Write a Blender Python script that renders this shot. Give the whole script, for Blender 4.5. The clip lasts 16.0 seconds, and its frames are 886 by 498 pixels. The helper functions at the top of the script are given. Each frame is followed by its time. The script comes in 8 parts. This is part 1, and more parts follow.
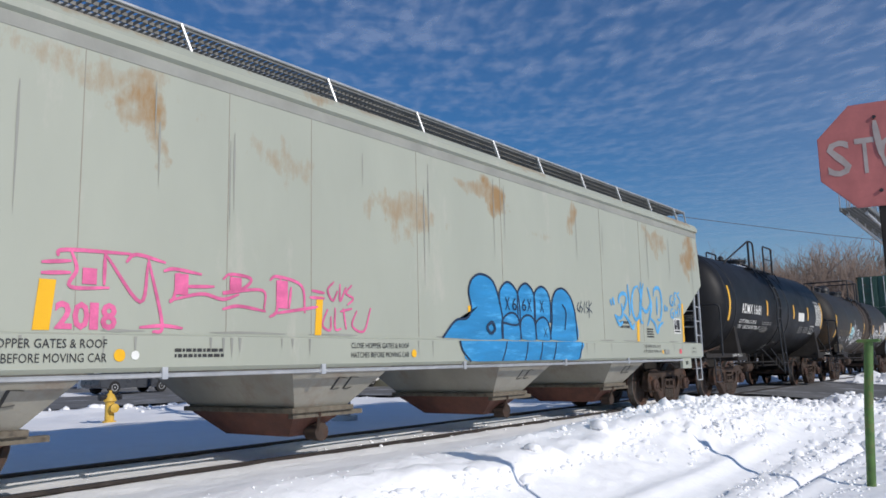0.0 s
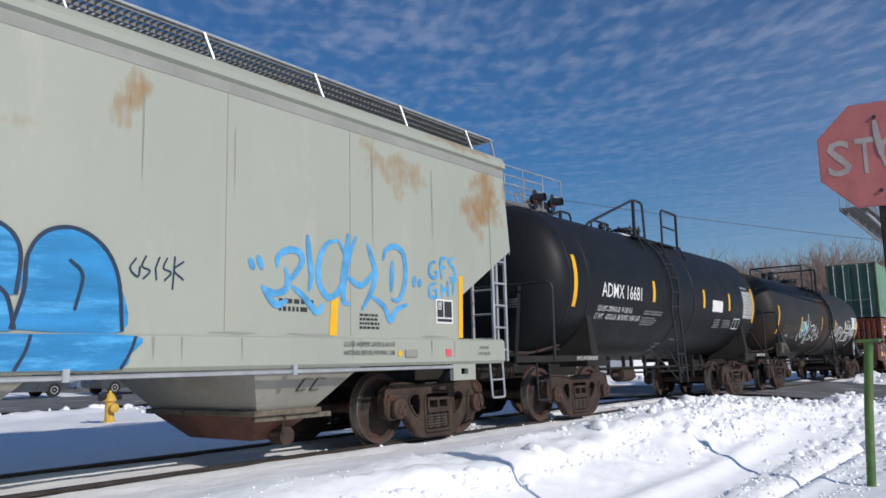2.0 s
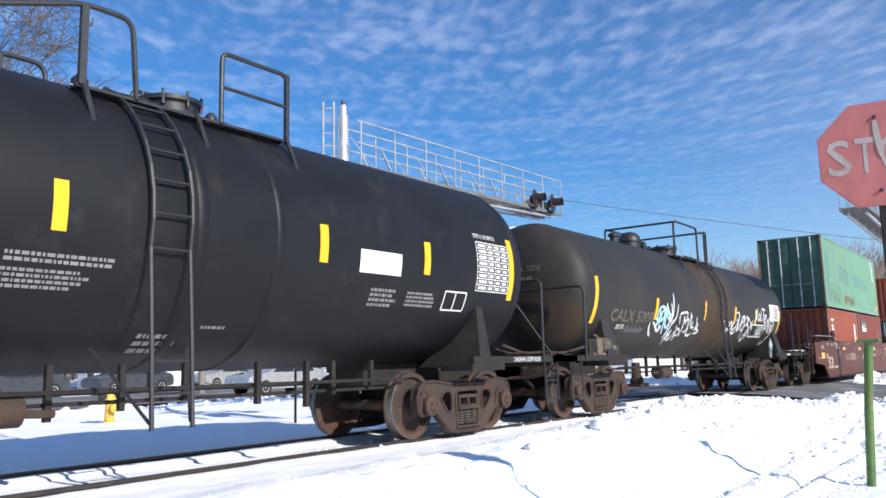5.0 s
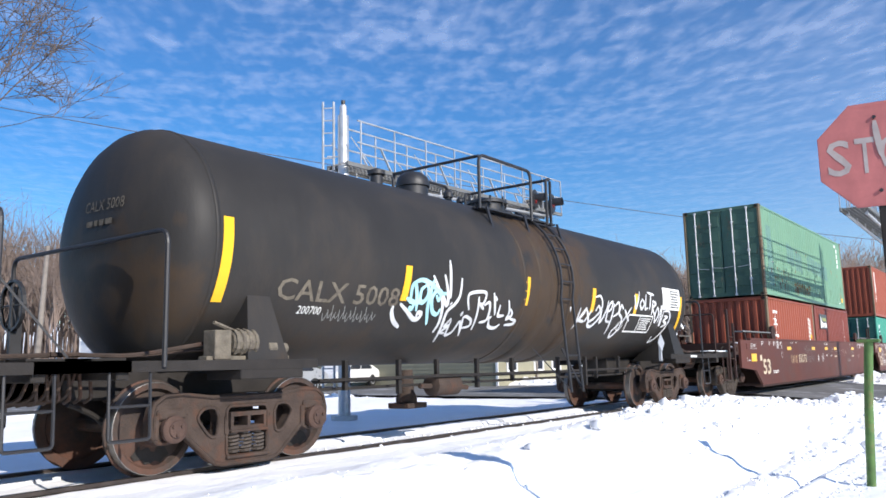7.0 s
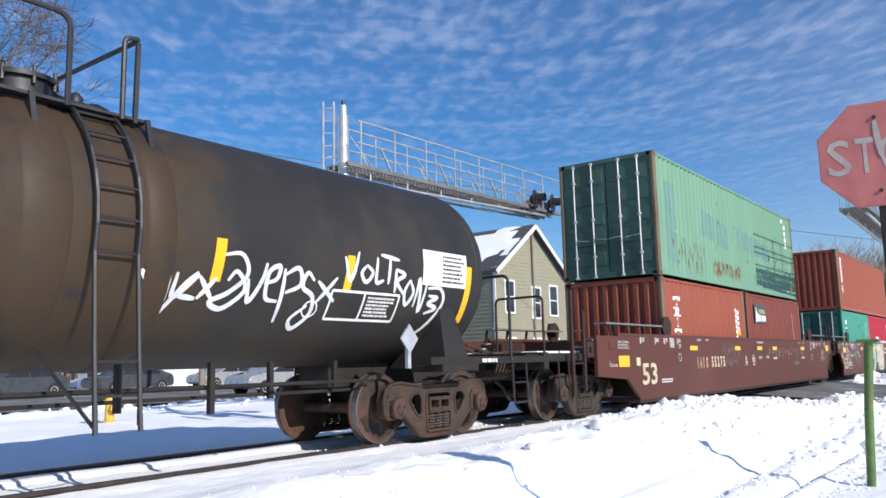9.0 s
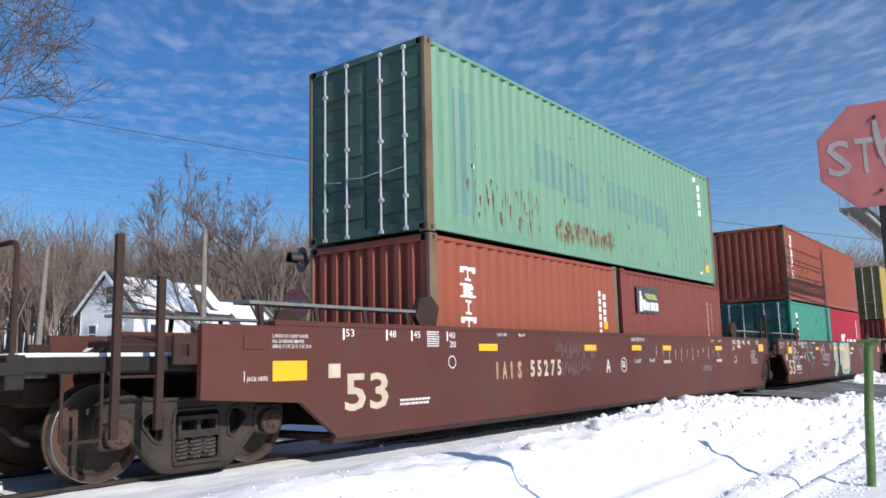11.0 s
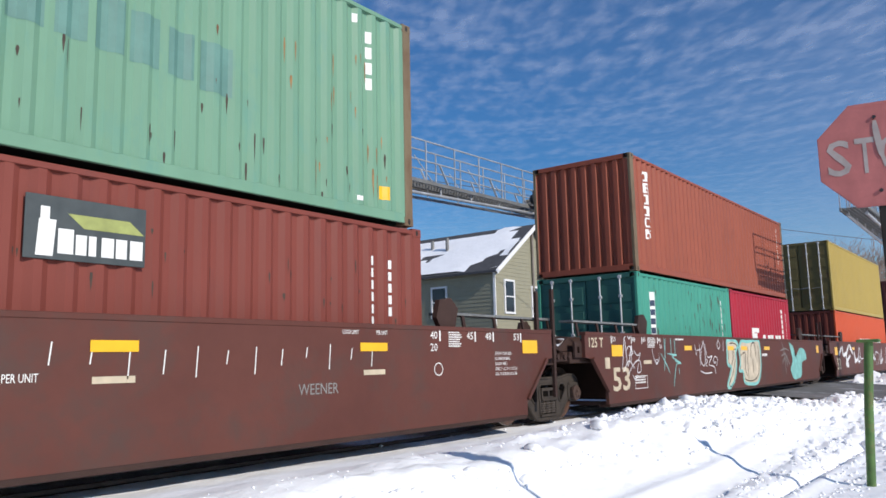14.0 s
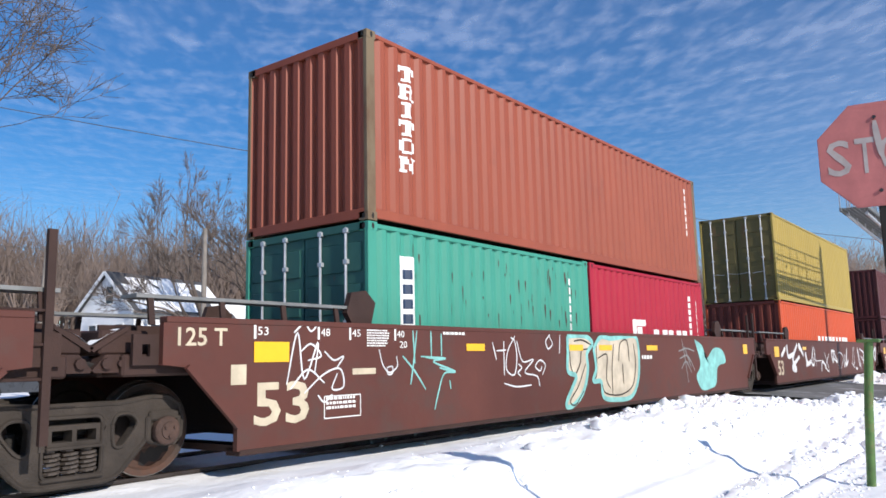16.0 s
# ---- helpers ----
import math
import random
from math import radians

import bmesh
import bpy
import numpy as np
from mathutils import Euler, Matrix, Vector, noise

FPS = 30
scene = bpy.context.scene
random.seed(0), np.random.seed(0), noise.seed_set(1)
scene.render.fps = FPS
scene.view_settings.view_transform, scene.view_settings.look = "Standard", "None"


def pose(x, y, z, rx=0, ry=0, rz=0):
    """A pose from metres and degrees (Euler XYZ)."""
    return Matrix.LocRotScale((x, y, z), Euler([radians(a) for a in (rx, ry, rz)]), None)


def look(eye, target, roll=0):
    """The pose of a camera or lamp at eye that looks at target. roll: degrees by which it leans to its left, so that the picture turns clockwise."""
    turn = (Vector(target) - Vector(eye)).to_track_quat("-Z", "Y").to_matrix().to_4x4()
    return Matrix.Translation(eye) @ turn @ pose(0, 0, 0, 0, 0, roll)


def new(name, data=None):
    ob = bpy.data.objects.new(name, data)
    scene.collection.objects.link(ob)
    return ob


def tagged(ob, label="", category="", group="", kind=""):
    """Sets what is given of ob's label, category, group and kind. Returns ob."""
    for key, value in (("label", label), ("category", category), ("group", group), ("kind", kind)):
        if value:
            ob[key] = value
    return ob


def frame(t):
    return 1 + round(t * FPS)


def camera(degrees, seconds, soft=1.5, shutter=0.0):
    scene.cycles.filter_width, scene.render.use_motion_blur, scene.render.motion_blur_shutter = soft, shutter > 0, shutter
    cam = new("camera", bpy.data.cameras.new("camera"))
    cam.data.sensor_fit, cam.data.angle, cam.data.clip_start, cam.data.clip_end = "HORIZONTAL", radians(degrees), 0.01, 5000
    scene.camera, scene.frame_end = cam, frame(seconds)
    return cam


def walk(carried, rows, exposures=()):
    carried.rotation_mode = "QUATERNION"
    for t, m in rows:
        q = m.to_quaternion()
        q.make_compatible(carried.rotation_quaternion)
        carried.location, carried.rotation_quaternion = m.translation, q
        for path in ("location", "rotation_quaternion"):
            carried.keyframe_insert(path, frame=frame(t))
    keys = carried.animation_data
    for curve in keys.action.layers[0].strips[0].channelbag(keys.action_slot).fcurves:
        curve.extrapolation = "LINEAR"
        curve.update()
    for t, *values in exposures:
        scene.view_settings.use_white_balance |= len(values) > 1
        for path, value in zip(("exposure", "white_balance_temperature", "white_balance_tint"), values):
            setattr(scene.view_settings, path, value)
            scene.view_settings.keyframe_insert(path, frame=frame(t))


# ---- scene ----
# World: x along the track, y away from the camera across it, z up from the top of the rails.
TRACK_Y = 7.97
cam = camera(59.04, 16.0, soft=1.6)
CAM_POSE = look((0, 0, 1.04), (0.7869, 0.5999, 1.04 + 0.14410), -1.302)
walk(cam, [(0, CAM_POSE), (16, CAM_POSE)],
     exposures=[(0, -0.42, 6150, 12), (1.5, -0.48, 6150, 12), (2.5, -0.32, 6150, 12), (3.5, 0.09, 6150, 12), (4.5, 0.43, 6150, 12), (7, 0.49, 6150, 12), (8, 0.35, 6150, 12), (9, 0.25, 6150, 12), (11.5, 0.01, 6150, 12), (12.5, -0.06, 6150, 12), (14, -0.09, 6150, 12), (16, 0.19, 6150, 12)])

# ---- light ----
SUN_ELEVATION = radians(29.4)
world = bpy.data.worlds.new("winter_sky")
scene.world = world
world.use_nodes = True
_n, _l = world.node_tree.nodes, world.node_tree.links
_n.clear()
_sky = _n.new("ShaderNodeTexSky")
_sky.sky_type = "NISHITA"
_sky.sun_disc = False
_sky.sun_elevation = SUN_ELEVATION
_sky.sun_rotation = radians(188.5)
_sky.air_density, _sky.dust_density, _sky.ozone_density = 1.0, 0.15, 3.0
_bg = _n.new("ShaderNodeBackground")
_bg.inputs["Strength"].default_value = 0.098
_out = _n.new("ShaderNodeOutputWorld")
_hs = _n.new("ShaderNodeHueSaturation")
_hs.inputs["Saturation"].default_value = 1.40
_hs.inputs["Hue"].default_value = 0.504
_l.new(_sky.outputs[0], _hs.inputs["Color"])
_l.new(_hs.outputs[0], _bg.inputs[0])
_l.new(_bg.outputs[0], _out.inputs[0])
sun = new("sun", bpy.data.lights.new("sun", "SUN"))
sun.data.energy, sun.data.angle, sun.data.color = 4.5, radians(0.53), (1.0, 0.92, 0.80)
sun.matrix_world = look((-3.0, -20.0, 11.4), (0, 0, 0))


def travelled(t):
    """Metres that the train has gone past its place at 8 s."""
    u = (t - 8) / 8
    return 8 * (4.1925 * u - 0.02316 * u * u + 0.00771 * u ** 3 - 0.00354 * u ** 4)

# ---- mesh tools ----
def finish(bm, smooth=0.0):
    bmesh.ops.recalc_face_normals(bm, faces=bm.faces)
    if smooth:
        for f in bm.faces:
            f.smooth = True
        for e in bm.edges:
            if len(e.link_faces) == 2 and e.calc_face_angle(0) > radians(smooth):
                e.smooth = False


def part(name, bm, material, parent=None, label="", smooth=0.0):
    finish(bm, smooth)
    me = bpy.data.meshes.new(name)
    bm.to_mesh(me)
    bm.free()
    me.materials.append(material)
    ob = new(name, me)
    ob.parent = parent
    if label:
        ob["label"] = label
    if name in ("small_lettering", "rust_streak", "stencil", "head_small_lettering", "scrawl", "marks", "print"):
        ob["kind"] = "stuff"
    return ob


def thing(name, label, category, group="", kind=""):
    return tagged(new(name), label, category, group, kind)


def BM():
    return bmesh.new()


def box(bm, x0, x1, y0, y1, z0, z1, bevel=0.0):
    vs = [bm.verts.new((x, y, z)) for x in (x0, x1) for y in (y0, y1) for z in (z0, z1)]
    fs = [bm.faces.new([vs[i] for i in q]) for q in ((0, 1, 3, 2), (4, 6, 7, 5), (0, 4, 5, 1), (2, 3, 7, 6), (0, 2, 6, 4), (1, 5, 7, 3))]
    if bevel:
        es = list({e for f in fs for e in f.edges})
        bmesh.ops.bevel(bm, geom=es, offset=bevel, segments=1, affect="EDGES")
    return bm


def prism(bm, poly, y0, y1, m=None):
    """A polygon in x and z, drawn out from y0 to y1."""
    a = [bm.verts.new((x, y0, z)) for x, z in poly]
    b = [bm.verts.new((x, y1, z)) for x, z in poly]
    n = len(poly)
    bm.faces.new(a)
    bm.faces.new(b[::-1])
    for i in range(n):
        bm.faces.new((a[i], b[i], b[(i + 1) % n], a[(i + 1) % n]))
    if m is not None:
        bmesh.ops.transform(bm, matrix=m, verts=a + b)
    return bm


def sweep_x(bm, profile, x0, x1, closed=False, cuts=1):
    """A profile in y and z, drawn out along x."""
    rows = []
    for k in range(cuts + 1):
        x = x0 + (x1 - x0) * k / cuts
        rows.append([bm.verts.new((x, y, z)) for y, z in profile])
    n = len(profile)
    for r, q in zip(rows, rows[1:]):
        for i in range(n if closed else n - 1):
            bm.faces.new((r[i], q[i], q[(i + 1) % n], r[(i + 1) % n]))
    if closed:
        bm.faces.new(rows[0])
        bm.faces.new(rows[-1][::-1])
    return bm


def beam(bm, p, q, w, h=None, up=(0, 0, 1)):
    p, q = Vector(p), Vector(q)
    h = h or w
    d = (q - p).normalized()
    u = Vector(up)
    if abs(d.dot(u)) > 0.98:
        u = Vector((0, 1, 0))
    s = d.cross(u).normalized() * w / 2
    t = s.cross(d).normalized() * h / 2
    a = [bm.verts.new(p + i * s + j * t) for i, j in ((-1, -1), (1, -1), (1, 1), (-1, 1))]
    b = [bm.verts.new(q + i * s + j * t) for i, j in ((-1, -1), (1, -1), (1, 1), (-1, 1))]
    bm.faces.new(a)
    bm.faces.new(b[::-1])
    for i in range(4):
        bm.faces.new((a[i], b[i], b[(i + 1) % 4], a[(i + 1) % 4]))
    return bm


def tube(bm, pts, r, n=8, r2=None, caps=True):
    pts = [Vector(p) for p in pts]
    rows, side = [], None
    for i, p in enumerate(pts):
        d = (pts[min(i + 1, len(pts) - 1)] - pts[max(i - 1, 0)]).normalized()
        if side is None or abs(side.dot(d)) > 0.95:
            side = d.orthogonal().normalized()
        side = (side - d * side.dot(d)).normalized()
        up = d.cross(side)
        rad = r if r2 is None else r + (r2 - r) * i / (len(pts) - 1)
        rows.append([bm.verts.new(p + rad * (math.cos(a) * side + math.sin(a) * up)) for a in (2 * math.pi * k / n for k in range(n))])
    for a, b in zip(rows, rows[1:]):
        for k in range(n):
            bm.faces.new((a[k], b[k], b[(k + 1) % n], a[(k + 1) % n]))
    if caps:
        bm.faces.new(rows[0][::-1])
        bm.faces.new(rows[-1])
    return bm


def rounded(pts, r=0.12, n=5):
    """A way of straight stretches with its corners rounded."""
    pts = [Vector(p) for p in pts]
    out = [pts[0]]
    for a, b, c in zip(pts, pts[1:], pts[2:]):
        u, v = (a - b), (c - b)
        k = min(r, u.length * 0.45, v.length * 0.45)
        p, q = b + u.normalized() * k, b + v.normalized() * k
        out += [(1 - t) ** 2 * p + 2 * t * (1 - t) * b + t * t * q for t in (i / n for i in range(n + 1))]
    return out + [pts[-1]]


def lathe(bm, profile, axis="x", n=32, centre=(0, 0, 0), cap=True):
    """Rings of (place on the axis, radius) round x, y or z."""
    c, rows = Vector(centre), []
    for a, r in profile:
        ring = []
        for k in range(n):
            w = 2 * math.pi * k / n
            s, t = r * math.cos(w), r * math.sin(w)
            ring.append(bm.verts.new(c + Vector({"x": (a, s, t), "y": (s, a, t), "z": (s, t, a)}[axis])))
        rows.append(ring)
    for a, b in zip(rows, rows[1:]):
        for k in range(n):
            bm.faces.new((a[k], b[k], b[(k + 1) % n], a[(k + 1) % n]))
    if cap:
        bm.faces.new(rows[0][::-1])
        bm.faces.new(rows[-1])
    return bm


# ---- paint and lettering on a surface ----
def flat_on(y):
    """Places u along x and v up on an upright side that faces the camera."""
    return lambda u, v: (u, y, v)


def on_tank(cy, cz, r):
    """Places u along x and v up on the near side of a lying tank."""
    def f(u, v):
        s = max(-0.99, min(0.99, (v - cz) / r))
        return (u, cy - (r + 0.006) * math.sqrt(1 - s * s), cz + (r + 0.006) * s)
    return f


def on_end(x):
    """Places u along y and v up on an upright end that faces along the track."""
    return lambda u, v: (x, u, v)


def curve_points(pts, n=6):
    """A smooth way through points."""
    P = [Vector((*p, 0)) for p in pts]
    P = [2 * P[0] - P[1]] + P + [2 * P[-1] - P[-2]]
    out = []
    for a, b, c, d in zip(P, P[1:], P[2:], P[3:]):
        for i in range(n):
            t = i / n
            out.append(0.5 * (2 * b + (c - a) * t + (2 * a - 5 * b + 4 * c - d) * t * t + (3 * b - a - 3 * c + d) * t ** 3))
    return [(p.x, p.y) for p in out + [P[-2]]]


LAYER = [0]


def stroke(bm, surf, pts, w, smooth=True, taper=0.0):
    LAYER[0] = (LAYER[0] + 1) % 12
    if smooth and len(pts) > 2:
        pts = curve_points(pts)
    elif len(pts) == 2:
        (a, b), (c, d) = pts
        pts = [(a + (c - a) * i / 4, b + (d - b) * i / 4) for i in range(5)]
    rows = []
    for i, (u, v) in enumerate(pts):
        a, b = pts[max(i - 1, 0)], pts[min(i + 1, len(pts) - 1)]
        dx, dy = b[0] - a[0], b[1] - a[1]
        k = math.hypot(dx, dy) or 1
        f = w / 2 * (1 - taper * abs(2 * i / (len(pts) - 1) - 1) ** 3)
        rows.append([bm.verts.new(surf(u - dy / k * f, v + dx / k * f)), bm.verts.new(surf(u + dy / k * f, v - dx / k * f))])
        # each coat of paint lies a hair over the last
        for q in rows[-1]:
            q.co.y -= 0.00022 * LAYER[0] + 0.00006 * i
    for a, b in zip(rows, rows[1:]):
        bm.faces.new((a[0], b[0], b[1], a[1]))
    return bm


def patch(bm, surf, u0, u1, v0, v1, n=6, lean=0.0):
    """A painted oblong, which leans by so much from its foot to its head."""
    rows = []
    for i in range(n + 1):
        v = v0 + (v1 - v0) * i / n
        o = lean * i / n
        rows.append([bm.verts.new(surf(u0 + o, v)), bm.verts.new(surf(u1 + o, v))])
    for a, b in zip(rows, rows[1:]):
        bm.faces.new((a[0], a[1], b[1], b[0]))
    return bm


def blob(bm, surf, outline):
    """A filled outline, from its middle."""
    pts = curve_points(list(outline) + [outline[0]], 5)[:-1]
    cu, cv = sum(p[0] for p in pts) / len(pts), sum(p[1] for p in pts) / len(pts)
    rings = []
    for k in (0.4, 0.75, 1.0):
        rings.append([bm.verts.new(surf(cu + (u - cu) * k, cv + (v - cv) * k)) for u, v in pts])
    c = bm.verts.new(surf(cu, cv))
    n = len(pts)
    for i in range(n):
        bm.faces.new((c, rings[0][i], rings[0][(i + 1) % n]))
    for a, b in zip(rings, rings[1:]):
        for i in range(n):
            bm.faces.new((a[i], b[i], b[(i + 1) % n], a[(i + 1) % n]))
    return bm


def lettering(bm, surf, text, u, v, height, width=None, bold=0.0):
    """Words whose first letter's foot stands at u, v; as wide as given."""
    cu = bpy.data.curves.new("words", "FONT")
    cu.body, cu.size, cu.resolution_u, cu.offset = text, 1.0, 2, bold
    ob = new("words", cu)
    dg = bpy.context.evaluated_depsgraph_get()
    me = bpy.data.meshes.new_from_object(ob.evaluated_get(dg))
    bpy.data.objects.remove(ob)
    bpy.data.curves.remove(cu)
    if not me.vertices:
        return bm
    xs = [p.co.x for p in me.vertices]
    ys = [p.co.y for p in me.vertices]
    lo, w, h = min(xs), max(xs) - min(xs), 0.70
    ku = (width / w) if width else height / h
    vs = [bm.verts.new(surf(u + (p.co.x - lo) * ku, v + p.co.y * height / h)) for p in me.vertices]
    for f in me.polygons:
        try:
            bm.faces.new([vs[i] for i in f.vertices])
        except ValueError:
            pass
    bpy.data.meshes.remove(me)
    return bm


def small_print(bm, surf, u, v, w, rows, height, rng):
    """Writing too small to read: bars."""
    for r in range(rows):
        a = u
        while a < u + w * rng.uniform(0.8, 1.0):
            k = rng.uniform(0.6, 2.4) * height
            patch(bm, surf, a, min(a + k, u + w), v - r * height * 1.7, v - r * height * 1.7 + height, 1)
            a += k + height * 0.5
    return bm


# ---- materials ----
def material(name, colour, rough=0.6, metal=0.0, vary=0.15, scale=2.0, bump=0.1, bump_scale=60.0, dirt=None, dirt_amount=0.0, dirt_scale=1.2, stretch=(1, 1, 1), spec=0.5, random_tone=0.0):
    m = bpy.data.materials.new(name)
    m.use_nodes = True
    n, l = m.node_tree.nodes, m.node_tree.links
    p = n["Principled BSDF"]
    p.inputs["Roughness"].default_value, p.inputs["Metallic"].default_value = rough, metal
    p.inputs["Specular IOR Level"].default_value = spec
    co = n.new("ShaderNodeTexCoord")
    mp = n.new("ShaderNodeMapping")
    mp.inputs["Scale"].default_value = stretch
    l.new(co.outputs["Object"], mp.inputs[0])

    def noise_at(s, detail=4.0, rough_=0.6):
        t = n.new("ShaderNodeTexNoise")
        t.inputs["Scale"].default_value, t.inputs["Detail"].default_value, t.inputs["Roughness"].default_value = s, detail, rough_
        l.new(mp.outputs[0], t.inputs["Vector"])
        return t.outputs["Fac"]

    def ramp(fac, a, b, lo=0.0, hi=1.0):
        r = n.new("ShaderNodeMapRange")
        r.inputs[1].default_value, r.inputs[2].default_value, r.inputs[3].default_value, r.inputs[4].default_value = a, b, lo, hi
        l.new(fac, r.inputs[0])
        return r.outputs[0]

    def mix(fac, a, b, mode="MIX"):
        x = n.new("ShaderNodeMix")
        x.data_type, x.blend_type = "RGBA", mode
        for sock, val in ((x.inputs[0], fac), (x.inputs[6], a), (x.inputs[7], b)):
            if isinstance(val, (int, float)):
                sock.default_value = val
            elif isinstance(val, tuple):
                sock.default_value = (*val, 1)
            else:
                l.new(val, sock)
        return x.outputs[2]

    large = noise_at(scale)
    fine = noise_at(scale * 14, 3)
    dark = tuple(c * (1 - vary) for c in colour)
    lite = tuple(min(1, c * (1 + vary)) for c in colour)
    col = mix(ramp(large, 0.3, 0.7), dark, lite)
    col = mix(ramp(fine, 0.3, 0.7, 0, vary * 0.7), col, tuple(c * 0.6 for c in colour))
    if dirt:
        col = mix(ramp(noise_at(dirt_scale, 8, 0.72), 0.62 - dirt_amount * 0.35, 0.75 - dirt_amount * 0.2), col, dirt)
    if random_tone:
        info = n.new("ShaderNodeObjectInfo")
        hv = n.new("ShaderNodeHueSaturation")
        l.new(ramp(info.outputs["Random"], 0, 1, 1 - random_tone, 1 + random_tone), hv.inputs["Value"])
        l.new(col, hv.inputs["Color"])
        col = hv.outputs[0]
    l.new(col, p.inputs["Base Color"])
    l.new(ramp(large, 0.2, 0.8, max(0.02, rough - 0.1), min(1, rough + 0.1)), p.inputs["Roughness"])
    if bump:
        b = n.new("ShaderNodeBump")
        b.inputs["Strength"].default_value, b.inputs["Distance"].default_value = bump, 0.02
        l.new(noise_at(bump_scale, 3), b.inputs["Height"])
        l.new(b.outputs[0], p.inputs["Normal"])
    return m


def stained(m, spots, colour, grain=5.0, soft=0.5):
    """Adds stains with a shape of their own: (x, z, half width, half height, strength), in the thing's space."""
    n, l = m.node_tree.nodes, m.node_tree.links
    p = n["Principled BSDF"]
    old = p.inputs["Base Color"].links[0].from_socket
    co = n.new("ShaderNodeTexCoord")
    sep = n.new("ShaderNodeSeparateXYZ")
    l.new(co.outputs["Object"], sep.inputs[0])
    t = n.new("ShaderNodeTexNoise")
    mp = n.new("ShaderNodeMapping")
    mp.inputs["Scale"].default_value = (1.7, 1, 0.55)
    l.new(co.outputs["Object"], mp.inputs[0])
    l.new(mp.outputs[0], t.inputs["Vector"])
    t.inputs["Scale"].default_value, t.inputs["Detail"].default_value, t.inputs["Roughness"].default_value = grain, 6, 0.7

    def op(kind, a, b):
        x = n.new("ShaderNodeMath")
        x.operation = kind
        for s, v in ((x.inputs[0], a), (x.inputs[1], b)):
            if isinstance(v, (int, float)):
                s.default_value = v
            else:
                l.new(v, s)
        return x.outputs[0]
    warp = n.new("ShaderNodeTexNoise")
    warp.inputs["Scale"].default_value, warp.inputs["Detail"].default_value = 2.2, 4
    l.new(co.outputs["Object"], warp.inputs["Vector"])
    ws = n.new("ShaderNodeSeparateColor")
    l.new(warp.outputs["Color"], ws.inputs[0])
    wx, wz = ws.outputs[0], ws.outputs[1]
    total = None
    for x, z, rx, rz, k in spots:
        dx = op("ADD", op("DIVIDE", op("SUBTRACT", sep.outputs[0], x), rx), op("MULTIPLY", op("SUBTRACT", wx, 0.5), 3.2))
        dz = op("ADD", op("DIVIDE", op("SUBTRACT", sep.outputs[2], z), rz), op("MULTIPLY", op("SUBTRACT", wz, 0.5), 3.2))
        d = op("ADD", op("MULTIPLY", dx, dx), op("MULTIPLY", dz, dz))
        f = op("MULTIPLY", op("MAXIMUM", op("SUBTRACT", 1.0, d), 0.0), k)
        total = f if total is None else op("MAXIMUM", total, f)
    r = n.new("ShaderNodeMapRange")
    l.new(op("ADD", op("MULTIPLY", t.outputs["Fac"], soft * 1.6), op("MULTIPLY", total, 0.75)), r.inputs[0])
    r.inputs[1].default_value, r.inputs[2].default_value = 0.62, 1.25
    fac = op("MULTIPLY", r.outputs[0], op("MINIMUM", op("MULTIPLY", total, 4.0), 1.0))
    x = n.new("ShaderNodeMix")
    x.data_type = "RGBA"
    l.new(fac, x.inputs[0])
    l.new(old, x.inputs[6])
    x.inputs[7].default_value = (*colour, 1)
    l.new(x.outputs[2], p.inputs["Base Color"])
    return m


M = {}
M["snow"] = material("snow", (0.93, 0.932, 0.935), 0.65, vary=0.03, scale=1.5, bump=1.0, bump_scale=5, spec=0.3)
M["trampled"] = material("trampled_snow", (0.91, 0.914, 0.92), 0.6, vary=0.05, scale=4, bump=0.7, bump_scale=14, spec=0.3)
M["asphalt"] = material("asphalt", (0.15, 0.148, 0.145), 0.85, vary=0.25, scale=0.8, bump=0.4, bump_scale=90, dirt=(0.42, 0.43, 0.45), dirt_amount=0.25, dirt_scale=0.6)
M["rail"] = material("rail_steel", (0.06, 0.048, 0.042), 0.5, 0.6, vary=0.3, scale=6, bump=0.2)
M["tie"] = material("tie_wood", (0.10, 0.075, 0.06), 0.9, vary=0.3, scale=5, bump=0.6, bump_scale=30)
M["truck"] = material("truck_steel", (0.058, 0.042, 0.034), 0.9, vary=0.35, scale=4, bump=0.6, bump_scale=40, dirt=(0.095, 0.045, 0.028), dirt_amount=0.3, dirt_scale=3, spec=0.25)
M["truck_grey"] = material("dusty_truck_steel", (0.048, 0.039, 0.032), 0.9, vary=0.3, scale=4, bump=0.5, bump_scale=40, spec=0.25)
M["wheel"] = material("wheel_steel", (0.052, 0.039, 0.033), 0.8, 0.1, vary=0.4, scale=3, bump=0.3, dirt=(0.11, 0.052, 0.034), dirt_amount=0.45, dirt_scale=1.6, spec=0.3)
M["tread"] = material("worn_tread", (0.20, 0.185, 0.17), 0.4, 0.8, vary=0.2, scale=8, bump=0.1)
M["underframe"] = material("dark_underframe", (0.026, 0.023, 0.021), 0.8, vary=0.3, scale=4, bump=0.3, spec=0.25)
M["bearing"] = material("bearing_steel", (0.075, 0.046, 0.036), 0.85, vary=0.3, scale=6, bump=0.4, spec=0.3)
M["spring"] = material("spring_steel", (0.085, 0.068, 0.056), 0.7, 0.3, vary=0.3, scale=9, bump=0.2)
M["hopper"] = material("grey_car_paint", (0.345, 0.363, 0.30), 0.5, vary=0.05, scale=0.7, bump=0.06, bump_scale=12, dirt=(0.43, 0.42, 0.36), dirt_amount=0.1, dirt_scale=1.0, stretch=(1, 1, 0.35))
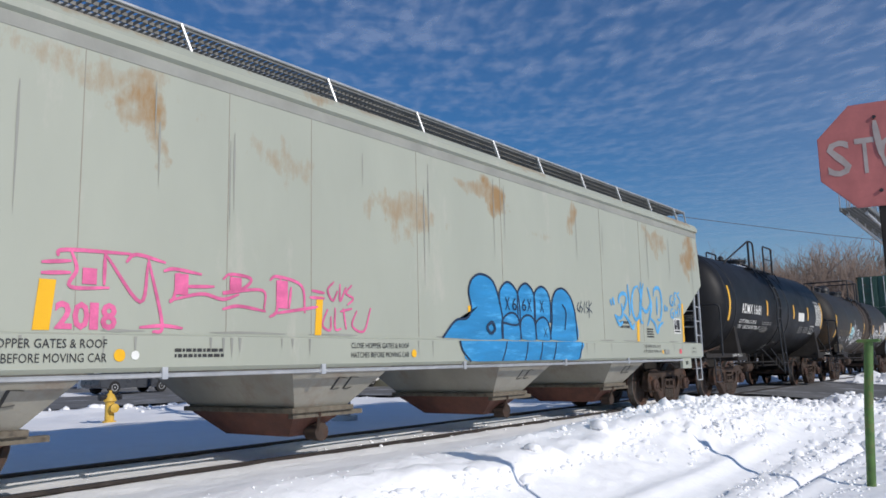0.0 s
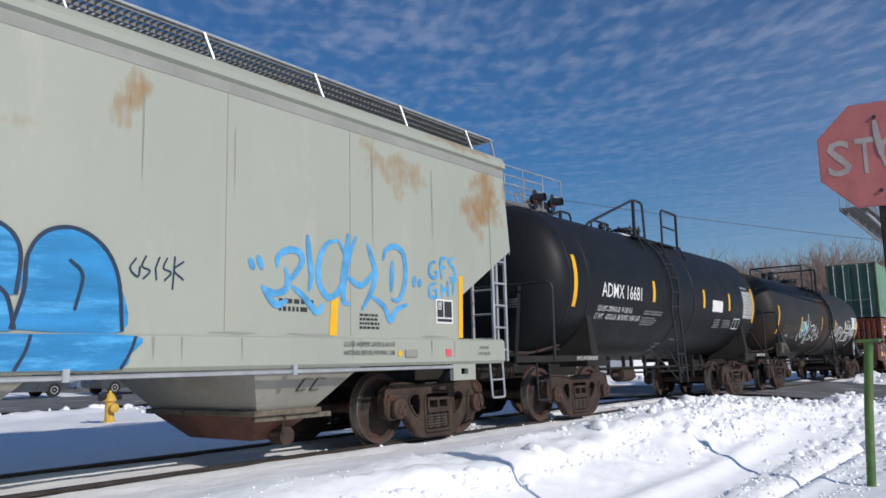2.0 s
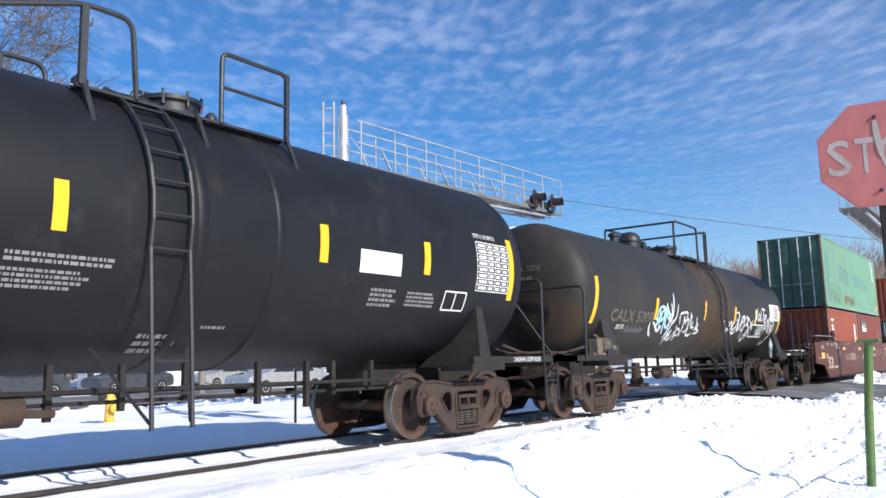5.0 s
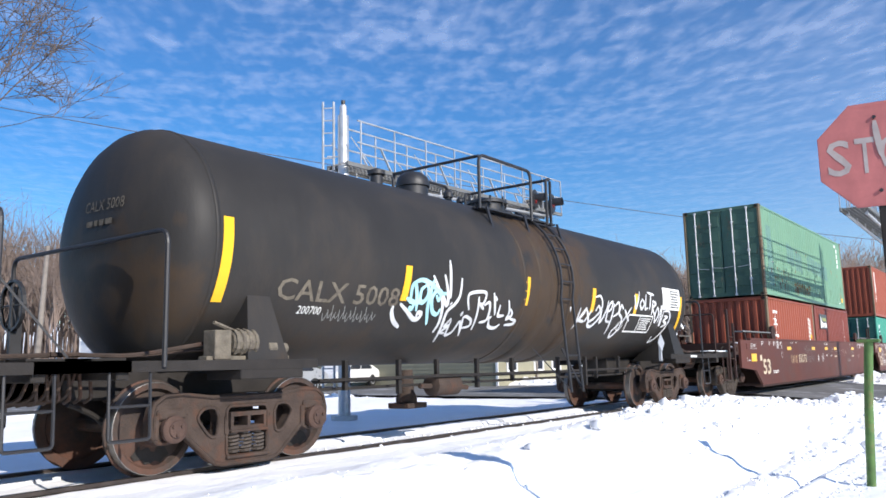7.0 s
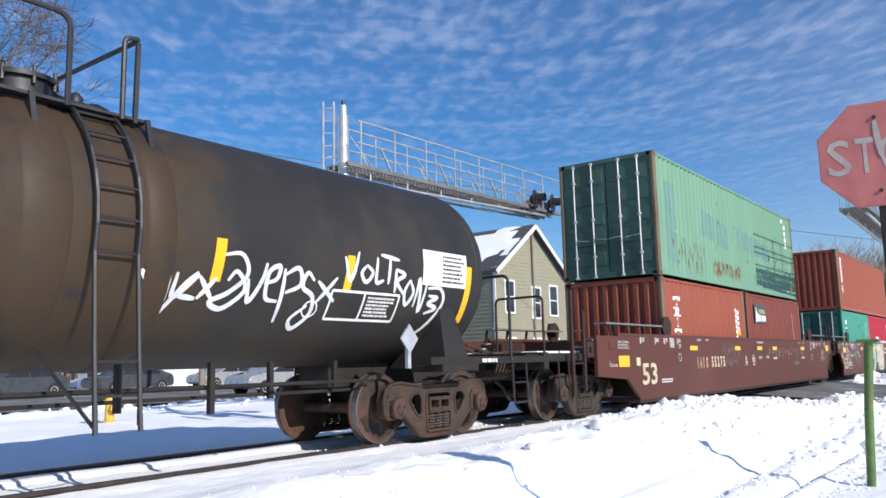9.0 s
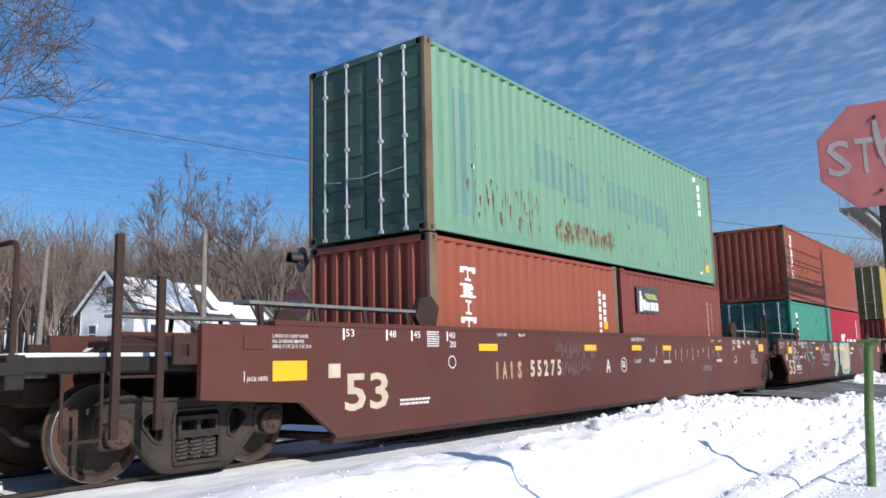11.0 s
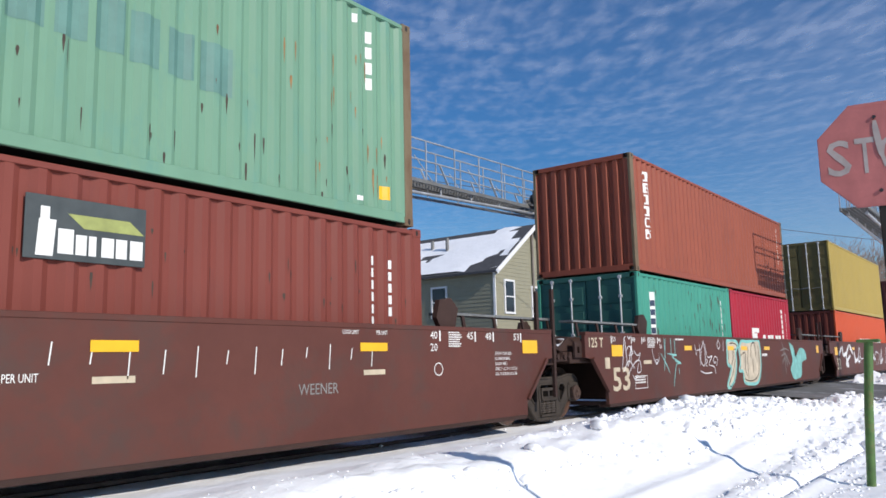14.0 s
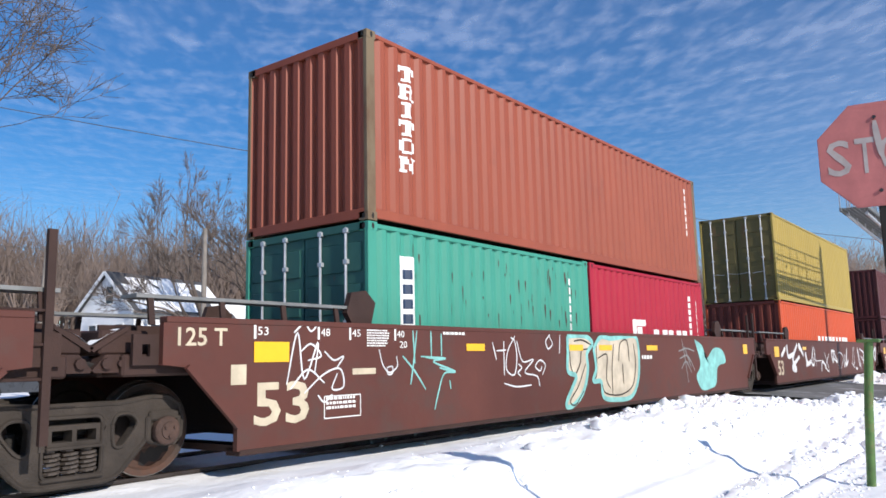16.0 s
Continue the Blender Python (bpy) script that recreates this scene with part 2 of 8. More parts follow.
M["hopper_dull"] = material("dull_grey_car_paint", (0.30, 0.285, 0.24), 0.7, vary=0.15, scale=1.5, bump=0.15, dirt=(0.25, 0.2, 0.16), dirt_amount=0.3, dirt_scale=2)
M["chord"] = material("grime_and_shade_grey_paint", (0.27, 0.275, 0.245), 0.65, vary=0.15, scale=1.5, bump=0.1)
M["gate"] = material("rusted_gate", (0.12, 0.05, 0.035), 0.85, vary=0.35, scale=5, bump=0.4, bump_scale=40)
M["tank_black"] = material("black_tank_paint", (0.0115, 0.012, 0.0138), 0.5, vary=0.18, scale=1.2, bump=0.08, bump_scale=30, dirt=(0.026, 0.025, 0.024), dirt_amount=0.2, dirt_scale=1.5, spec=0.2)
M["tank_grimy"] = material("grimy_tank_paint", (0.029, 0.0272, 0.0255), 0.55, vary=0.2, scale=0.9, bump=0.1, bump_scale=30, dirt=(0.042, 0.035, 0.029), dirt_amount=0.35, dirt_scale=0.9, stretch=(1, 1, 0.4), spec=0.2)
M["black_rail"] = material("black_handrail", (0.02, 0.02, 0.022), 0.5, vary=0.2, scale=6, bump=0.1)
M["well"] = material("well_car_paint", (0.095, 0.033, 0.024), 0.6, vary=0.2, scale=0.45, bump=0.08, bump_scale=20, dirt=(0.075, 0.043, 0.035), dirt_amount=0.3, dirt_scale=0.8, spec=0.25)
M["well_dark"] = material("dark_well_car_paint", (0.044, 0.024, 0.019), 0.75, vary=0.25, scale=2, bump=0.2, spec=0.25)
M["yellow"] = material("reflective_yellow", (0.80, 0.43, 0.01), 0.35, vary=0.06, scale=5, bump=0.03)
M["white_paint"] = material("white_stencil", (0.74, 0.74, 0.70), 0.6, vary=0.08, scale=6, bump=0.03)
M["cream_paint"] = material("aged_stencil", (0.52, 0.44, 0.31), 0.65, vary=0.15, scale=6, bump=0.03)
M["grey_paint"] = material("faded_stencil", (0.21, 0.21, 0.20), 0.7, vary=0.2, scale=8, bump=0.03)
M["black_paint"] = material("black_stencil", (0.03, 0.03, 0.03), 0.6, vary=0.1, scale=6, bump=0.03)
M["pink"] = material("pink_spray", (0.62, 0.12, 0.27), 0.6, vary=0.3, scale=5, bump=0.03)
M["blue"] = material("blue_spray", (0.025, 0.215, 0.46), 0.5, vary=0.22, scale=2.2, bump=0.03, stretch=(0.5, 1, 3), dirt=(0.10, 0.42, 0.75), dirt_amount=0.3, dirt_scale=2)
M["blue_line"] = material("navy_spray", (0.012, 0.03, 0.07), 0.55, vary=0.2, scale=5, bump=0.03)
M["blue_tag"] = material("sky_blue_spray", (0.09, 0.34, 0.62), 0.6, vary=0.35, scale=4, bump=0.03)
M["white_spray"] = material("white_spray", (0.62, 0.63, 0.63), 0.7, vary=0.2, scale=5, bump=0.03)
M["teal_spray"] = material("teal_spray", (0.20, 0.46, 0.42), 0.65, vary=0.3, scale=4, bump=0.03)
M["cyan_spray"] = material("pale_cyan_spray", (0.36, 0.62, 0.68), 0.65, vary=0.25, scale=4, bump=0.03)
M["sand_spray"] = material("sand_spray", (0.50, 0.43, 0.32), 0.65, vary=0.25, scale=3, bump=0.03)
M["dusty_iron"] = material("dusty_cast_iron", (0.15, 0.13, 0.10), 0.85, vary=0.35, scale=9, bump=0.4, bump_scale=50, dirt=(0.06, 0.05, 0.045), dirt_amount=0.3, dirt_scale=6, spec=0.25)
M["ochre_paint"] = material("faded_ochre_stencil", (0.40, 0.27, 0.15), 0.65, vary=0.25, scale=9, bump=0.03)
M["coral"] = material("coral_sticker", (0.68, 0.10, 0.13), 0.5, vary=0.08, scale=8, bump=0.02)
M["galv"] = material("galvanised_steel", (0.52, 0.53, 0.54), 0.45, 0.55, vary=0.15, scale=5, bump=0.1)
M["galv_dark"] = material("weathered_galvanised_steel", (0.20, 0.20, 0.19), 0.55, 0.4, vary=0.2, scale=5, bump=0.1)

# ---- ground ----
def step(a, b, v):
    t = max(0.0, min(1.0, (v - a) / (b - a)))
    return t * t * (3 - 2 * t)


CREST = ((-30, 0.10), (3, 0.10), (8, 0.11), (10.2, 0.19), (11.6, 0.27), (13, 0.30), (16, 0.25), (18, 0.06), (20, -0.12), (22, -0.20), (60, -0.20))


def crest(x):
    for (a, p), (b, q) in zip(CREST, CREST[1:]):
        if x <= b:
            return p + (q - p) * max(0, (x - a) / (b - a))
    return CREST[-1][1]


def fbm(x, y, s, o=3):
    v, k = 0.0, 1.0
    for i in range(o):
        v += k * noise.noise((x * s, y * s, 7.3 * i))
        s *= 2.1
        k *= 0.5
    return v


def ground_at(x, y):
    """The height of the snow."""
    on_road = step(22.6, 24.2, x) * (1 - step(33.0, 34.6, x))
    if y < 5.2:
        base = -0.50
        c = crest(x) + 0.05 * fbm(x, y, 1.4)
        k = step(2.9 - 0.5 * step(9, 16, x), 5.2, y)
        z = base + (c - base) * k ** 1.25
        # a rounded berm, a furrow and two churned strips run beside the windrow
        z += 0.075 * math.exp(-((y - 3.56 - 0.006 * max(0, x - 9) ** 2) / 0.12) ** 2) * step(5, 8, x) * (1 - step(13, 15, x))
        z -= 0.17 * math.exp(-((y - 2.61) / 0.085) ** 2) * step(8.0, 8.8, x) * (1 - step(15.0, 15.4, x))
        z += 0.05 * math.exp(-((y - 2.40) / 0.12) ** 2) * step(8.0, 8.8, x) * (1 - step(15.0, 15.6, x))
        z += math.exp(-((y - 4.2) / 0.36) ** 2) * (0.04 + 0.20 * abs(fbm(x, y, 2.4)) + 0.08 * fbm(x, y, 6, 2)) * step(10, 11.5, x)
        z += math.exp(-((y - 2.98) / 0.24) ** 2) * (0.02 + 0.12 * abs(fbm(x, y, 4.5))) * step(8.5, 9.5, x)
        z += math.exp(-((y - 2.0) / 0.35) ** 2) * 0.14 * abs(fbm(x, y, 2.5)) * step(10.5, 12.5, x)
        # the broken edge that the plough left along the windrow
        cut = 4.50 + 0.22 * fbm(x, 1.7, 0.8) + 0.07 * fbm(x, 3.1, 4.0, 2)
        z += (0.105 + 0.07 * fbm(x, 0.4, 1.9)) * step(cut - 0.035, cut + 0.035, y) * (1 - step(cut + 0.05, cut + 0.55, y)) * step(4, 6, x) * (1 - step(14, 17, x))
        z += 0.055 * abs(fbm(x, y, 5.5, 2)) * step(3.5, 3.9, y) * (1 - step(4.75, 5.1, y)) * step(6, 9, x)
        z -= 0.03 * math.exp(-((y - 3.15) / 0.10) ** 2) * step(5, 8, x)
        z += (0.06 * max(0.0, fbm(x, y, 2.6)) + 0.02 * fbm(x, y, 7, 2)) * k
    elif y < 6.9:
        c = crest(x) + 0.05 * fbm(x, 5.2, 1.4)
        k = step(5.2, 6.3, y)
        z = c + (-0.045 - c) * k + 0.012 * fbm(x, y, 3)
    elif y < 9.1:
        z = -0.075 + 0.02 * fbm(x, y, 2.2)
        for yr in (TRACK_Y - 0.75, TRACK_Y + 0.75):
            if -0.05 < y - yr < 0.05:
                z = -0.045
            elif 0.05 <= y - yr < 0.14:
                z = -0.055
            elif -0.35 < y - yr <= -0.05:
                z = -0.014 - 0.08 * (yr - y - 0.05) + 0.006 * fbm(x, y, 3)
    elif y < 24.5:
        z = -0.10 - 0.10 * step(9, 12, y) + 0.05 * fbm(x, y, 0.35) + 0.03 * fbm(x, y, 1.3)
        z += 0.14 * math.exp(-((y - 23.0) / 0.9) ** 2) * (0.7 + fbm(x, y, 0.9))
    else:
        z = -0.24 + (0.05 * fbm(x, y, 0.2) if y > 40 else 0) + 0.12 * step(38, 41, y)
    z += 0.015 * fbm(x, y, 0.5) - 0.02
    # the crossing road is ploughed down to its asphalt
    if on_road:
        bank = 0.0
        if y < 5.0:
            bank = 0.30 * math.exp(-((x - 23.2 - 0.2 * (5 - y)) / 1.0) ** 2) * (0.6 + fbm(x, y, 1.2))
        z = z + (-0.34 - z) * on_road + bank
    e = step(34.0, 35.2, x) * (1 - step(37.5, 40, x))
    z += e * 0.32 * (0.75 + 0.8 * fbm(x, y, 0.9)) * (1 if y < 6.2 or y > 9.8 else 0)
    # far hillside
    d = math.hypot(x, y)
    if d > 75:
        z += (d - 75) * 0.055 * step(75, 130, d)
    return z


def axis(stops):
    """Grid lines whose spacing changes: (from, to, step)."""
    out = []
    for a, b, s in stops:
        n = max(1, round((b - a) / s))
        out += [a + (b - a) * i / n for i in range(n)]
    return out + [stops[-1][1]]


def make_ground():
    xs = axis(((-3000, -200, 700), (-200, -20, 15), (-20, 1, 1.5), (1, 20, 0.10), (20, 42, 0.22), (42, 80, 1.5), (80, 300, 10), (300, 3500, 800)))
    ys = axis(((-3000, -200, 700), (-200, -10, 15), (-10, 0.5, 0.7), (0.5, 6.9, 0.06), (6.9, 9.1, 0.05), (9.1, 25, 0.3), (25, 80, 1.5), (80, 300, 10), (300, 3500, 800)))
    verts = [(x, y, ground_at(x, y)) for y in ys for x in xs]
    n = len(xs)
    faces = [(j * n + i, j * n + i + 1, (j + 1) * n + i + 1, (j + 1) * n + i) for j in range(len(ys) - 1) for i in range(n - 1)]
    me = bpy.data.meshes.new("ground")
    me.from_pydata(verts, [], faces)
    me.shade_smooth()
    me.materials.append(M["snow"])
    return tagged(new("ground", me), "ground under bright wind-packed snow with ruts and ridges", "ground", kind="structure")


make_ground()


def make_road(name, label, x0, x1, y0, y1, height, nx, ny):
    bm = BM()
    g = [[bm.verts.new((x0 + (x1 - x0) * i / nx, y0 + (y1 - y0) * j / ny, height(x0 + (x1 - x0) * i / nx, y0 + (y1 - y0) * j / ny))) for i in range(nx + 1)] for j in range(ny + 1)]
    for j in range(ny):
        for i in range(nx):
            bm.faces.new((g[j][i], g[j][i + 1], g[j + 1][i + 1], g[j + 1][i]))
    ob = part(name, bm, M["asphalt"])
    return tagged(ob, label, "road", kind="structure")


def crossing_height(x, y):
    return -0.17 + 0.145 * math.exp(-((y - TRACK_Y) / 2.2) ** 4)


make_road("road", "grey asphalt road over the level crossing, ploughed and salt-stained", 23.4, 34.4, -40, 60, crossing_height, 4, 120)
make_road("road_2", "grey asphalt street beyond the track between snow banks", -90, 30, 25.5, 37.5, lambda x, y: -0.16, 8, 2)


def make_rail(name, y):
    prof = [(-0.036, 0.0), (0.036, 0.0), (0.036, -0.035), (0.010, -0.05), (0.010, -0.13), (0.07, -0.15), (0.07, -0.165), (-0.07, -0.165), (-0.07, -0.15), (-0.010, -0.13), (-0.010, -0.05), (-0.036, -0.035)]
    bm = BM()
    sweep_x(bm, [(y + a, b) for a, b in prof], -120, 260, closed=True, cuts=20)
    return tagged(part(name, bm, M["rail"]), "worn steel rail bedded in snow", "rail", "rails of the track")


make_rail("rail", TRACK_Y - 0.7525)
make_rail("rail", TRACK_Y + 0.7525)


def snow_lumps():
    """Broken lumps along the windrow, the churned strip and the ploughed edges."""
    rng = random.Random(5)
    verts, faces = [], []
    ico = BM()
    bmesh.ops.create_icosphere(ico, subdivisions=1, radius=1)
    base = [v.co.copy() for v in ico.verts]
    tri = [[v.index for v in f.verts] for f in ico.faces]
    ico.free()

    def lump(x, y, r):
        z = ground_at(x, y)
        o = len(verts)
        sx, sy, sz = r * rng.uniform(0.7, 1.4), r * rng.uniform(0.7, 1.4), r * rng.uniform(0.5, 0.95)
        a = rng.uniform(0, 6.28)
        ca, sa = math.cos(a), math.sin(a)
        for p in base:
            k = rng.uniform(0.75, 1.2)
            u, v = p.x * sx * k, p.y * sy * k
            verts.append((x + u * ca - v * sa, y + u * sa + v * ca, z + r * 0.15 + p.z * sz * k))
        faces.extend([[o + i for i in f] for f in tri])
    for _ in range(420):
        x = rng.uniform(2, 20)
        lump(x, rng.gauss(5.1, 0.16), rng.uniform(0.006, 0.026) * (0.55 if x < 9 else 1.0 + (rng.random() > 0.95) * 1.8))
    centres = [(rng.triangular(8.5, 21, 14), rng.gauss(4.15, 0.30)) for _ in range(46)]
    for _ in range(760):
        cx, cy = rng.choice(centres)
        lump(rng.gauss(cx, 0.30), rng.gauss(cy, 0.12), 0.009 + 0.05 * rng.random() ** 3)
    for _ in range(700):
        lump(rng.uniform(9, 18), rng.choice((rng.gauss(2.95, 0.16), rng.gauss(2.1, 0.3))), rng.uniform(0.008, 0.03) * (1 + (rng.random() > 0.95) * 1.8))
    for _ in range(300):
        x = rng.uniform(3.5, 17.5)
        cut = 4.50 + 0.22 * fbm(x, 1.7, 0.8) + 0.07 * fbm(x, 3.1, 4.0, 2)
        lump(x, cut + rng.gauss(-0.05, 0.05), 0.012 + 0.06 * rng.random() ** 3)
    for _ in range(150):
        lump(rng.triangular(9, 17.5, 13.5), rng.gauss(5.05, 0.15), 0.025 + 0.07 * rng.random() ** 2.5)
    for _ in range(240):
        lump(rng.triangular(11, 24, 18), rng.gauss(3.3, 0.9), 0.02 + 0.10 * rng.random() ** 3)
    for x, y, r in ((7.6, 4.62, 0.11), (9.4, 4.7, 0.13), (6.2, 4.45, 0.08), (12.4, 5.0, 0.12), (13.6, 5.1, 0.14), (16.4, 3.0, 0.13), (14.6, 4.4, 0.12)):
        lump(x, y, r)
    lump(22.6, 5.25, 0.17)
    lump(15.3, 2.62, 0.13)
    for _ in range(700):
        lump(rng.gauss(23.2, 0.6), rng.uniform(-1, 6), rng.uniform(0.02, 0.09))
    for _ in range(240):
        lump(rng.gauss(35.6, 0.8), rng.choice((rng.uniform(0, 6.2), rng.uniform(10, 22))), rng.uniform(0.04, 0.14))
    for _ in range(800):
        lump(rng.uniform(7.5, 22), rng.gauss(TRACK_Y - 0.35, 0.22), rng.uniform(0.01, 0.035))
    for _ in range(220):
        lump(rng.uniform(0, 30), rng.gauss(23.3, 0.7), rng.uniform(0.04, 0.15))
    me = bpy.data.meshes.new("snow_lumps")
    me.from_pydata(verts, [], faces)
    me.shade_smooth()
    me.materials.append(M["trampled"])
    tagged(new("snow_lumps", me), "broken lumps of ploughed snow along the banks", "snow", kind="stuff")


snow_lumps()

# ---- the train: every car is built where it stands at 8 s ----
MOVING = []
WHEELS = []
WHEEL_R = 0.457


def place(ob, x):
    """A thing of the train, whose own zero lies x along it."""
    ob.location = (x, TRACK_Y, 0)
    MOVING.append((ob, x))
    return ob


def wheelset_parts(car, x):
    """Two wheels on an axle, which roll together."""
    bm = BM()
    tube(bm, [(0, -1.0, 0), (0, 1.0, 0)], 0.075, 10)
    for s in (-1, 1):
        prof = [(s * 0.655, 0.10), (s * 0.66, 0.20), (s * 0.70, 0.36), (s * 0.665, 0.385), (s * 0.665, 0.485), (s * 0.69, 0.485), (s * 0.70, 0.462), (s * 0.79, 0.455), (s * 0.79, 0.395), (s * 0.735, 0.37), (s * 0.755, 0.19), (s * 0.80, 0.17), (s * 0.80, 0.10)]
        lathe(bm, prof, "y", 32)
    ws = part("wheelset", bm, M["wheel"], car, smooth=35)
    ws.location = (x, 0, WHEEL_R)
    for s in (-1, 1):
        bm = BM()
        lathe(bm, [(s * 0.70, 0.4645), (s * 0.792, 0.4575), (s * 0.7945, 0.449)], "y", 32, cap=False)
        part("tread", bm, M["tread"], ws, "bright worn steel tread", smooth=50)
        # chalk and grease marks make the turning visible
        bm = BM()
        w0 = 0.6 if s < 0 else 2.4
        rows = []
        for i in range(9):
            a = w0 + i * 0.17
            rows.append([bm.verts.new((r * math.cos(a), s * (0.7565 - (r - 0.19) * 0.055 + 0.003), r * math.sin(a))) for r in (0.21 + 0.03 * math.sin(i * 1.7), 0.34 + 0.02 * math.sin(i * 2.3))])
        for p, q in zip(rows, rows[1:]):
            bm.faces.new((p[0], q[0], q[1], p[1]))
        part("grease_stain", bm, M["underframe"], ws)
    WHEELS.append(ws)
    return ws


def cut_plate(bm, outline, holes, y0, y1):
    """A plate with holes: the outline in x and z is filled by a fine grid and drawn out."""
    t = BM()
    loops = [outline] + holes
    for lp in loops:
        vs = [t.verts.new((x, 0, z)) for x, z in lp]
        for a, b in zip(vs, vs[1:] + vs[:1]):
            t.edges.new((a, b))
    bmesh.ops.triangle_fill(t, use_beauty=True, edges=t.edges[:], normal=(0, -1, 0))
    t.verts.index_update()
    tv = [v.co.copy() for v in t.verts]
    tf = [[v.index for v in f.verts] for f in t.faces]
    te = [[v.index for v in e.verts] for e in t.edges if len(e.link_faces) == 1]
    t.free()
    a = [bm.verts.new((p.x, y0, p.z)) for p in tv]
    b = [bm.verts.new((p.x, y1, p.z)) for p in tv]
    for f in tf:
        bm.faces.new([a[i] for i in f])
        bm.faces.new([b[i] for i in reversed(f)])
    for i, j in te:
        bm.faces.new((a[i], b[i], b[j], a[j]))
    return bm


def arc(cx, cz, rx, rz, a0, a1, n=8):
    return [(cx + rx * math.cos(radians(a0 + (a1 - a0) * i / n)), cz + rz * math.sin(radians(a0 + (a1 - a0) * i / n))) for i in range(n + 1)]


def add_truck(car, x, mat="truck", wheel_gap=0.89):
    """A three-piece freight truck with its two wheelsets."""
    m = M[mat]
    g = wheel_gap
    half = [(0.0, 0.74), (0.45, 0.74), (g - 0.14, 0.785), (g + 0.06, 0.775), (g + 0.17, 0.70), (g + 0.21, 0.56), (g + 0.20, 0.40), (g + 0.13, 0.33), (g + 0.04, 0.33), (g - 0.10, 0.35), (g - 0.18, 0.38), (0.47, 0.12), (0.40, 0.07), (0.28, 0.05), (0.0, 0.05)]
    outline = half + [(-a, b) for a, b in half[-2:0:-1]]
    nest = arc(0.21, 0.58, 0.06, 0.06, 0, 90, 3) + arc(-0.21, 0.58, 0.06, 0.06, 90, 180, 3) + arc(-0.21, 0.18, 0.06, 0.06, 180, 270, 3) + arc(0.21, 0.18, 0.06, 0.06, 270, 360, 3)
    eye = curve_points([(0.37, 0.55), (0.42, 0.63), (0.55, 0.63), (0.625, 0.55), (0.57, 0.45), (0.47, 0.345), (0.385, 0.36), (0.37, 0.55)], 3)[:-1]
    for s in (-1, 1):
        y0, y1 = s * 1.06, s * 0.92
        bm = BM()
        holes = [nest, eye, [(-a, b) for a, b in eye]]
        cut_plate(bm, outline, holes, y0, y1)
        bmesh.ops.translate(bm, vec=(x, 0, 0), verts=bm.verts)
        fr = part("side_frame", bm, m, car, smooth=50)
        # rims of the windows and the flanged edges
        bm = BM()
        for h in holes:
            pts = [(x + a, s * 1.058, b) for a, b in h]
            tube(bm, pts + [pts[0]], 0.021, 6)
        rim = [(x + a, s * 1.052, b) for a, b in outline]
        tube(bm, rim + [rim[0]], 0.026, 6)
        part("flange", bm, m, fr, smooth=60)
        for k in (-1, 1):
            cx = x + k * g
            # adapter over the bearing
            bm = BM()
            box(bm, cx - 0.16, cx + 0.16, min(s * 0.96, s * 1.10), max(s * 0.96, s * 1.10), WHEEL_R + 0.09, WHEEL_R + 0.19, 0.02)
            box(bm, cx - 0.19, cx - 0.13, min(s * 0.96, s * 1.09), max(s * 0.96, s * 1.09), WHEEL_R - 0.10, WHEEL_R + 0.14, 0.015)
            box(bm, cx + 0.13, cx + 0.19, min(s * 0.96, s * 1.09), max(s * 0.96, s * 1.09), WHEEL_R - 0.10, WHEEL_R + 0.14, 0.015)
            part("adapter", bm, m, fr)
            bm = BM()
            prof = [(s * 0.95, 0.125), (s * 1.10, 0.125), (s * 1.11, 0.135), (s * 1.15, 0.135), (s * 1.165, 0.12), (s * 1.17, 0.085), (s * 1.185, 0.08), (s * 1.19, 0.03)]
            lathe(bm, prof, "y", 18, (cx, 0, WHEEL_R))
            for q in range(3):
                a = q * 2.09 + 0.5
                tube(bm, [(cx + 0.055 * math.cos(a), s * 1.18, WHEEL_R + 0.055 * math.sin(a)), (cx + 0.055 * math.cos(a), s * 1.205, WHEEL_R + 0.055 * math.sin(a))], 0.016, 6)
            part("bearing", bm, M["bearing"], fr, smooth=40)
        # open end of the bolster in its window, with the wedges beside it
        bm = BM()
        cells = [[(-0.20, 0.43), (-0.02, 0.43), (-0.02, 0.53), (-0.20, 0.53)], [(0.02, 0.43), (0.20, 0.43), (0.20, 0.53), (0.02, 0.53)]]
        cut_plate(bm, [(-0.235, 0.39), (0.235, 0.39), (0.235, 0.575), (-0.235, 0.575)], cells, s * 1.09, s * 0.93)
        for k in (-1, 1):
            prism(bm, [(k * 0.235, 0.36), (k * 0.30, 0.36), (k * 0.30, 0.54)], s * 0.95, s * 1.075)
        box(bm, -0.25, 0.25, min(s * 0.93, s * 1.12), max(s * 0.93, s * 1.12), 0.365, 0.392, 0.006)
        bmesh.ops.translate(bm, vec=(x, 0, 0), verts=bm.verts)
        part("bolster_end", bm, m, car)
        for q in (-0.165, 0.0, 0.165):
            bm = BM()
            n = 44
            tube(bm, [(x + q + 0.066 * math.cos(i * 0.82), s * 1.02 + 0.066 * math.sin(i * 0.82), 0.145 + 0.215 * i / n) for i in range(n + 1)], 0.0155, 5)
            part("spring", bm, M["spring"], car)
        bm = BM()
        box(bm, x - 0.28, x + 0.28, min(s * 0.92, s * 1.10), max(s * 0.92, s * 1.10), 0.10, 0.135, 0.01)
        part("spring_plank", bm, m, car)
        for k in (-1, 1):
            bm = BM()
            box(bm, x + k * 0.42 - 0.04, x + k * 0.42 + 0.04, s * 0.72, s * 0.82, 0.28, 0.52, 0.01)
            part("brake_shoe", bm, M["underframe"], car)
    bm = BM()
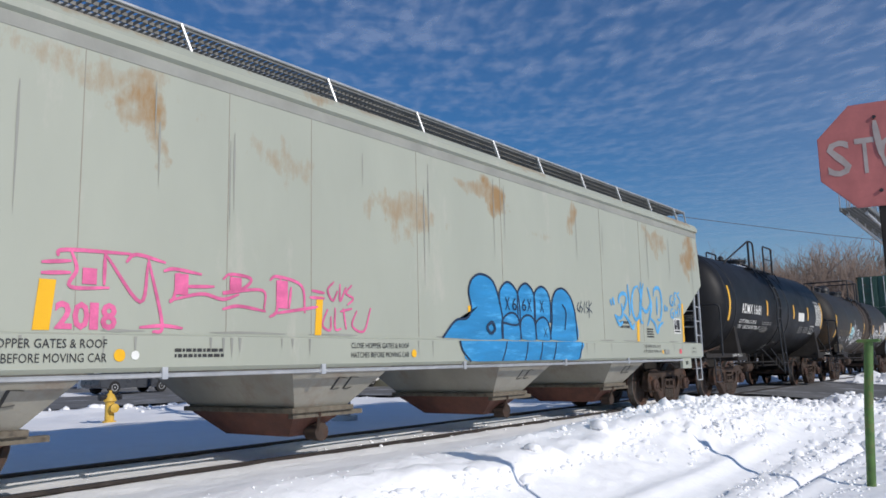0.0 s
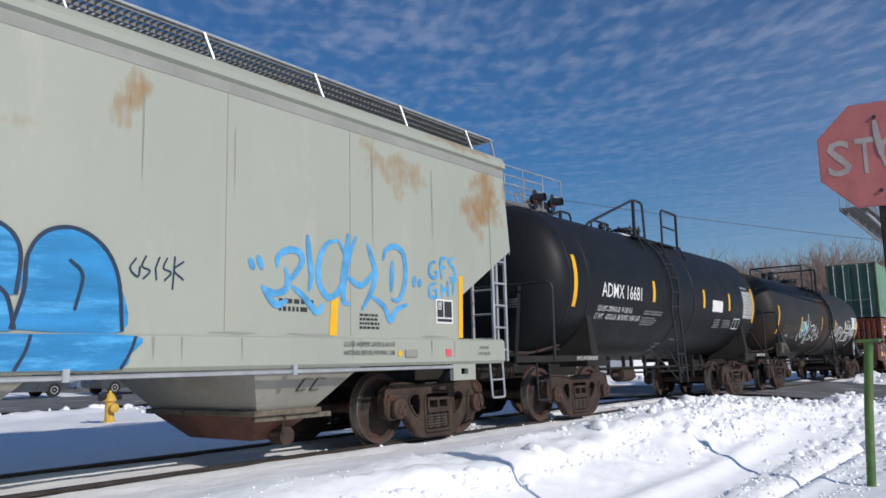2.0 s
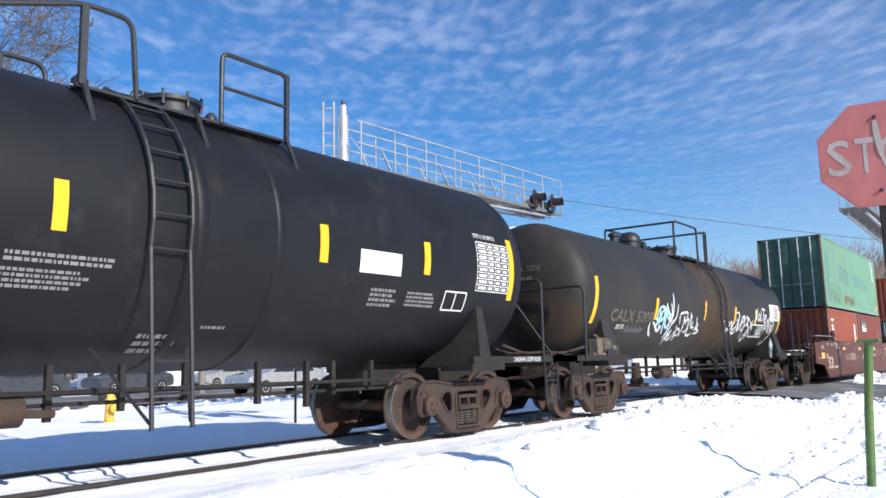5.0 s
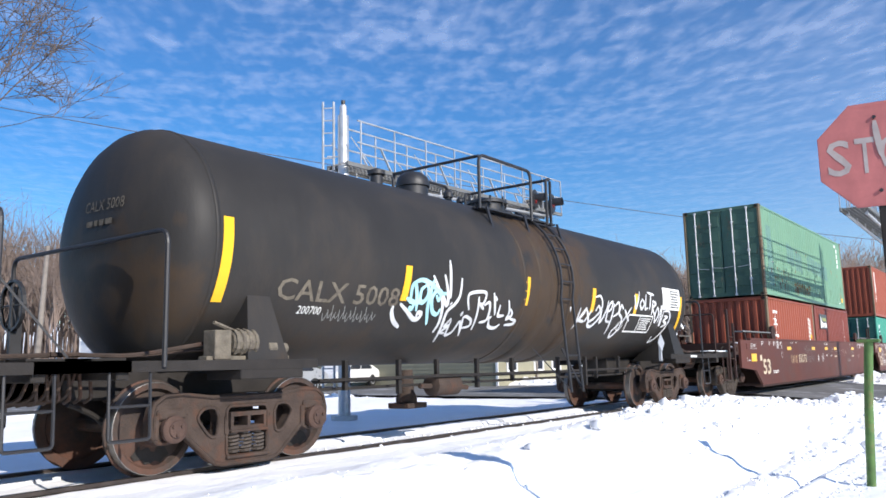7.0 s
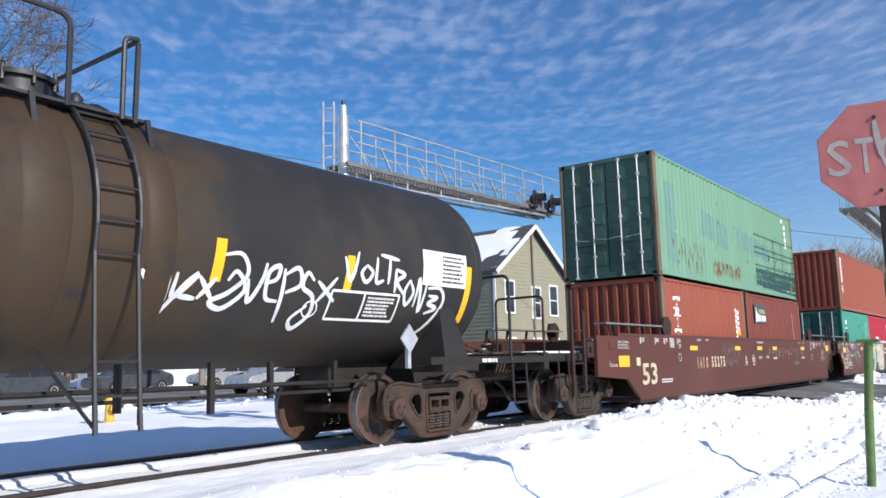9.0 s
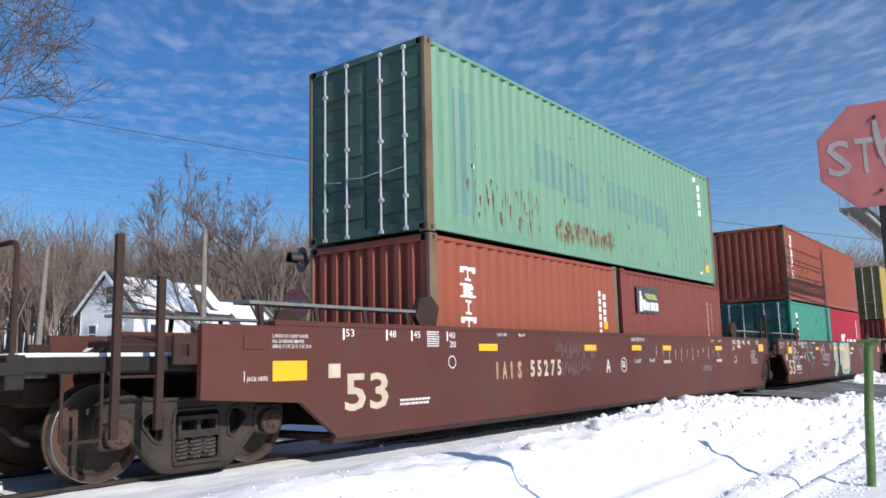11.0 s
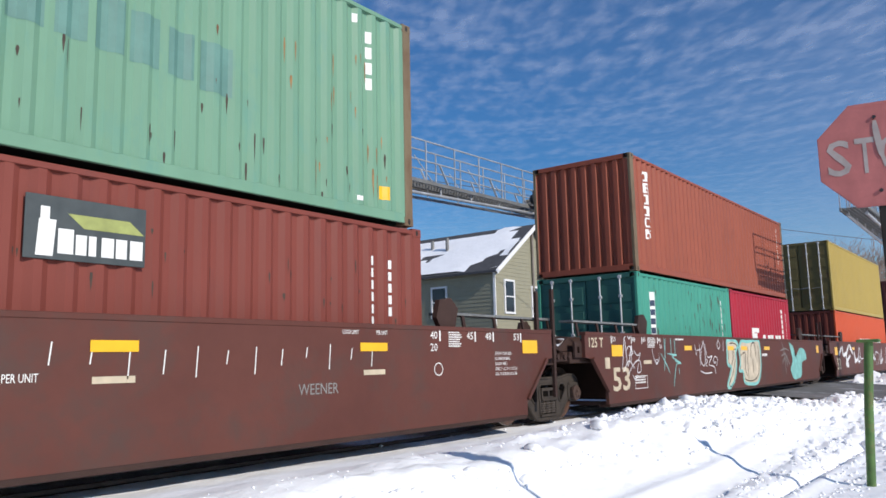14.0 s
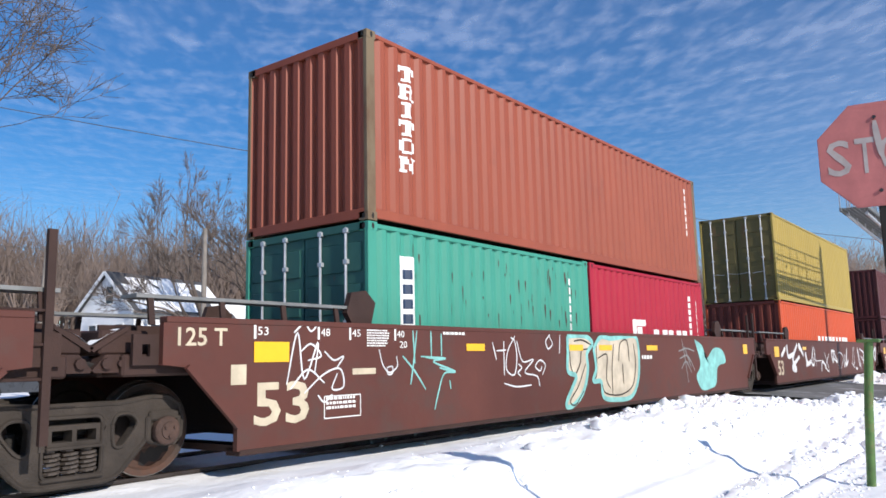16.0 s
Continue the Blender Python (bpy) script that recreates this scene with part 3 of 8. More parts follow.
    box(bm, x - 0.22, x + 0.22, -0.9, 0.9, 0.46, 0.72, 0.02)
    for k in (-1, 1):
        tube(bm, [(x + k * 0.42, -0.78, 0.36), (x + k * 0.42, 0.78, 0.36)], 0.05, 6)
    part("bolster", bm, M["underframe"], car)
    return [wheelset_parts(car, x + g), wheelset_parts(car, x - g)]


def add_coupler(car, x, d):
    """A knuckle coupler that reaches from x in the direction d, with its air hose."""
    bm = BM()
    box(bm, min(x, x + d * 0.75), max(x, x + d * 0.75), -0.08, 0.08, 0.74, 0.92, 0.02)
    box(bm, min(x + d * 0.6, x + d * 0.95), max(x + d * 0.6, x + d * 0.95), -0.17, 0.15, 0.70, 0.98, 0.04)
    part("coupler", bm, M["truck"], car)
    bm = BM()
    tube(bm, rounded([(x, -0.35, 0.72), (x + d * 0.3, -0.34, 0.60), (x + d * 0.55, -0.3, 0.34), (x + d * 0.95, -0.2, 0.42)], 0.15), 0.028, 7)
    part("air_hose", bm, M["underframe"], car)


def ladder_parts(car, name, p, q, width, rungs, mat, r=0.02, axis_=(1, 0, 0)):
    """A ladder between the feet p and the head q of its first stile."""
    p, q, w = Vector(p), Vector(q), Vector(axis_) * width
    bm = BM()
    for a in (Vector(), w):
        beam(bm, p + a, q + a, r * 2.4, r * 1.6)
    for i in range(rungs):
        c = p.lerp(q, (i + 0.5) / rungs)
        tube(bm, [c, c + w], r * 0.8, 6)
    return part(name, bm, mat, car)


# -- covered hopper --
def hopper_car():
    X = -24.2
    car = thing("hopper_car", "grey covered hopper car with rust stains and pink and blue graffiti", "freight car", "cars of the train")
    def R(v):
        return v - X
    spots = [(R(-29.9), 3.35, 0.35, 0.55, 1.0), (R(-30.2), 3.7, 0.9, 0.25, 0.5), (R(-28.3), 3.35, 0.7, 0.3, 0.45), (R(-26.1), 3.05, 0.75, 0.35, 0.6), (R(-23.95), 3.55, 0.45, 0.25, 1.1), (R(-24.4), 3.6, 0.6, 0.14, 0.7), (R(-21.45), 3.6, 0.22, 0.35, 0.9), (R(-17.85), 3.45, 0.6, 0.42, 0.65), (R(-15.75), 3.45, 0.65, 0.6, 0.95), (R(-15.9), 3.0, 0.3, 0.35, 0.7), (R(-22.6), 3.1, 0.5, 0.12, 0.3), (R(-27), 4.2, 1.4, 0.12, 0.6), (R(-22.8), 4.2, 0.9, 0.12, 0.7), (R(-16.4), 4.2, 0.9, 0.13, 0.7), (R(-19.2), 4.22, 0.8, 0.1, 0.6), (R(-30), 4.22, 1.0, 0.1, 0.6)]
    stained(M["hopper"], spots, (0.28, 0.175, 0.075), 9.0, 0.62)
    bm = BM()
    prism(bm, [(R(-33.2), 4.06), (R(-15.2), 4.06), (R(-15.05), 2.74), (R(-16.35), 1.98), (R(-16.45), 1.34), (R(-31.95), 1.34), (R(-32.05), 1.98), (R(-33.35), 2.74)], -1.47, 1.47)
    part("body", bm, M["hopper"], car)
    # roof with its rolled eaves
    bm = BM()
    half = [(-1.470, 4.0), (-1.515, 4.03), (-1.52, 4.10), (-1.46, 4.19), (-1.25, 4.30), (-0.95, 4.39), (-0.5, 4.45), (0, 4.47)]
    prof = half + [(-a, b) for a, b in half[-2::-1]]
    sweep_x(bm, prof, R(-33.22), R(-15.18), closed=True, cuts=2)
    part("roof", bm, M["hopper"], car, smooth=25)
    # darker band below the eave: grime and the overhang's shadow, both as colour
    for s in (-1, 1):
        bm = BM()
        box(bm, R(-33.2), R(-15.18), min(s * 1.4755, s * 1.40), max(s * 1.4755, s * 1.40), 3.875, 3.995)
        part("top_chord", bm, M["chord"], car, "top chord greyed by grime and painted eave shade")
    # weld seams
    for x in (-30.45, -28.9, -27.75, -25.85, -23.8, -20.4, -18.6):
        bm = BM()
        box(bm, R(x) - 0.004, R(x) + 0.004, -1.4745, -1.46, 1.38, 4.02)
        part("seam", bm, M["hopper_dull"], car)
    rng = random.Random(13)
    for x in (-31.0, -29.75, -29.7, -28.88, -28.83, -26.9, -25.7, -25.6, -24.0, -23.7, -21.35, -20.3, -18.2, -17.0, -15.6):
        bm = BM()
        z = rng.uniform(3.3, 3.85)
        k = rng.uniform(0.4, 1.5)
        w = rng.uniform(0.006, 0.016)
        vs = [bm.verts.new((R(x) + a, -1.4752, z - b * k)) for a, b in ((-w * 0.4, 0), (w * 0.4, 0), (w, 0.3), (w * 0.4, 0.8), (0, 1.0), (-w * 0.5, 0.7), (-w, 0.25))]
        bm.faces.new(vs)
        part("grime_streak", bm, M["chord"], car)
    # side sill with its lower lip
    for s in (-1, 1):
        bm = BM()
        sweep_x(bm, [(s * 1.46, 1.37), (s * 1.50, 1.345), (s * 1.505, 1.06), (s * 1.47, 1.02), (s * 1.36, 1.02), (s * 1.36, 1.37)], R(-33.05), R(-15.34), closed=True)
        part("side_sill", bm, M["hopper"], car)
        bm = BM()
        tube(bm, [(R(-32.2), s * 1.49, 0.985), (R(-16.6), s * 1.49, 0.985)], 0.022, 6)
        for x in (-29.6, -27.6, -24.9, -22.0, -19.5):
            box(bm, R(x) - 0.03, R(x) + 0.03, s * 1.50 - 0.02, s * 1.50 + 0.02, 0.95, 1.06)
        part("pipe", bm, M["galv"], car)
        for x in (-16.37, -32.05):
            bm = BM()
            cut_plate(bm, [(R(x) - 0.26, 0.80), (R(x) + 0.26, 0.80), (R(x) + 0.26, 1.02), (R(x) - 0.26, 1.02)], [[(R(x) - 0.08, 0.88), (R(x) - 0.08, 0.96), (R(x) + 0.08, 0.96), (R(x) + 0.08, 0.88)]], s * 1.50, s * 1.44)
            part("jacking_pad", bm, M["hopper"], car)
    # hopper bays
    for xl, xr in ((-31.9, -30.25), (-27.98, -26.3), (-23.86, -22.2), (-19.98, -18.35)):
        bm = BM()
        m = (xl + xr) / 2
        wide = [(R(xl), -1.42, 1.04), (R(xr), -1.42, 1.04), (R(xr), 1.42, 1.04), (R(xl), 1.42, 1.04)]
        out = [(R(m) - 0.43, -1.0, 0.56), (R(m) + 0.43, -1.0, 0.56), (R(m) + 0.43, 1.0, 0.56), (R(m) - 0.43, 1.0, 0.56)]
        V1, V2 = [bm.verts.new(p) for p in wide], [bm.verts.new(p) for p in out]
        for i in range(4):
            bm.faces.new((V1[i], V1[(i + 1) % 4], V2[(i + 1) % 4], V2[i]))
        bm.faces.new(V2)
        bm.faces.new(V1[::-1])
        bay = part("hopper_bay", bm, M["hopper_dull"], car)
        bm = BM()
        box(bm, R(m) - 0.50, R(m) + 0.50, -1.05, 1.05, 0.50, 0.56, 0.008)
        box(bm, R(m) - 0.45, R(m) + 0.70, -1.0, -0.92, 0.44, 0.495)
        part("outlet_frame", bm, M["dusty_iron"], bay)
        bm = BM()
        V1 = [bm.verts.new(p) for p in ((R(m) - 0.42, -0.98, 0.495), (R(m) + 0.42, -0.98, 0.495), (R(m) + 0.42, 0.98, 0.495), (R(m) - 0.42, 0.98, 0.495))]
        V2 = [bm.verts.new(p) for p in ((R(m) - 0.16, -0.60, 0.20), (R(m) + 0.16, -0.60, 0.20), (R(m) + 0.16, 0.60, 0.20), (R(m) - 0.16, 0.60, 0.20))]
        for i in range(4):
            bm.faces.new((V1[i], V1[(i + 1) % 4], V2[(i + 1) % 4], V2[i]))
        bm.faces.new(V2)
        bm.faces.new(V1[::-1])
        part("gate", bm, M["gate"], bay, "rust-red outlet gate")
        bm = BM()
        lathe(bm, [(-0.90, 0.06), (-0.90, 0.11), (-0.70, 0.11), (-0.70, 0.06)], "y", 12, (R(m) + 0.10, 0, 0.25))
        beam(bm, (R(m) - 0.05, -1.03, 0.52), (R(m) + 0.05, -0.86, 0.22), 0.03)
        part("gate_wheel", bm, M["truck"], bay)
        # stencil on the slope sheet
        bm = BM()
        for dx in (0.0, 0.2):
            beam(bm, (R(m) + dx, -1.30, 0.90), (R(m) + dx - 0.02, -1.18, 0.76), 0.035, 0.004)
            beam(bm, (R(m) + dx, -1.30, 0.90), (R(m) + dx + 0.12, -1.295, 0.89), 0.03, 0.004)
            beam(bm, (R(m) + dx + 0.1, -1.195, 0.775), (R(m) + dx, -1.18, 0.76), 0.03, 0.004)
        part("stencil", bm, M["black_paint"], bay)
    # roof running board: grating, its edge rail and posts
    for s in (-1, 1):
        bm = BM()
        for i in range(4):
            y = s * (1.15 - 0.15 * i)
            box(bm, R(-33.4), R(-14.98), y - 0.004, y + 0.004, 4.545, 4.585)
        for i in range(int(18.4 / 0.075)):
            x = R(-33.4) + i * 0.075
            box(bm, x - 0.006, x + 0.006, min(s * 0.70, s * 1.15), max(s * 0.70, s * 1.15), 4.55, 4.58)
        part("running_board", bm, M["galv_dark"], car, "open steel grating")
        bm = BM()
        tube(bm, [(R(-33.5), s * 1.17, 4.20), (R(-33.35), s * 1.17, 4.59), (R(-15.06), s * 1.17, 4.59), (R(-14.9), s * 1.17, 4.20)], 0.018, 6)
        tube(bm, [(R(-33.4), s * 0.70, 4.59), (R(-14.98), s * 0.70, 4.59), (R(-14.98), s * 1.17, 4.59)], 0.016, 6)
        part("edge_rail", bm, M["galv"], car)
        for x in (-32.4, -31.0, -29.3, -27.2, -25.45, -23.5, -22.1, -20.5, -18.9, -17.3, -15.75):
            bm = BM()
            beam(bm, (R(x) + 0.10, s * 1.22, 4.30), (R(x), s * 1.17, 4.59), 0.045, 0.02)
            part("board_post", bm, M["galv"], car)
    # ends: posts, slope sheet, ladders, steps
    for d, e in ((1, -15.3), (-1, -33.1)):
        for y in (-1.1, 1.1):
            bm = BM()
            box(bm, R(e) - d * 0.95 - 0.06, R(e) - d * 0.95 + 0.06, y - 0.09, y + 0.09, 1.2, 2.4)
            part("end_post", bm, M["underframe"], car)
        bm = BM()
        box(bm, R(e) - 0.10, R(e) + 0.02, -1.45, 1.45, 1.04, 1.30, 0.01)
        part("end_sill", bm, M["hopper"], car)
        bm = BM()
        box(bm, min(R(e), R(e) - d * 2.4), max(R(e), R(e) - d * 2.4), -0.35, 0.35, 0.75, 1.15)
        part("centre_sill", bm, M["underframe"], car)
        for y in (-1.44, 1.44):
            ladder_parts(car, "ladder", (R(e) - 0.22 if d > 0 else R(e) - 0.10, y, 1.05), (R(e) - 0.22 if d > 0 else R(e) - 0.10, y, 2.72), 0.34, 5, M["galv"])
            bm = BM()
            tube(bm, rounded([(R(e) - 0.36 if d > 0 else R(e), y, 1.05), (R(e) - 0.30 if d > 0 else R(e) + 0.06, y, 0.52), (R(e) + 0.02 if d > 0 else R(e) + 0.38, y, 0.52), (R(e) - 0.02 if d > 0 else R(e) + 0.34, y, 1.05)], 0.04), 0.016, 6)
            tube(bm, [(R(e) - 0.33 if d > 0 else R(e), y, 0.78), (R(e) if d > 0 else R(e) + 0.36, y, 0.78)], 0.014, 6)
            part("step", bm, M["galv"], car)
        ladder_parts(car, "end_ladder", (R(e) - 0.03 * d, -1.38, 1.2), (R(e) - 0.03 * d, -1.38, 2.7), 0.45, 4, M["galv"], axis_=(0, 1, 0))
        bm = BM()
        lathe(bm, [(R(e) - d * 0.05, 0.27), (R(e) - d * 0.05, 0.29), (R(e) - d * 0.02, 0.29), (R(e) - d * 0.02, 0.27)], "x", 20, (0, 0.5, 2.0), cap=False)
        for k in range(4):
            a = k * math.pi / 4
            tube(bm, [(R(e) - d * 0.035, 0.5 + 0.28 * math.cos(a), 2 + 0.28 * math.sin(a)), (R(e) - d * 0.035, 0.5 - 0.28 * math.cos(a), 2 - 0.28 * math.sin(a))], 0.01, 5)
        part("hand_brake", bm, M["underframe"], car)
        add_coupler(car, R(e), d)
        add_truck(car, R(e) - d * 1.15)
    # lettering, stripes and stickers on the near side
    S, L = flat_on(-1.476), flat_on(-1.5115)
    bm = BM()
    for x0, x1, z0, z1, ln in ((-30.80, -30.66, 1.38, 1.80, 0.04), (-27.70, -27.60, 1.38, 1.82, 0.03), (-24.74, -24.62, 1.6, 1.84, 0), (-18.95, -18.83, 1.38, 1.82, 0.03), (-16.46, -16.36, 1.38, 2.25, 0.03)):
        b2 = BM()
        patch(b2, S, R(x0), R(x1), z0, z1, 1, ln)
        part("reflector_stripe", b2, M["yellow"], car, "yellow reflective stripe")
    lettering(bm, L, "CLOSE HOPPER GATES & ROOF", R(-31.45), 1.235, 0.075, 1.28)
    lettering(bm, L, "HATCHES BEFORE MOVING CAR", R(-31.45), 1.115, 0.075, 1.28)
    lettering(bm, L, "CLOSE HOPPER GATES & ROOF", R(-27.15), 1.235, 0.065, 1.05)
    lettering(bm, L, "HATCHES BEFORE MOVING CAR", R(-27.15), 1.125, 0.065, 1.05)
    lettering(bm, L, "CLOSE HOPPER GATES & ROOF", R(-18.75), 1.255, 0.055, 0.9)
    lettering(bm, L, "HATCHES BEFORE MOVING CAR", R(-18.75), 1.155, 0.055, 0.9)
    rng = random.Random(2)
    small_print(bm, L, R(-29.5), 1.20, 0.55, 2, 0.03, rng)
    small_print(bm, S, R(-18.45), 1.62, 0.35, 4, 0.03, rng)
    small_print(bm, S, R(-19.7), 1.72, 0.5, 2, 0.05, rng)
    lettering(bm, L, "2 INCH HF", R(-16.02), 1.225, 0.045, 0.24)
    lettering(bm, L, "COMP SHOES", R(-16.06), 1.14, 0.045, 0.32)
    part("stencil", bm, M["black_paint"], car)
    for x, r, mm in ((-30.05, 0.055, "yellow"), (-29.9, 0.04, "white_paint"), (-26.0, 0.05, "yellow"), (-22.1, 0.045, "white_paint"), (-17.75, 0.04, "yellow"), (-17.45, 0.05, "grey_paint")):
        bm = BM()
        blob(bm, L, [(R(x) + r * math.cos(a), 1.17 + r * math.sin(a)) for a in (i * 0.785 for i in range(8))])
        part("sticker", bm, M[mm], car)
    bm = BM()
    patch(bm, S, R(-16.96), R(-16.58), 1.57, 1.90, 1)
    pl = part("label_plate", bm, M["white_paint"], car, "white label plate with black panels")
    bm = BM()
    for x0, x1, z0, z1 in ((-16.935, -16.80, 1.655, 1.875), (-16.78, -16.61, 1.655, 1.875), (-16.935, -16.61, 1.595, 1.635)):
        patch(bm, flat_on(-1.479), R(x0), R(x1), z0, z1, 1)
    part("marks", bm, M["black_paint"], pl)
    bm = BM()
    small_print(bm, flat_on(-1.4815), R(-16.92), 1.84, 0.09, 4, 0.016, random.Random(5))
    part("marks", bm, M["white_paint"], pl)
    bm = BM()
    patch(bm, L, R(-16.80), R(-16.68), 1.125, 1.225, 1)
    part("sticker", bm, M["coral"], car, "coral red square sticker")
    # latch box on the sill
    bm = BM()
    box(bm, R(-17.66), R(-17.42), -1.525, -1.50, 1.12, 1.215, 0.006)
    part("latch_box", bm, M["chord"], car)
    # grime that has run down the sill from the ledge above it
    rng = random.Random(41)
    for x in (-30.9, -30.2, -29.9, -29.1, -28.95, -28.85, -28.75, -28.2, -28.05, -27.8, -25.9, -25.6, -23.1, -21.2, -20.9, -20.2, -18.6, -18.45, -17.1, -16.6):
        bm = BM()
        w, k = rng.uniform(0.008, 0.02), rng.uniform(0.08, 0.28)
        vs = [bm.verts.new((R(x) + a, -1.5065, 1.34 - b)) for a, b in ((-w, 0.004), (w, 0.004), (w * 0.6, k * 0.6), (0, k), (-w * 0.7, k * 0.5))]
        bm.faces.new(vs)
        part("grime_streak", bm, M["chord"], car)
    for x, w in ((-30.0, 0.22), (-28.6, 0.5), (-27.4, 0.4), (-25.2, 0.3), (-22.6, 0.5), (-20.3, 0.3), (-19.2, 0.4), (-17.0, 0.3)):
        bm = BM()
        blob(bm, flat_on(-1.4755), [(R(x) + w * math.cos(a), 1.388 + 0.012 * math.sin(a) * (1 + 0.4 * math.sin(3 * a + x))) for a in (k * 0.628 for k in range(10))])
        part("grime_patch", bm, M["chord"], car)
    hopper_graffiti(car, R)
    return place(car, X)


def hopper_graffiti(car, R):
    S, S2, L, L2 = flat_on(-1.4765), flat_on(-1.4795), flat_on(-1.512), flat_on(-1.5145)
    # pink tag
    bm = BM()
    w = 0.035
    for pts in ([(-30.62, 2.0), (-30.55, 2.06), (-29.95, 2.08)], [(-30.5, 2.05), (-30.45, 1.9), (-30.5, 1.75), (-30.15, 1.76)], [(-30.2, 2.06), (-30.2, 1.78)],
                [(-30.2, 2.06), (-29.85, 1.65), (-29.78, 2.02)], [(-30.0, 2.0), (-29.9, 2.08), (-29.6, 2.03)], [(-29.78, 2.05), (-29.62, 1.45), (-29.72, 1.38)], [(-29.85, 1.42), (-29.6, 1.44), (-29.4, 1.42)],
                [(-29.62, 1.95), (-29.5, 1.98), (-29.2, 1.95)], [(-29.45, 1.95), (-29.5, 1.72), (-29.55, 1.66)], [(-29.55, 1.68), (-29.2, 1.76), (-28.95, 1.72), (-28.75, 1.78)], [(-29.4, 1.82), (-29.05, 1.84)],
                [(-28.95, 1.92), (-28.85, 1.98), (-28.6, 1.95), (-28.7, 1.84), (-28.95, 1.78), (-28.45, 1.84), (-28.42, 1.64)], [(-28.95, 1.62), (-28.75, 1.66), (-28.4, 1.62)], [(-28.85, 1.96), (-28.85, 1.8)],
                [(-28.35, 1.95), (-28.25, 2.0), (-27.9, 1.92), (-27.85, 1.62)], [(-28.2, 1.98), (-28.25, 1.64), (-28.35, 1.56)], [(-28.3, 1.6), (-27.9, 1.66), (-27.65, 1.70)], [(-28.05, 1.9), (-28.08, 1.66)], [(-27.75, 1.88), (-27.55, 1.86)], [(-27.78, 1.80), (-27.55, 1.80)], [(-30.75, 1.94), (-30.5, 1.97)], [(-30.75, 1.85), (-30.5, 1.87)]):
        stroke(bm, S, [(R(a), b) for a, b in pts], w, taper=0.4)
    for a, b, c, d in ((-30.40, -30.27, 1.78, 1.92), (-29.5, -29.35, 1.74, 1.94), (-28.86, -28.72, 1.82, 1.95), (-28.26, -28.1, 1.66, 1.96)):
        patch(bm, S2, R(a), R(b), c, d, 2)
    for dx, digit in ((-30.62, "2"), (-30.47, "0"), (-30.32, "1"), (-30.22, "8")):
        lettering(bm, S, digit, R(dx), 1.40, 0.22, 0.08 if digit == "1" else 0.15, 0.03)
    for pts in ([(-27.4, 2.0), (-27.5, 1.9), (-27.42, 1.78), (-27.34, 1.9)], [(-27.3, 1.98), (-27.3, 1.78), (-27.2, 1.95)], [(-27.1, 1.98), (-27.2, 1.88), (-27.08, 1.82), (-27.18, 1.74)],
                [(-27.5, 1.68), (-27.58, 1.5), (-27.46, 1.44), (-27.45, 1.6)], [(-27.38, 1.7), (-27.38, 1.46), (-27.28, 1.46)], [(-27.25, 1.7), (-27.2, 1.45)], [(-27.3, 1.66), (-27.1, 1.7)], [(-27.02, 1.68), (-27.1, 1.5), (-26.9, 1.44), (-26.78, 1.72)]):
        stroke(bm, S, [(R(a), b) for a, b in pts], 0.028, taper=0.3)
    part("graffiti", bm, M["pink"], car, "pink spray-painted tag")
    # blue bubble piece
    fill, line = BM(), BM()
    shapes = [
        [(-25.35, 1.38), (-25.05, 1.62), (-24.78, 1.66), (-24.66, 1.8), (-24.72, 2.05), (-24.62, 2.24), (-24.38, 2.32), (-24.1, 2.24), (-23.95, 2.0), (-23.86, 1.7), (-23.86, 1.38)],
        [(-23.93, 1.9), (-23.9, 2.12), (-23.7, 2.25), (-23.5, 2.18), (-23.38, 2.0), (-23.4, 1.62), (-23.86, 1.62)],
        [(-23.42, 1.7), (-23.40, 2.1), (-23.2, 2.26), (-23.0, 2.2), (-22.9, 2.02), (-22.9, 1.66)],
        [(-22.92, 1.7), (-22.9, 2.1), (-22.7, 2.24), (-22.5, 2.18), (-22.4, 2.0), (-22.42, 1.66)],
        [(-22.45, 1.38), (-22.36, 1.7), (-22.34, 2.0), (-22.2, 2.2), (-21.95, 2.25), (-21.7, 2.12), (-21.55, 1.85), (-21.50, 1.38)],
        [(-23.88, 1.38), (-23.86, 1.66), (-23.62, 1.78), (-23.42, 1.7), (-23.34, 1.38)],
        [(-23.36, 1.38), (-23.34, 1.66), (-23.14, 1.76), (-22.94, 1.68), (-22.88, 1.38)],
        [(-22.90, 1.38), (-22.88, 1.64), (-22.68, 1.74), (-22.5, 1.66), (-22.42, 1.38)],
    ]
    for k, sh in enumerate(shapes):
        o = flat_on(-1.4765 - 0.0012 * k)
        blob(fill, o, [(R(a), b) for a, b in sh])
        stroke(line, flat_on(-1.4785 - 0.0012 * k), [(R(a), b) for a, b in sh + ([] if k in (0, 4) else [])], 0.035)
    # the piece runs down over the sill
    blob(fill, L, [(R(a), b) for a, b in ((-25.0, 1.34), (-24.9, 1.18), (-24.75, 1.06), (-23.5, 1.05), (-22.3, 1.05), (-21.55, 1.05), (-21.42, 1.18), (-21.38, 1.34), (-22.5, 1.345), (-23.8, 1.345))])
    for a, b in ((-23.8, -23.95), (-23.2, -23.3), (-22.75, -22.85), (-22.3, -22.42), (-21.38, -21.52), (-25.0, -24.75)):
        stroke(line, L2, [(R(a), 1.34), (R((a + b) / 2) + (0.02 if a > -24.5 else -0.06), 1.2), (R(b), 1.05)], 0.03)
    for x, ch in ((-23.78, "X"), (-23.58, "6"), (-23.3, "6"), (-23.14, "X"), (-22.75, "X"), (-22.66, "X")):
        z = 1.42 if x == -22.66 else 1.82
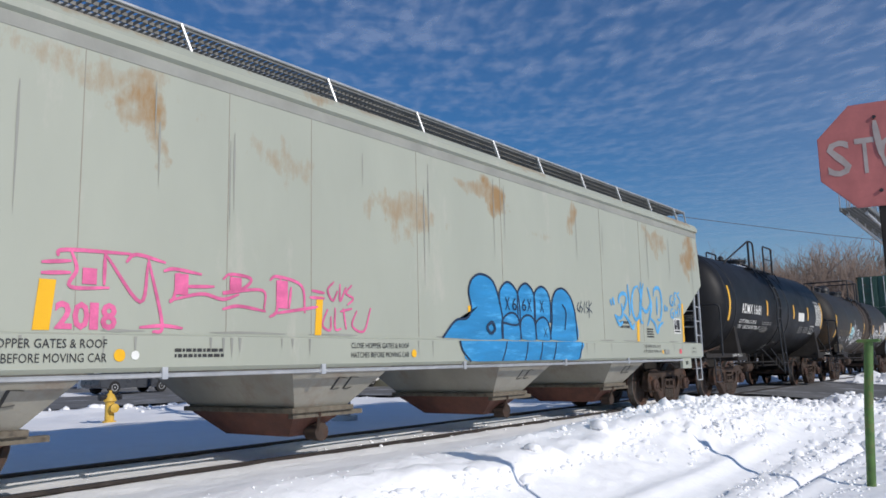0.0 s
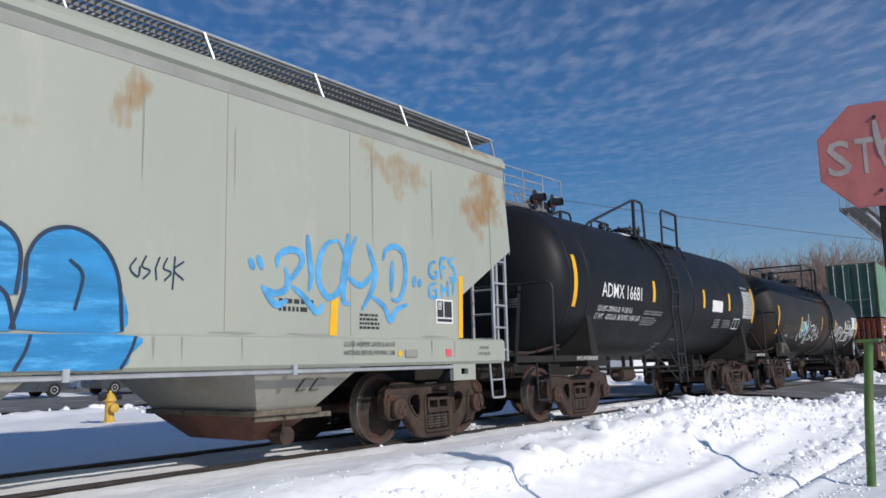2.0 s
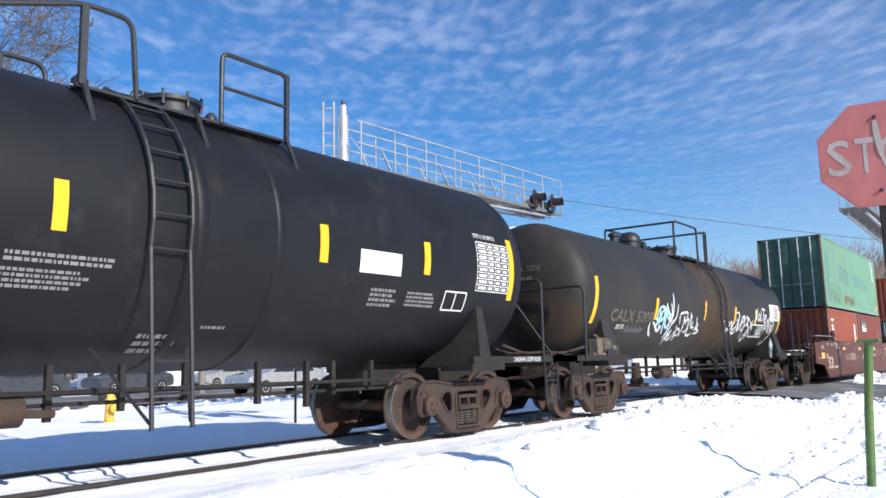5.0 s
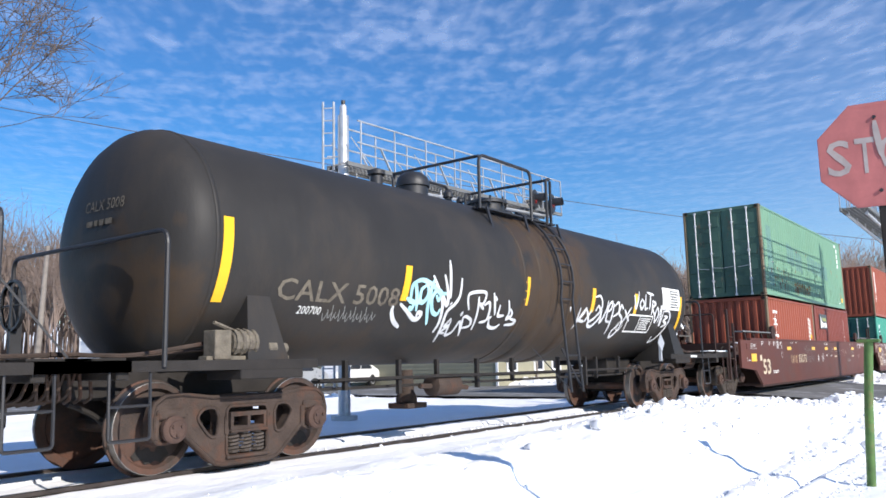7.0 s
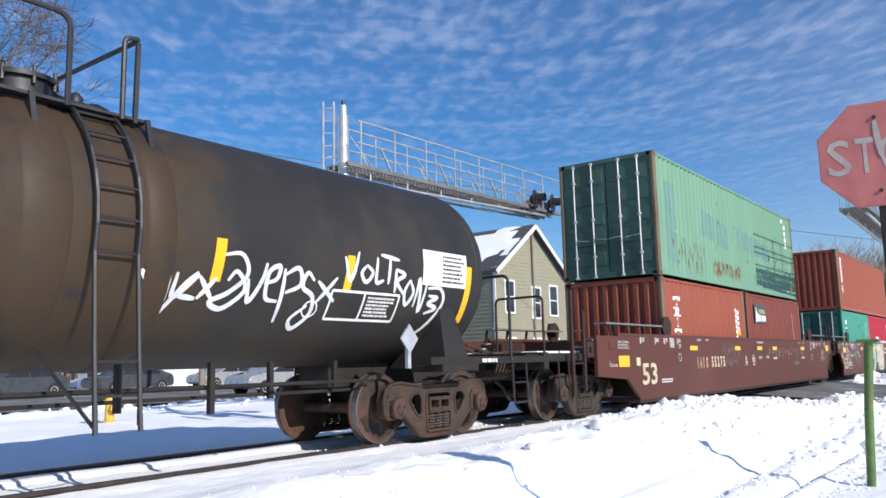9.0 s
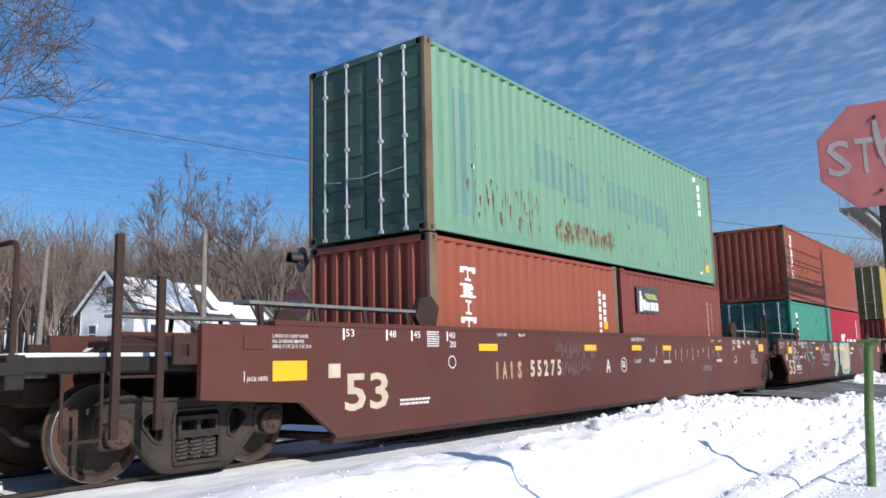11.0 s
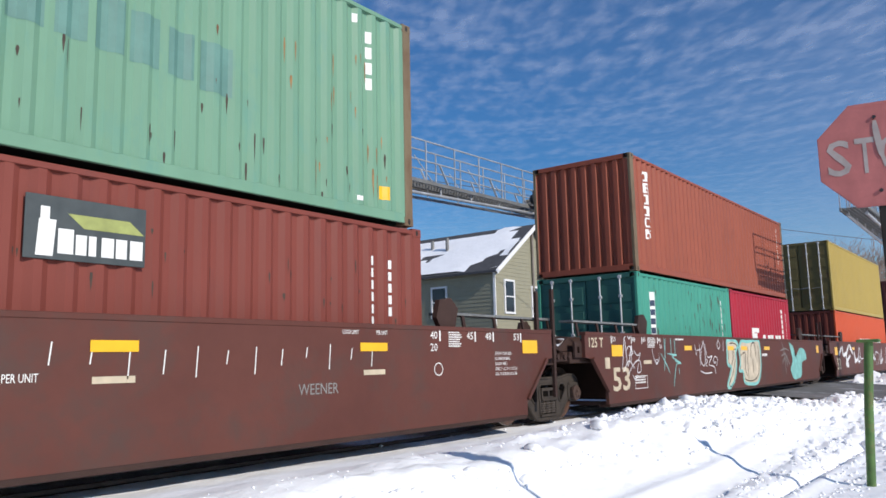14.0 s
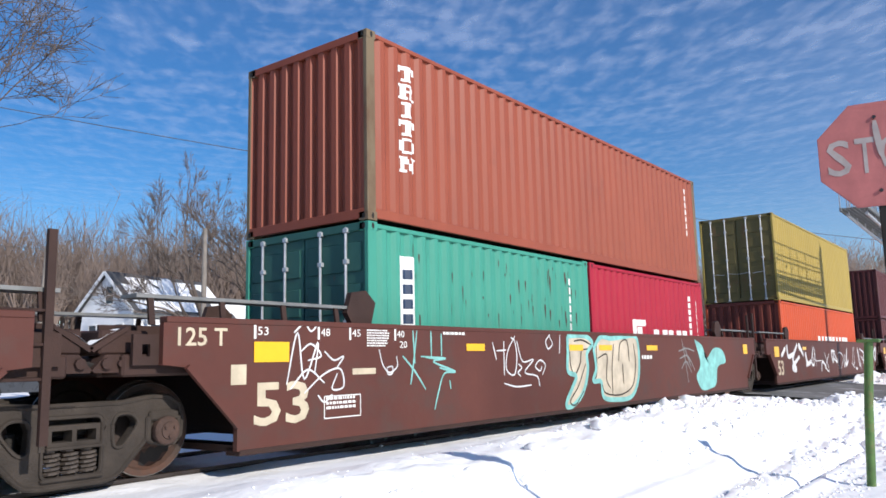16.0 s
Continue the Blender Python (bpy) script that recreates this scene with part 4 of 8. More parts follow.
        lettering(line, flat_on(-1.488), ch, R(x), z, 0.2 if z > 1.5 else 0.15, 0.13)
    stroke(line, flat_on(-1.488), [(R(-24.2), 1.45), (R(-24.28), 1.55), (R(-24.15), 1.62), (R(-24.08), 1.52), (R(-24.18), 1.45)], 0.05)
    stroke(line, flat_on(-1.488), [(R(-22.0), 1.98), (R(-21.88), 1.85), (R(-21.94), 1.55)], 0.03)
    stroke(line, S, [(R(-21.38), 2.05), (R(-21.44), 1.95), (R(-21.36), 1.88), (R(-21.34), 1.98)], 0.018)
    for a, b in ((-21.28, -21.24), (-21.14, -21.18), (-21.06, -21.02)):
        stroke(line, S, [(R(a), 2.08), (R(a) - 0.04, 1.98), (R(b), 1.94), (R(a) - 0.03, 1.86)], 0.018)
    stroke(line, S, [(R(-20.98), 2.1), (R(-21.0), 1.78)], 0.018)
    stroke(line, S, [(R(-20.88), 2.06), (R(-20.99), 1.97), (R(-20.88), 1.88)], 0.018)
    g = part("graffiti", fill, M["blue"], car, "blue bubble-letter graffiti with navy outlines")
    part("outline", line, M["blue_line"], g)
    # sky-blue tags, stroke by stroke
    def tag(label, width, *strokes):
        first = None
        for pts in strokes:
            bm = BM()
            stroke(bm, S, [(R(a), b) for a, b in pts], width, taper=0.6)
            if first:
                part("stroke", bm, M["blue_tag"], first)
            else:
                first = part("graffiti", bm, M["blue_tag"], car, label)

    tag("faded sky-blue spray-painted tag", 0.078,
        ((-20.1, 2.17), (-20.04, 2.05)),
        ((-19.99, 2.21), (-19.93, 2.06)),
        ((-19.72, 2.1), (-19.72, 2.21), (-19.59, 2.3), (-19.42, 2.3), (-19.37, 2.19), (-19.5, 2.02), (-19.61, 1.94)),
        ((-19.61, 2.11), (-19.58, 1.96), (-19.62, 1.86), (-19.77, 1.82), (-19.94, 1.88)),
        ((-19.92, 1.86), (-19.75, 1.7), (-19.58, 1.75)),
        ((-19.29, 2.51), (-19.27, 2.32), (-19.23, 2.04), (-19.27, 1.87)),
        ((-19.52, 1.91), (-19.34, 1.8), (-19.15, 1.64), (-19.05, 1.74)),
        ((-18.79, 2.5), (-18.99, 2.43), (-19.11, 2.22), (-19.11, 1.98), (-18.98, 1.82), (-18.83, 1.87), (-18.71, 2.05), (-18.68, 2.3), (-18.79, 2.48)),
        ((-18.64, 2.6), (-18.68, 2.3), (-18.76, 2.0)),
        ((-18.5, 2.58), (-18.63, 2.31), (-18.73, 1.84), (-18.62, 1.74)),
        ((-18.31, 2.51), (-18.25, 2.39), (-18.16, 2.14), (-18.25, 1.91), (-18.41, 1.69)),
        ((-18.68, 2.09), (-18.41, 1.99), (-18.13, 2.23)),
        ((-18.02, 2.33), (-17.96, 2.47), (-17.77, 2.53), (-17.62, 2.43), (-17.59, 2.14), (-17.71, 1.86), (-17.87, 1.85)),
        ((-17.84, 2.34), (-17.87, 1.94)),
        ((-18.25, 1.87), (-18.01, 1.75), (-17.9, 1.58), (-17.77, 1.72), (-17.55, 1.8)),
        ((-17.4, 2.18), (-17.42, 2.03)),
        ((-17.29, 2.15), (-17.31, 2.04)))
    tag("small sky-blue spray-painted initials", 0.05,
        ((-16.94, 2.41), (-17.06, 2.37), (-17.09, 2.23), (-16.98, 2.18), (-16.92, 2.26), (-16.99, 2.27)),
        ((-16.82, 2.17), (-16.83, 2.44), (-16.7, 2.48)),
        ((-16.84, 2.33), (-16.73, 2.35)),
        ((-16.52, 2.5), (-16.65, 2.44), (-16.54, 2.35), (-16.5, 2.25), (-16.65, 2.2)),
        ((-16.93, 2.12), (-17.07, 2.07), (-17.09, 1.94), (-16.96, 1.92), (-16.94, 2.02), (-17.01, 2.01)),
        ((-16.82, 2.12), (-16.81, 1.92)),
        ((-16.69, 2.16), (-16.68, 1.94)),
        ((-16.82, 2.02), (-16.69, 2.05)),
        ((-16.63, 2.15), (-16.45, 2.2)),
        ((-16.54, 2.17), (-16.56, 1.97)))


hopper_car()


# -- tank cars --
def tank_car(X, half, R0, cz, paint, rail_mat, label, name="tank_car", truck_x=4.58, rails=None, ladder_x=None, bands=()):
    """A tank car, from its middle; half: half the tank's length."""
    car = thing(name, label, "tank car", "cars of the train")
    hd = R0 * 0.46
    prof = []
    for i in range(9):
        a = math.pi / 2 * i / 8
        prof.append((-half + hd - hd * math.cos(a) ** 0.9, max(0.02, R0 * math.sin(a) ** 0.82)))
    body = prof + [(-half + hd + (2 * half - 2 * hd) * k / 6, R0) for k in range(1, 6)] + [(-a, r) for a, r in reversed(prof)]
    bm = BM()
    lathe(bm, body, "x", 56, (0, 0, cz))
    part("tank", bm, paint, car, smooth=60)
    # weld bands round the shell
    for x, r, w in [(-half + hd, 0.006, 0.03), (half - hd, 0.006, 0.03)] + list(bands):
        bm = BM()
        lathe(bm, [(x - w, R0 - 0.004), (x - w * 0.8, R0 + r), (x + w * 0.8, R0 + r), (x + w, R0 - 0.004)], "x", 56, (0, 0, cz), cap=False)
        part("band", bm, paint, car, smooth=60)
    T = on_tank(0, cz, R0)
    # underframe
    for d in (-1, 1):
        e = d * (half + 1.22)
        bm = BM()
        box(bm, min(e - d * 0.02, d * (truck_x - 1.4)), max(e - d * 0.02, d * (truck_x - 1.4)), -0.30, 0.30, 0.74, 1.11, 0.015)
        part("stub_sill", bm, M["underframe"], car)
        bm = BM()
        box(bm, min(e, e - d * 0.12), max(e, e - d * 0.12), -1.42, 1.42, 0.95, 1.12, 0.01)
        box(bm, min(e, d * (half - 1.9)), max(e, d * (half - 1.9)), -1.46, -1.36, 1.02, 1.12)
        box(bm, min(e, d * (half - 1.9)), max(e, d * (half - 1.9)), 1.36, 1.46, 1.02, 1.12)
        part("end_frame", bm, M["underframe"], car)
        bm = BM()
        box(bm, min(e - d * 0.01, e - d * 0.50), max(e - d * 0.01, e - d * 0.50), -1.30, 1.30, 1.122, 1.127)
        deck = part("end_platform", bm, M["underframe"], car)
        for k in range(7):
            y0 = -1.34 + k * 0.385
            bm = BM()
            box(bm, min(e + d * 0.012, e - d * 0.55), max(e + d * 0.012, e - d * 0.55), y0, y0 + 0.36, 1.128, 1.15)
            part("plank", bm, M["underframe"], deck)
        # saddles that carry the tank over the truck
        for s in (-1, 1):
            bm = BM()
            x = d * truck_x
            sw = 0.30 if paint is M["tank_grimy"] else 0.15
            V = [bm.verts.new(p) for p in ((x - sw, s * 1.44, 0.98), (x + sw, s * 1.44, 0.98), (x + sw * 0.5, s * (R0 * 0.90), cz - R0 * 0.42), (x - sw * 0.5, s * (R0 * 0.90), cz - R0 * 0.42),
                                           (x - 0.30, s * 0.4, 0.98), (x + 0.30, s * 0.4, 0.98), (x + 0.12, s * 0.5, cz - R0 * 0.9), (x - 0.12, s * 0.5, cz - R0 * 0.9))]
            for q in ((0, 1, 2, 3), (5, 4, 7, 6), (4, 0, 3, 7), (1, 5, 6, 2), (3, 2, 6, 7), (0, 4, 5, 1)):
                bm.faces.new([V[i] for i in q])
            part("saddle", bm, M["tank_grimy"] if paint is M["tank_grimy"] else M["underframe"], car)
            bm = BM()
            box(bm, x - 0.42, x + 0.42, min(s * 0.9, s * 1.48), max(s * 0.9, s * 1.48), 0.92, 1.02, 0.01)
            part("bolster_pad", bm, M["underframe"], car)
            bm = BM()
            xs = d * (half + 0.35)
            tube(bm, rounded([(xs - 0.2, s * 1.42, 1.02), (xs - 0.2, s * 1.44, 0.42), (xs + 0.2, s * 1.44, 0.42), (xs + 0.2, s * 1.42, 1.02)], 0.04), 0.016, 6)
            tube(bm, [(xs - 0.2, s * 1.43, 0.72), (xs + 0.2, s * 1.43, 0.72)], 0.014, 6)
            part("step", bm, rail_mat, car)
            if paint is M["tank_black"]:
                bm = BM()
                beam(bm, (d * (half - 0.1), s * 0.75, cz - 0.1), (d * (half + 0.8), s * 1.2, 1.12), 0.05, 0.02)
                part("brace", bm, rail_mat, car)
        # handrail across the end, over the platform
        bm = BM()
        x1 = d * (half + 0.04)
        tube(bm, rounded([(x1, -1.47, 1.06), (x1, -1.47, 2.36), (x1 + d * 0.10, 1.45, 2.34), (x1 + d * 0.10, 1.45, 1.06)], 0.14), 0.024, 8)
        part("handrail", bm, rail_mat, car)
        # draft gear, cables and pipes under the platform
        bm = BM()
        for q in range(6):
            tube(bm, rounded([(e - d * (0.25 + 0.10 * q), -0.95, 1.02), (e - d * (0.30 + 0.10 * q), -0.9, 0.80), (e - d * (0.45 + 0.10 * q), -0.5, 0.74)], 0.08), 0.018, 5)
        tube(bm, rounded([(e - d * 0.3, -1.1, 1.19), (e - d * 1.1, -1.05, 1.17), (e - d * 1.9, -1.15, 1.30)], 0.2), 0.022, 6)
        tube(bm, rounded([(e - d * 0.2, -0.8, 1.19), (e - d * 1.2, -0.85, 1.17), (e - d * 2.0, -1.1, 1.24)], 0.2), 0.016, 6)
        part("brake_pipe", bm, M["truck"], car)
        bm = BM()
        lathe(bm, [(d * (half + 0.42), 0.25), (d * (half + 0.42), 0.28), (d * (half + 0.46), 0.28), (d * (half + 0.46), 0.25)], "x", 18, (0, 0.75, 1.75), cap=False)
        for k in range(3):
            a = k * math.pi / 3
            tube(bm, [(d * (half + 0.44), 0.75 + 0.26 * math.cos(a), 1.75 + 0.26 * math.sin(a)), (d * (half + 0.44), 0.75 - 0.26 * math.cos(a), 1.75 - 0.26 * math.sin(a))], 0.01, 5)
        beam(bm, (d * (half + 0.4), 0.75, 1.15), (d * (half + 0.4), 0.75, 1.95), 0.12, 0.05)
        part("hand_brake", bm, rail_mat, car)
        add_coupler(car, e, d)
        add_truck(car, d * truck_x, wheel_gap=0.94)
    # brake gear and pipes below the middle
    rng = random.Random(11)
    bm = BM()
    for y, z in ((-0.9, 0.86), (-0.6, 0.74), (0.7, 0.8)):
        tube(bm, [(-truck_x + 1.2, y, z), (truck_x - 1.2, y, z - 0.02)], 0.022, 6)
    part("brake_rod", bm, M["underframe"], car)
    for i in range(9):
        x = -truck_x + 1.7 + i * (2 * truck_x - 3.4) / 8
        bm = BM()
        y = rng.choice((-1.0, -0.85, -0.7))
        box(bm, x - 0.03, x + 0.03, y - 0.03, y + 0.03, 0.55 + rng.uniform(0, 0.2), 1.1)
        part("hanger", bm, M["underframe"], car)
    bm = BM()
    lathe(bm, [(-2.3, 0.10), (-2.28, 0.16), (-1.72, 0.16), (-1.70, 0.10)], "x", 14, (0, -0.75, 0.72))
    tube(bm, [(-2.55, -0.75, 0.72), (-1.4, -0.75, 0.66)], 0.04, 6)
    part("brake_cylinder", bm, M["truck"], car, smooth=40)
    bm = BM()
    lathe(bm, [(0.42, 0.16), (0.55, 0.16), (0.62, 0.12), (0.95, 0.10)], "z", 14, (-2.2, -0.2, 0))
    box(bm, -2.4, -1.95, -0.4, 0.0, 0.38, 0.46, 0.01)
    part("outlet_valve", bm, M["truck"], car, smooth=40)
    # side ladder, bent round the shell
    lx = ladder_x
    bm = BM()
    for x in (lx, lx + 0.42):
        beam(bm, (x, -R0 * 0.72 - 0.52, 0.56), (x + (0.30 if x > lx else -0.30), -R0 * 0.72, 1.25), 0.035, 0.02)
        pts = [(x, -R0 * 0.72 - 0.55, 0.50), (x, -R0 - 0.10, 1.25)]
        for i in range(9):
            a = radians(-12 + 80 * i / 8)
            pts.append((x, -(R0 + 0.07) * math.cos(a), cz + (R0 + 0.07) * math.sin(a)))
        tube(bm, pts, 0.024, 6)
    part("ladder_stile", bm, rail_mat, car)
    for i in range(1, 10):
        bm = BM()
        if i < 3:
            z = 0.52 + i * 0.3
            y = -R0 * 0.72 - 0.55 + (z - 0.5) / 0.75 * (0.45 + R0 * 0.72 - R0)
        else:
            a = radians(-12 + 80 * (i - 3) / 6.5)
            y, z = -(R0 + 0.07) * math.cos(a), cz + (R0 + 0.07) * math.sin(a)
        tube(bm, [(lx, y, z), (lx + 0.42, y, z)], 0.014, 6)
        part("rung", bm, rail_mat, car)
    # dome platform and its railing
    p0, p1 = rails
    top = cz + R0
    for s in (-1, 1):
        bm = BM()
        for k in range(5):
            y = s * (0.62 + 0.075 * k)
            box(bm, p0, p1, y, y + 0.05, top - 0.22, top - 0.19)
        part("platform", bm, rail_mat, car)
        bm = BM()
        for x in (p0 + 0.05, (p0 + p1) / 2, p1 - 0.05):
            beam(bm, (x, s * 0.98, top - 0.21), (x, s * R0 * 0.80, cz + R0 * 0.58), 0.05, 0.03)
        part("bracket", bm, rail_mat, car)
        y = s * 0.92
        if paint is M["tank_grimy"]:
            bm = BM()
            tube(bm, rounded([(p0 - 0.06, y, top - 0.24), (p0 - 0.06, y, top + 0.66), (p1 - 0.84, y, top + 0.66), (p1 - 0.84, y, top - 0.24)], 0.16), 0.028, 8)
            part("railing", bm, rail_mat, car)
            continue
        bm = BM()
        y = s * 0.92
        tube(bm, rounded([(p0 - 2.2, s * 0.86, top - 0.26), (p0 - 2.15, y, top - 0.17), (p0 + 0.05, y, top + 0.62), (p0 + 0.55, y, top + 0.62), (p0 + 0.62, y, top - 0.2)], 0.15), 0.028, 8)
        tube(bm, rounded([(p1 - 0.95, y, top - 0.2), (p1 - 0.95, y, top + 0.62), (p1, y, top + 0.62), (p1, y, top - 0.22)], 0.1), 0.028, 8)
        tube(bm, [(p1 - 0.95, y, top + 0.22), (p1, y, top + 0.22)], 0.022, 7)
        part("railing", bm, rail_mat, car)
        bm = BM()
        beam(bm, (p0 + 0.05, y, top - 0.2), (p0 + 0.05, y, top + 0.62), 0.07, 0.05)
        part("railing_post", bm, rail_mat, car)
        bm = BM()
        beam(bm, (p1, y, top - 0.25), (p1, y, top + 0.62), 0.05, 0.05)
        part("railing_post", bm, rail_mat, car)
    if paint is M["tank_grimy"]:
        # loops across both ends of the platform
        bm = BM()
        tube(bm, [(p0 - 0.06, -0.92, top + 0.63), (p0 - 0.06, 0.92, top + 0.63)], 0.027, 8)
        part("end_railing", bm, rail_mat, car)
        for x, k in ((p1 - 0.12, 1),):
            bm = BM()
            u = x - k * 0.17
            tube(bm, rounded([(u, -0.92, top - 0.24), (u, -0.92, top + 0.62), (x, -0.92, top + 0.64), (x, 0.92, top + 0.64), (u, 0.92, top + 0.62), (u, 0.92, top - 0.24)], 0.09), 0.027, 8)
            part("end_railing", bm, rail_mat, car)
            for y in (-0.92, 0.92):
                bm = BM()
                beam(bm, (x - k * 0.03, y, top - 0.25), (x - k * 0.02, y, top + 0.60), 0.045, 0.035)
                part("railing_post", bm, rail_mat, car)
    m = (p0 + p1) / 2
    bm = BM()
    lathe(bm, [(top - 0.12, 0.33), (top + 0.16, 0.33), (top + 0.17, 0.38), (top + 0.22, 0.38), (top + 0.25, 0.30), (top + 0.27, 0.05)], "z", 20, (m + 0.3, 0, 0))
    for k in range(8):
        a = k * math.pi / 4
        tube(bm, [(m + 0.3 + 0.36 * math.cos(a), 0.36 * math.sin(a), top + 0.1), (m + 0.3 + 0.36 * math.cos(a), 0.36 * math.sin(a), top + 0.28)], 0.02, 6)
    part("manway", bm, rail_mat, car, smooth=40)
    for dx, h, r in ((-0.75, 0.3, 0.09), (-0.4, 0.22, 0.07), (0.95, 0.28, 0.08), (1.15, 0.2, 0.1)):
        bm = BM()
        lathe(bm, [(top - 0.05, r * 0.7), (top + h * 0.5, r * 0.7), (top + h * 0.55, r), (top + h * 0.8, r), (top + h, r * 0.4)], "z", 12, (m + dx, 0.1, 0))
        part("valve", bm, rail_mat, car, smooth=40)
    return car, T


def stripe(car, T, x, z0, z1, w=0.13, lean=0.0):
    bm = BM()
    patch(bm, T, x - w / 2, x + w / 2, z0, z1, 10, lean)
    return part("reflector_stripe", bm, M["yellow"], car, "yellow reflective stripe")


def black_tank_car():
    X = -7.62
    R0, cz = 1.465, 2.48
    car, T = tank_car(X, 6.12, R0, cz, M["tank_black"], M["black_rail"], "black tank car with white lettering and yellow reflective stripes", rails=(-1.42, 1.18), ladder_x=-0.95,
                      bands=((-4.75, 0.008, 0.05), (-0.35, 0.012, 0.07), (0.65, 0.010, 0.06)))
    for x, a, b in ((-12.9, 1.98, 2.90), (-9.4, 2.22, 2.66), (-6.33, 2.22, 2.66), (-4.42, 2.22, 2.66), (-2.33, 1.98, 2.92)):
        stripe(car, T, x - X, a, b)
    bm = BM()
    lettering(bm, T, "ADMX 16681", -11.85 - X, 2.215, 0.27, 1.82, 0.004)
    part("lettering", bm, M["white_paint"], car, "white stencilled lettering")
    bm = BM()
    lettering(bm, T, "LD LMT 200900 LB  91150 KG", -11.93 - X, 1.95, 0.10, 1.53)
    lettering(bm, T, "LT WT    62100 LB  28150 KG  NEW 2-87", -11.97 - X, 1.805, 0.10, 2.04)
    part("load_lettering", bm, M["white_paint"], car)
    bm = BM()
    F = flat_on(-1.468)
    lettering(bm, F, "2 INCH HF COMP SHOES", -13.0 - X, 1.035, 0.07, 0.80)
    part("brake_lettering", bm, M["white_paint"], car)
    bm = BM()
    lettering(bm, F, "2 INCH HF COMP SHOES", -2.35 - X, 1.035, 0.07, 0.80)
    part("brake_lettering", bm, M["white_paint"], car)
    bm = BM()
    rng = random.Random(4)
    small_print(bm, T, -9.80 - X, 2.00, 0.95, 2, 0.03, rng)
    small_print(bm, T, -9.85 - X, 1.87, 0.8, 4, 0.026, rng)
    part("small_lettering", bm, M["grey_paint"], car)
    bm = BM()
    small_print(bm, T, -5.45 - X, 1.95, 0.5, 4, 0.035, rng)
    small_print(bm, T, -4.75 - X, 1.95, 0.6, 4, 0.03, rng)
    small_print(bm, T, -8.35 - X, 1.35, 0.5, 3, 0.04, rng)
    small_print(bm, T, -7.7 - X, 1.45, 0.3, 1, 0.03, rng)
    part("small_lettering", bm, M["grey_paint"], car)
    bm = BM()
    # small frame on the side
    for a, b, c, d in ((-3.95, -3.45, 1.78, 1.78), (-3.95, -3.45, 2.03, 2.03), (-3.95, -3.95, 1.78, 2.03), (-3.45, -3.45, 1.78, 2.03), (-3.7, -3.7, 1.78, 2.03)):
        stroke(bm, T, [(a - X, c), (b - X, d)], 0.02)
    part("lettered_frame", bm, M["white_paint"], car)
    bm = BM()
    # table of inspection dates
    for z in [2.08 + 0.09 * i for i in range(9)]:
        stroke(bm, T, [(-3.25 - X, z - 0.0), (-2.42 - X, z)], 0.012)
    for x in (-3.25, -2.96, -2.78, -2.6, -2.42):
        stroke(bm, T, [(x - X, 2.08), (x - X, 2.80)], 0.012)
    for i in range(8):
        for x, w in ((-3.2, 0.2), (-2.93, 0.1), (-2.75, 0.1), (-2.57, 0.1)):
            patch(bm, T, x - X, x + w - X, 2.105 + 0.09 * i, 2.145 + 0.09 * i, 1)
    lettering(bm, T, "DOT 111A100W-3", -3.27 - X, 2.86, 0.07, 0.55)
    part("inspection_table", bm, M["white_paint"], car, "white stencilled inspection table")
    bm = BM()
    patch(bm, T, -5.72 - X, -4.95 - X, 2.16, 2.44, 4)
    pl = part("sticker", bm, M["white_paint"], car, "white sticker with grey print")
    # lettering on the head
    bm = BM()
    def head(u, v):
        r = math.hypot(u, v - cz)
        return (-6.12 + R0 * 0.46 * (1 - max(0.0, 1 - (r / R0) ** 2.44) ** 0.45) - 0.014, u, v)
    lettering(bm, lambda u, v: head(-u, v), "ADMX 16681", -0.12, 2.90, 0.13, 0.72)
    part("head_lettering", bm, M["white_paint"], car)
    bm = BM()
    small_print(bm, lambda u, v: head(-u, v), -0.04, 2.79, 0.5, 2, 0.035, random.Random(1))
    small_print(bm, lambda u, v: head(-u, v), 0.36, 2.1, 0.4, 4, 0.025, random.Random(1))
    part("head_small_lettering", bm, M["grey_paint"], car)
    bm = BM()
    blob(bm, lambda u, v: head(-u, v), [(-0.05, 3.70), (-0.35, 3.72), (-0.62, 3.55), (-0.78, 3.38), (-0.55, 3.42), (-0.2, 3.58)])
    part("snow_patch", bm, M["snow"], car, "thin patch of snow on the tank head")
    bm = BM()
    for s in (0,):
        sweep_x(bm, [(-0.62, cz + R0 - 0.125), (-0.5, cz + R0 - 0.055), (-0.35, cz + R0 - 0.03), (0.35, cz + R0 - 0.03), (0.35, cz + R0 - 0.10), (-0.35, cz + R0 - 0.10)], -1.3, 1.1, closed=True, cuts=6)
    part("snow_patch", bm, M["snow"], car)
    return place(car, X)


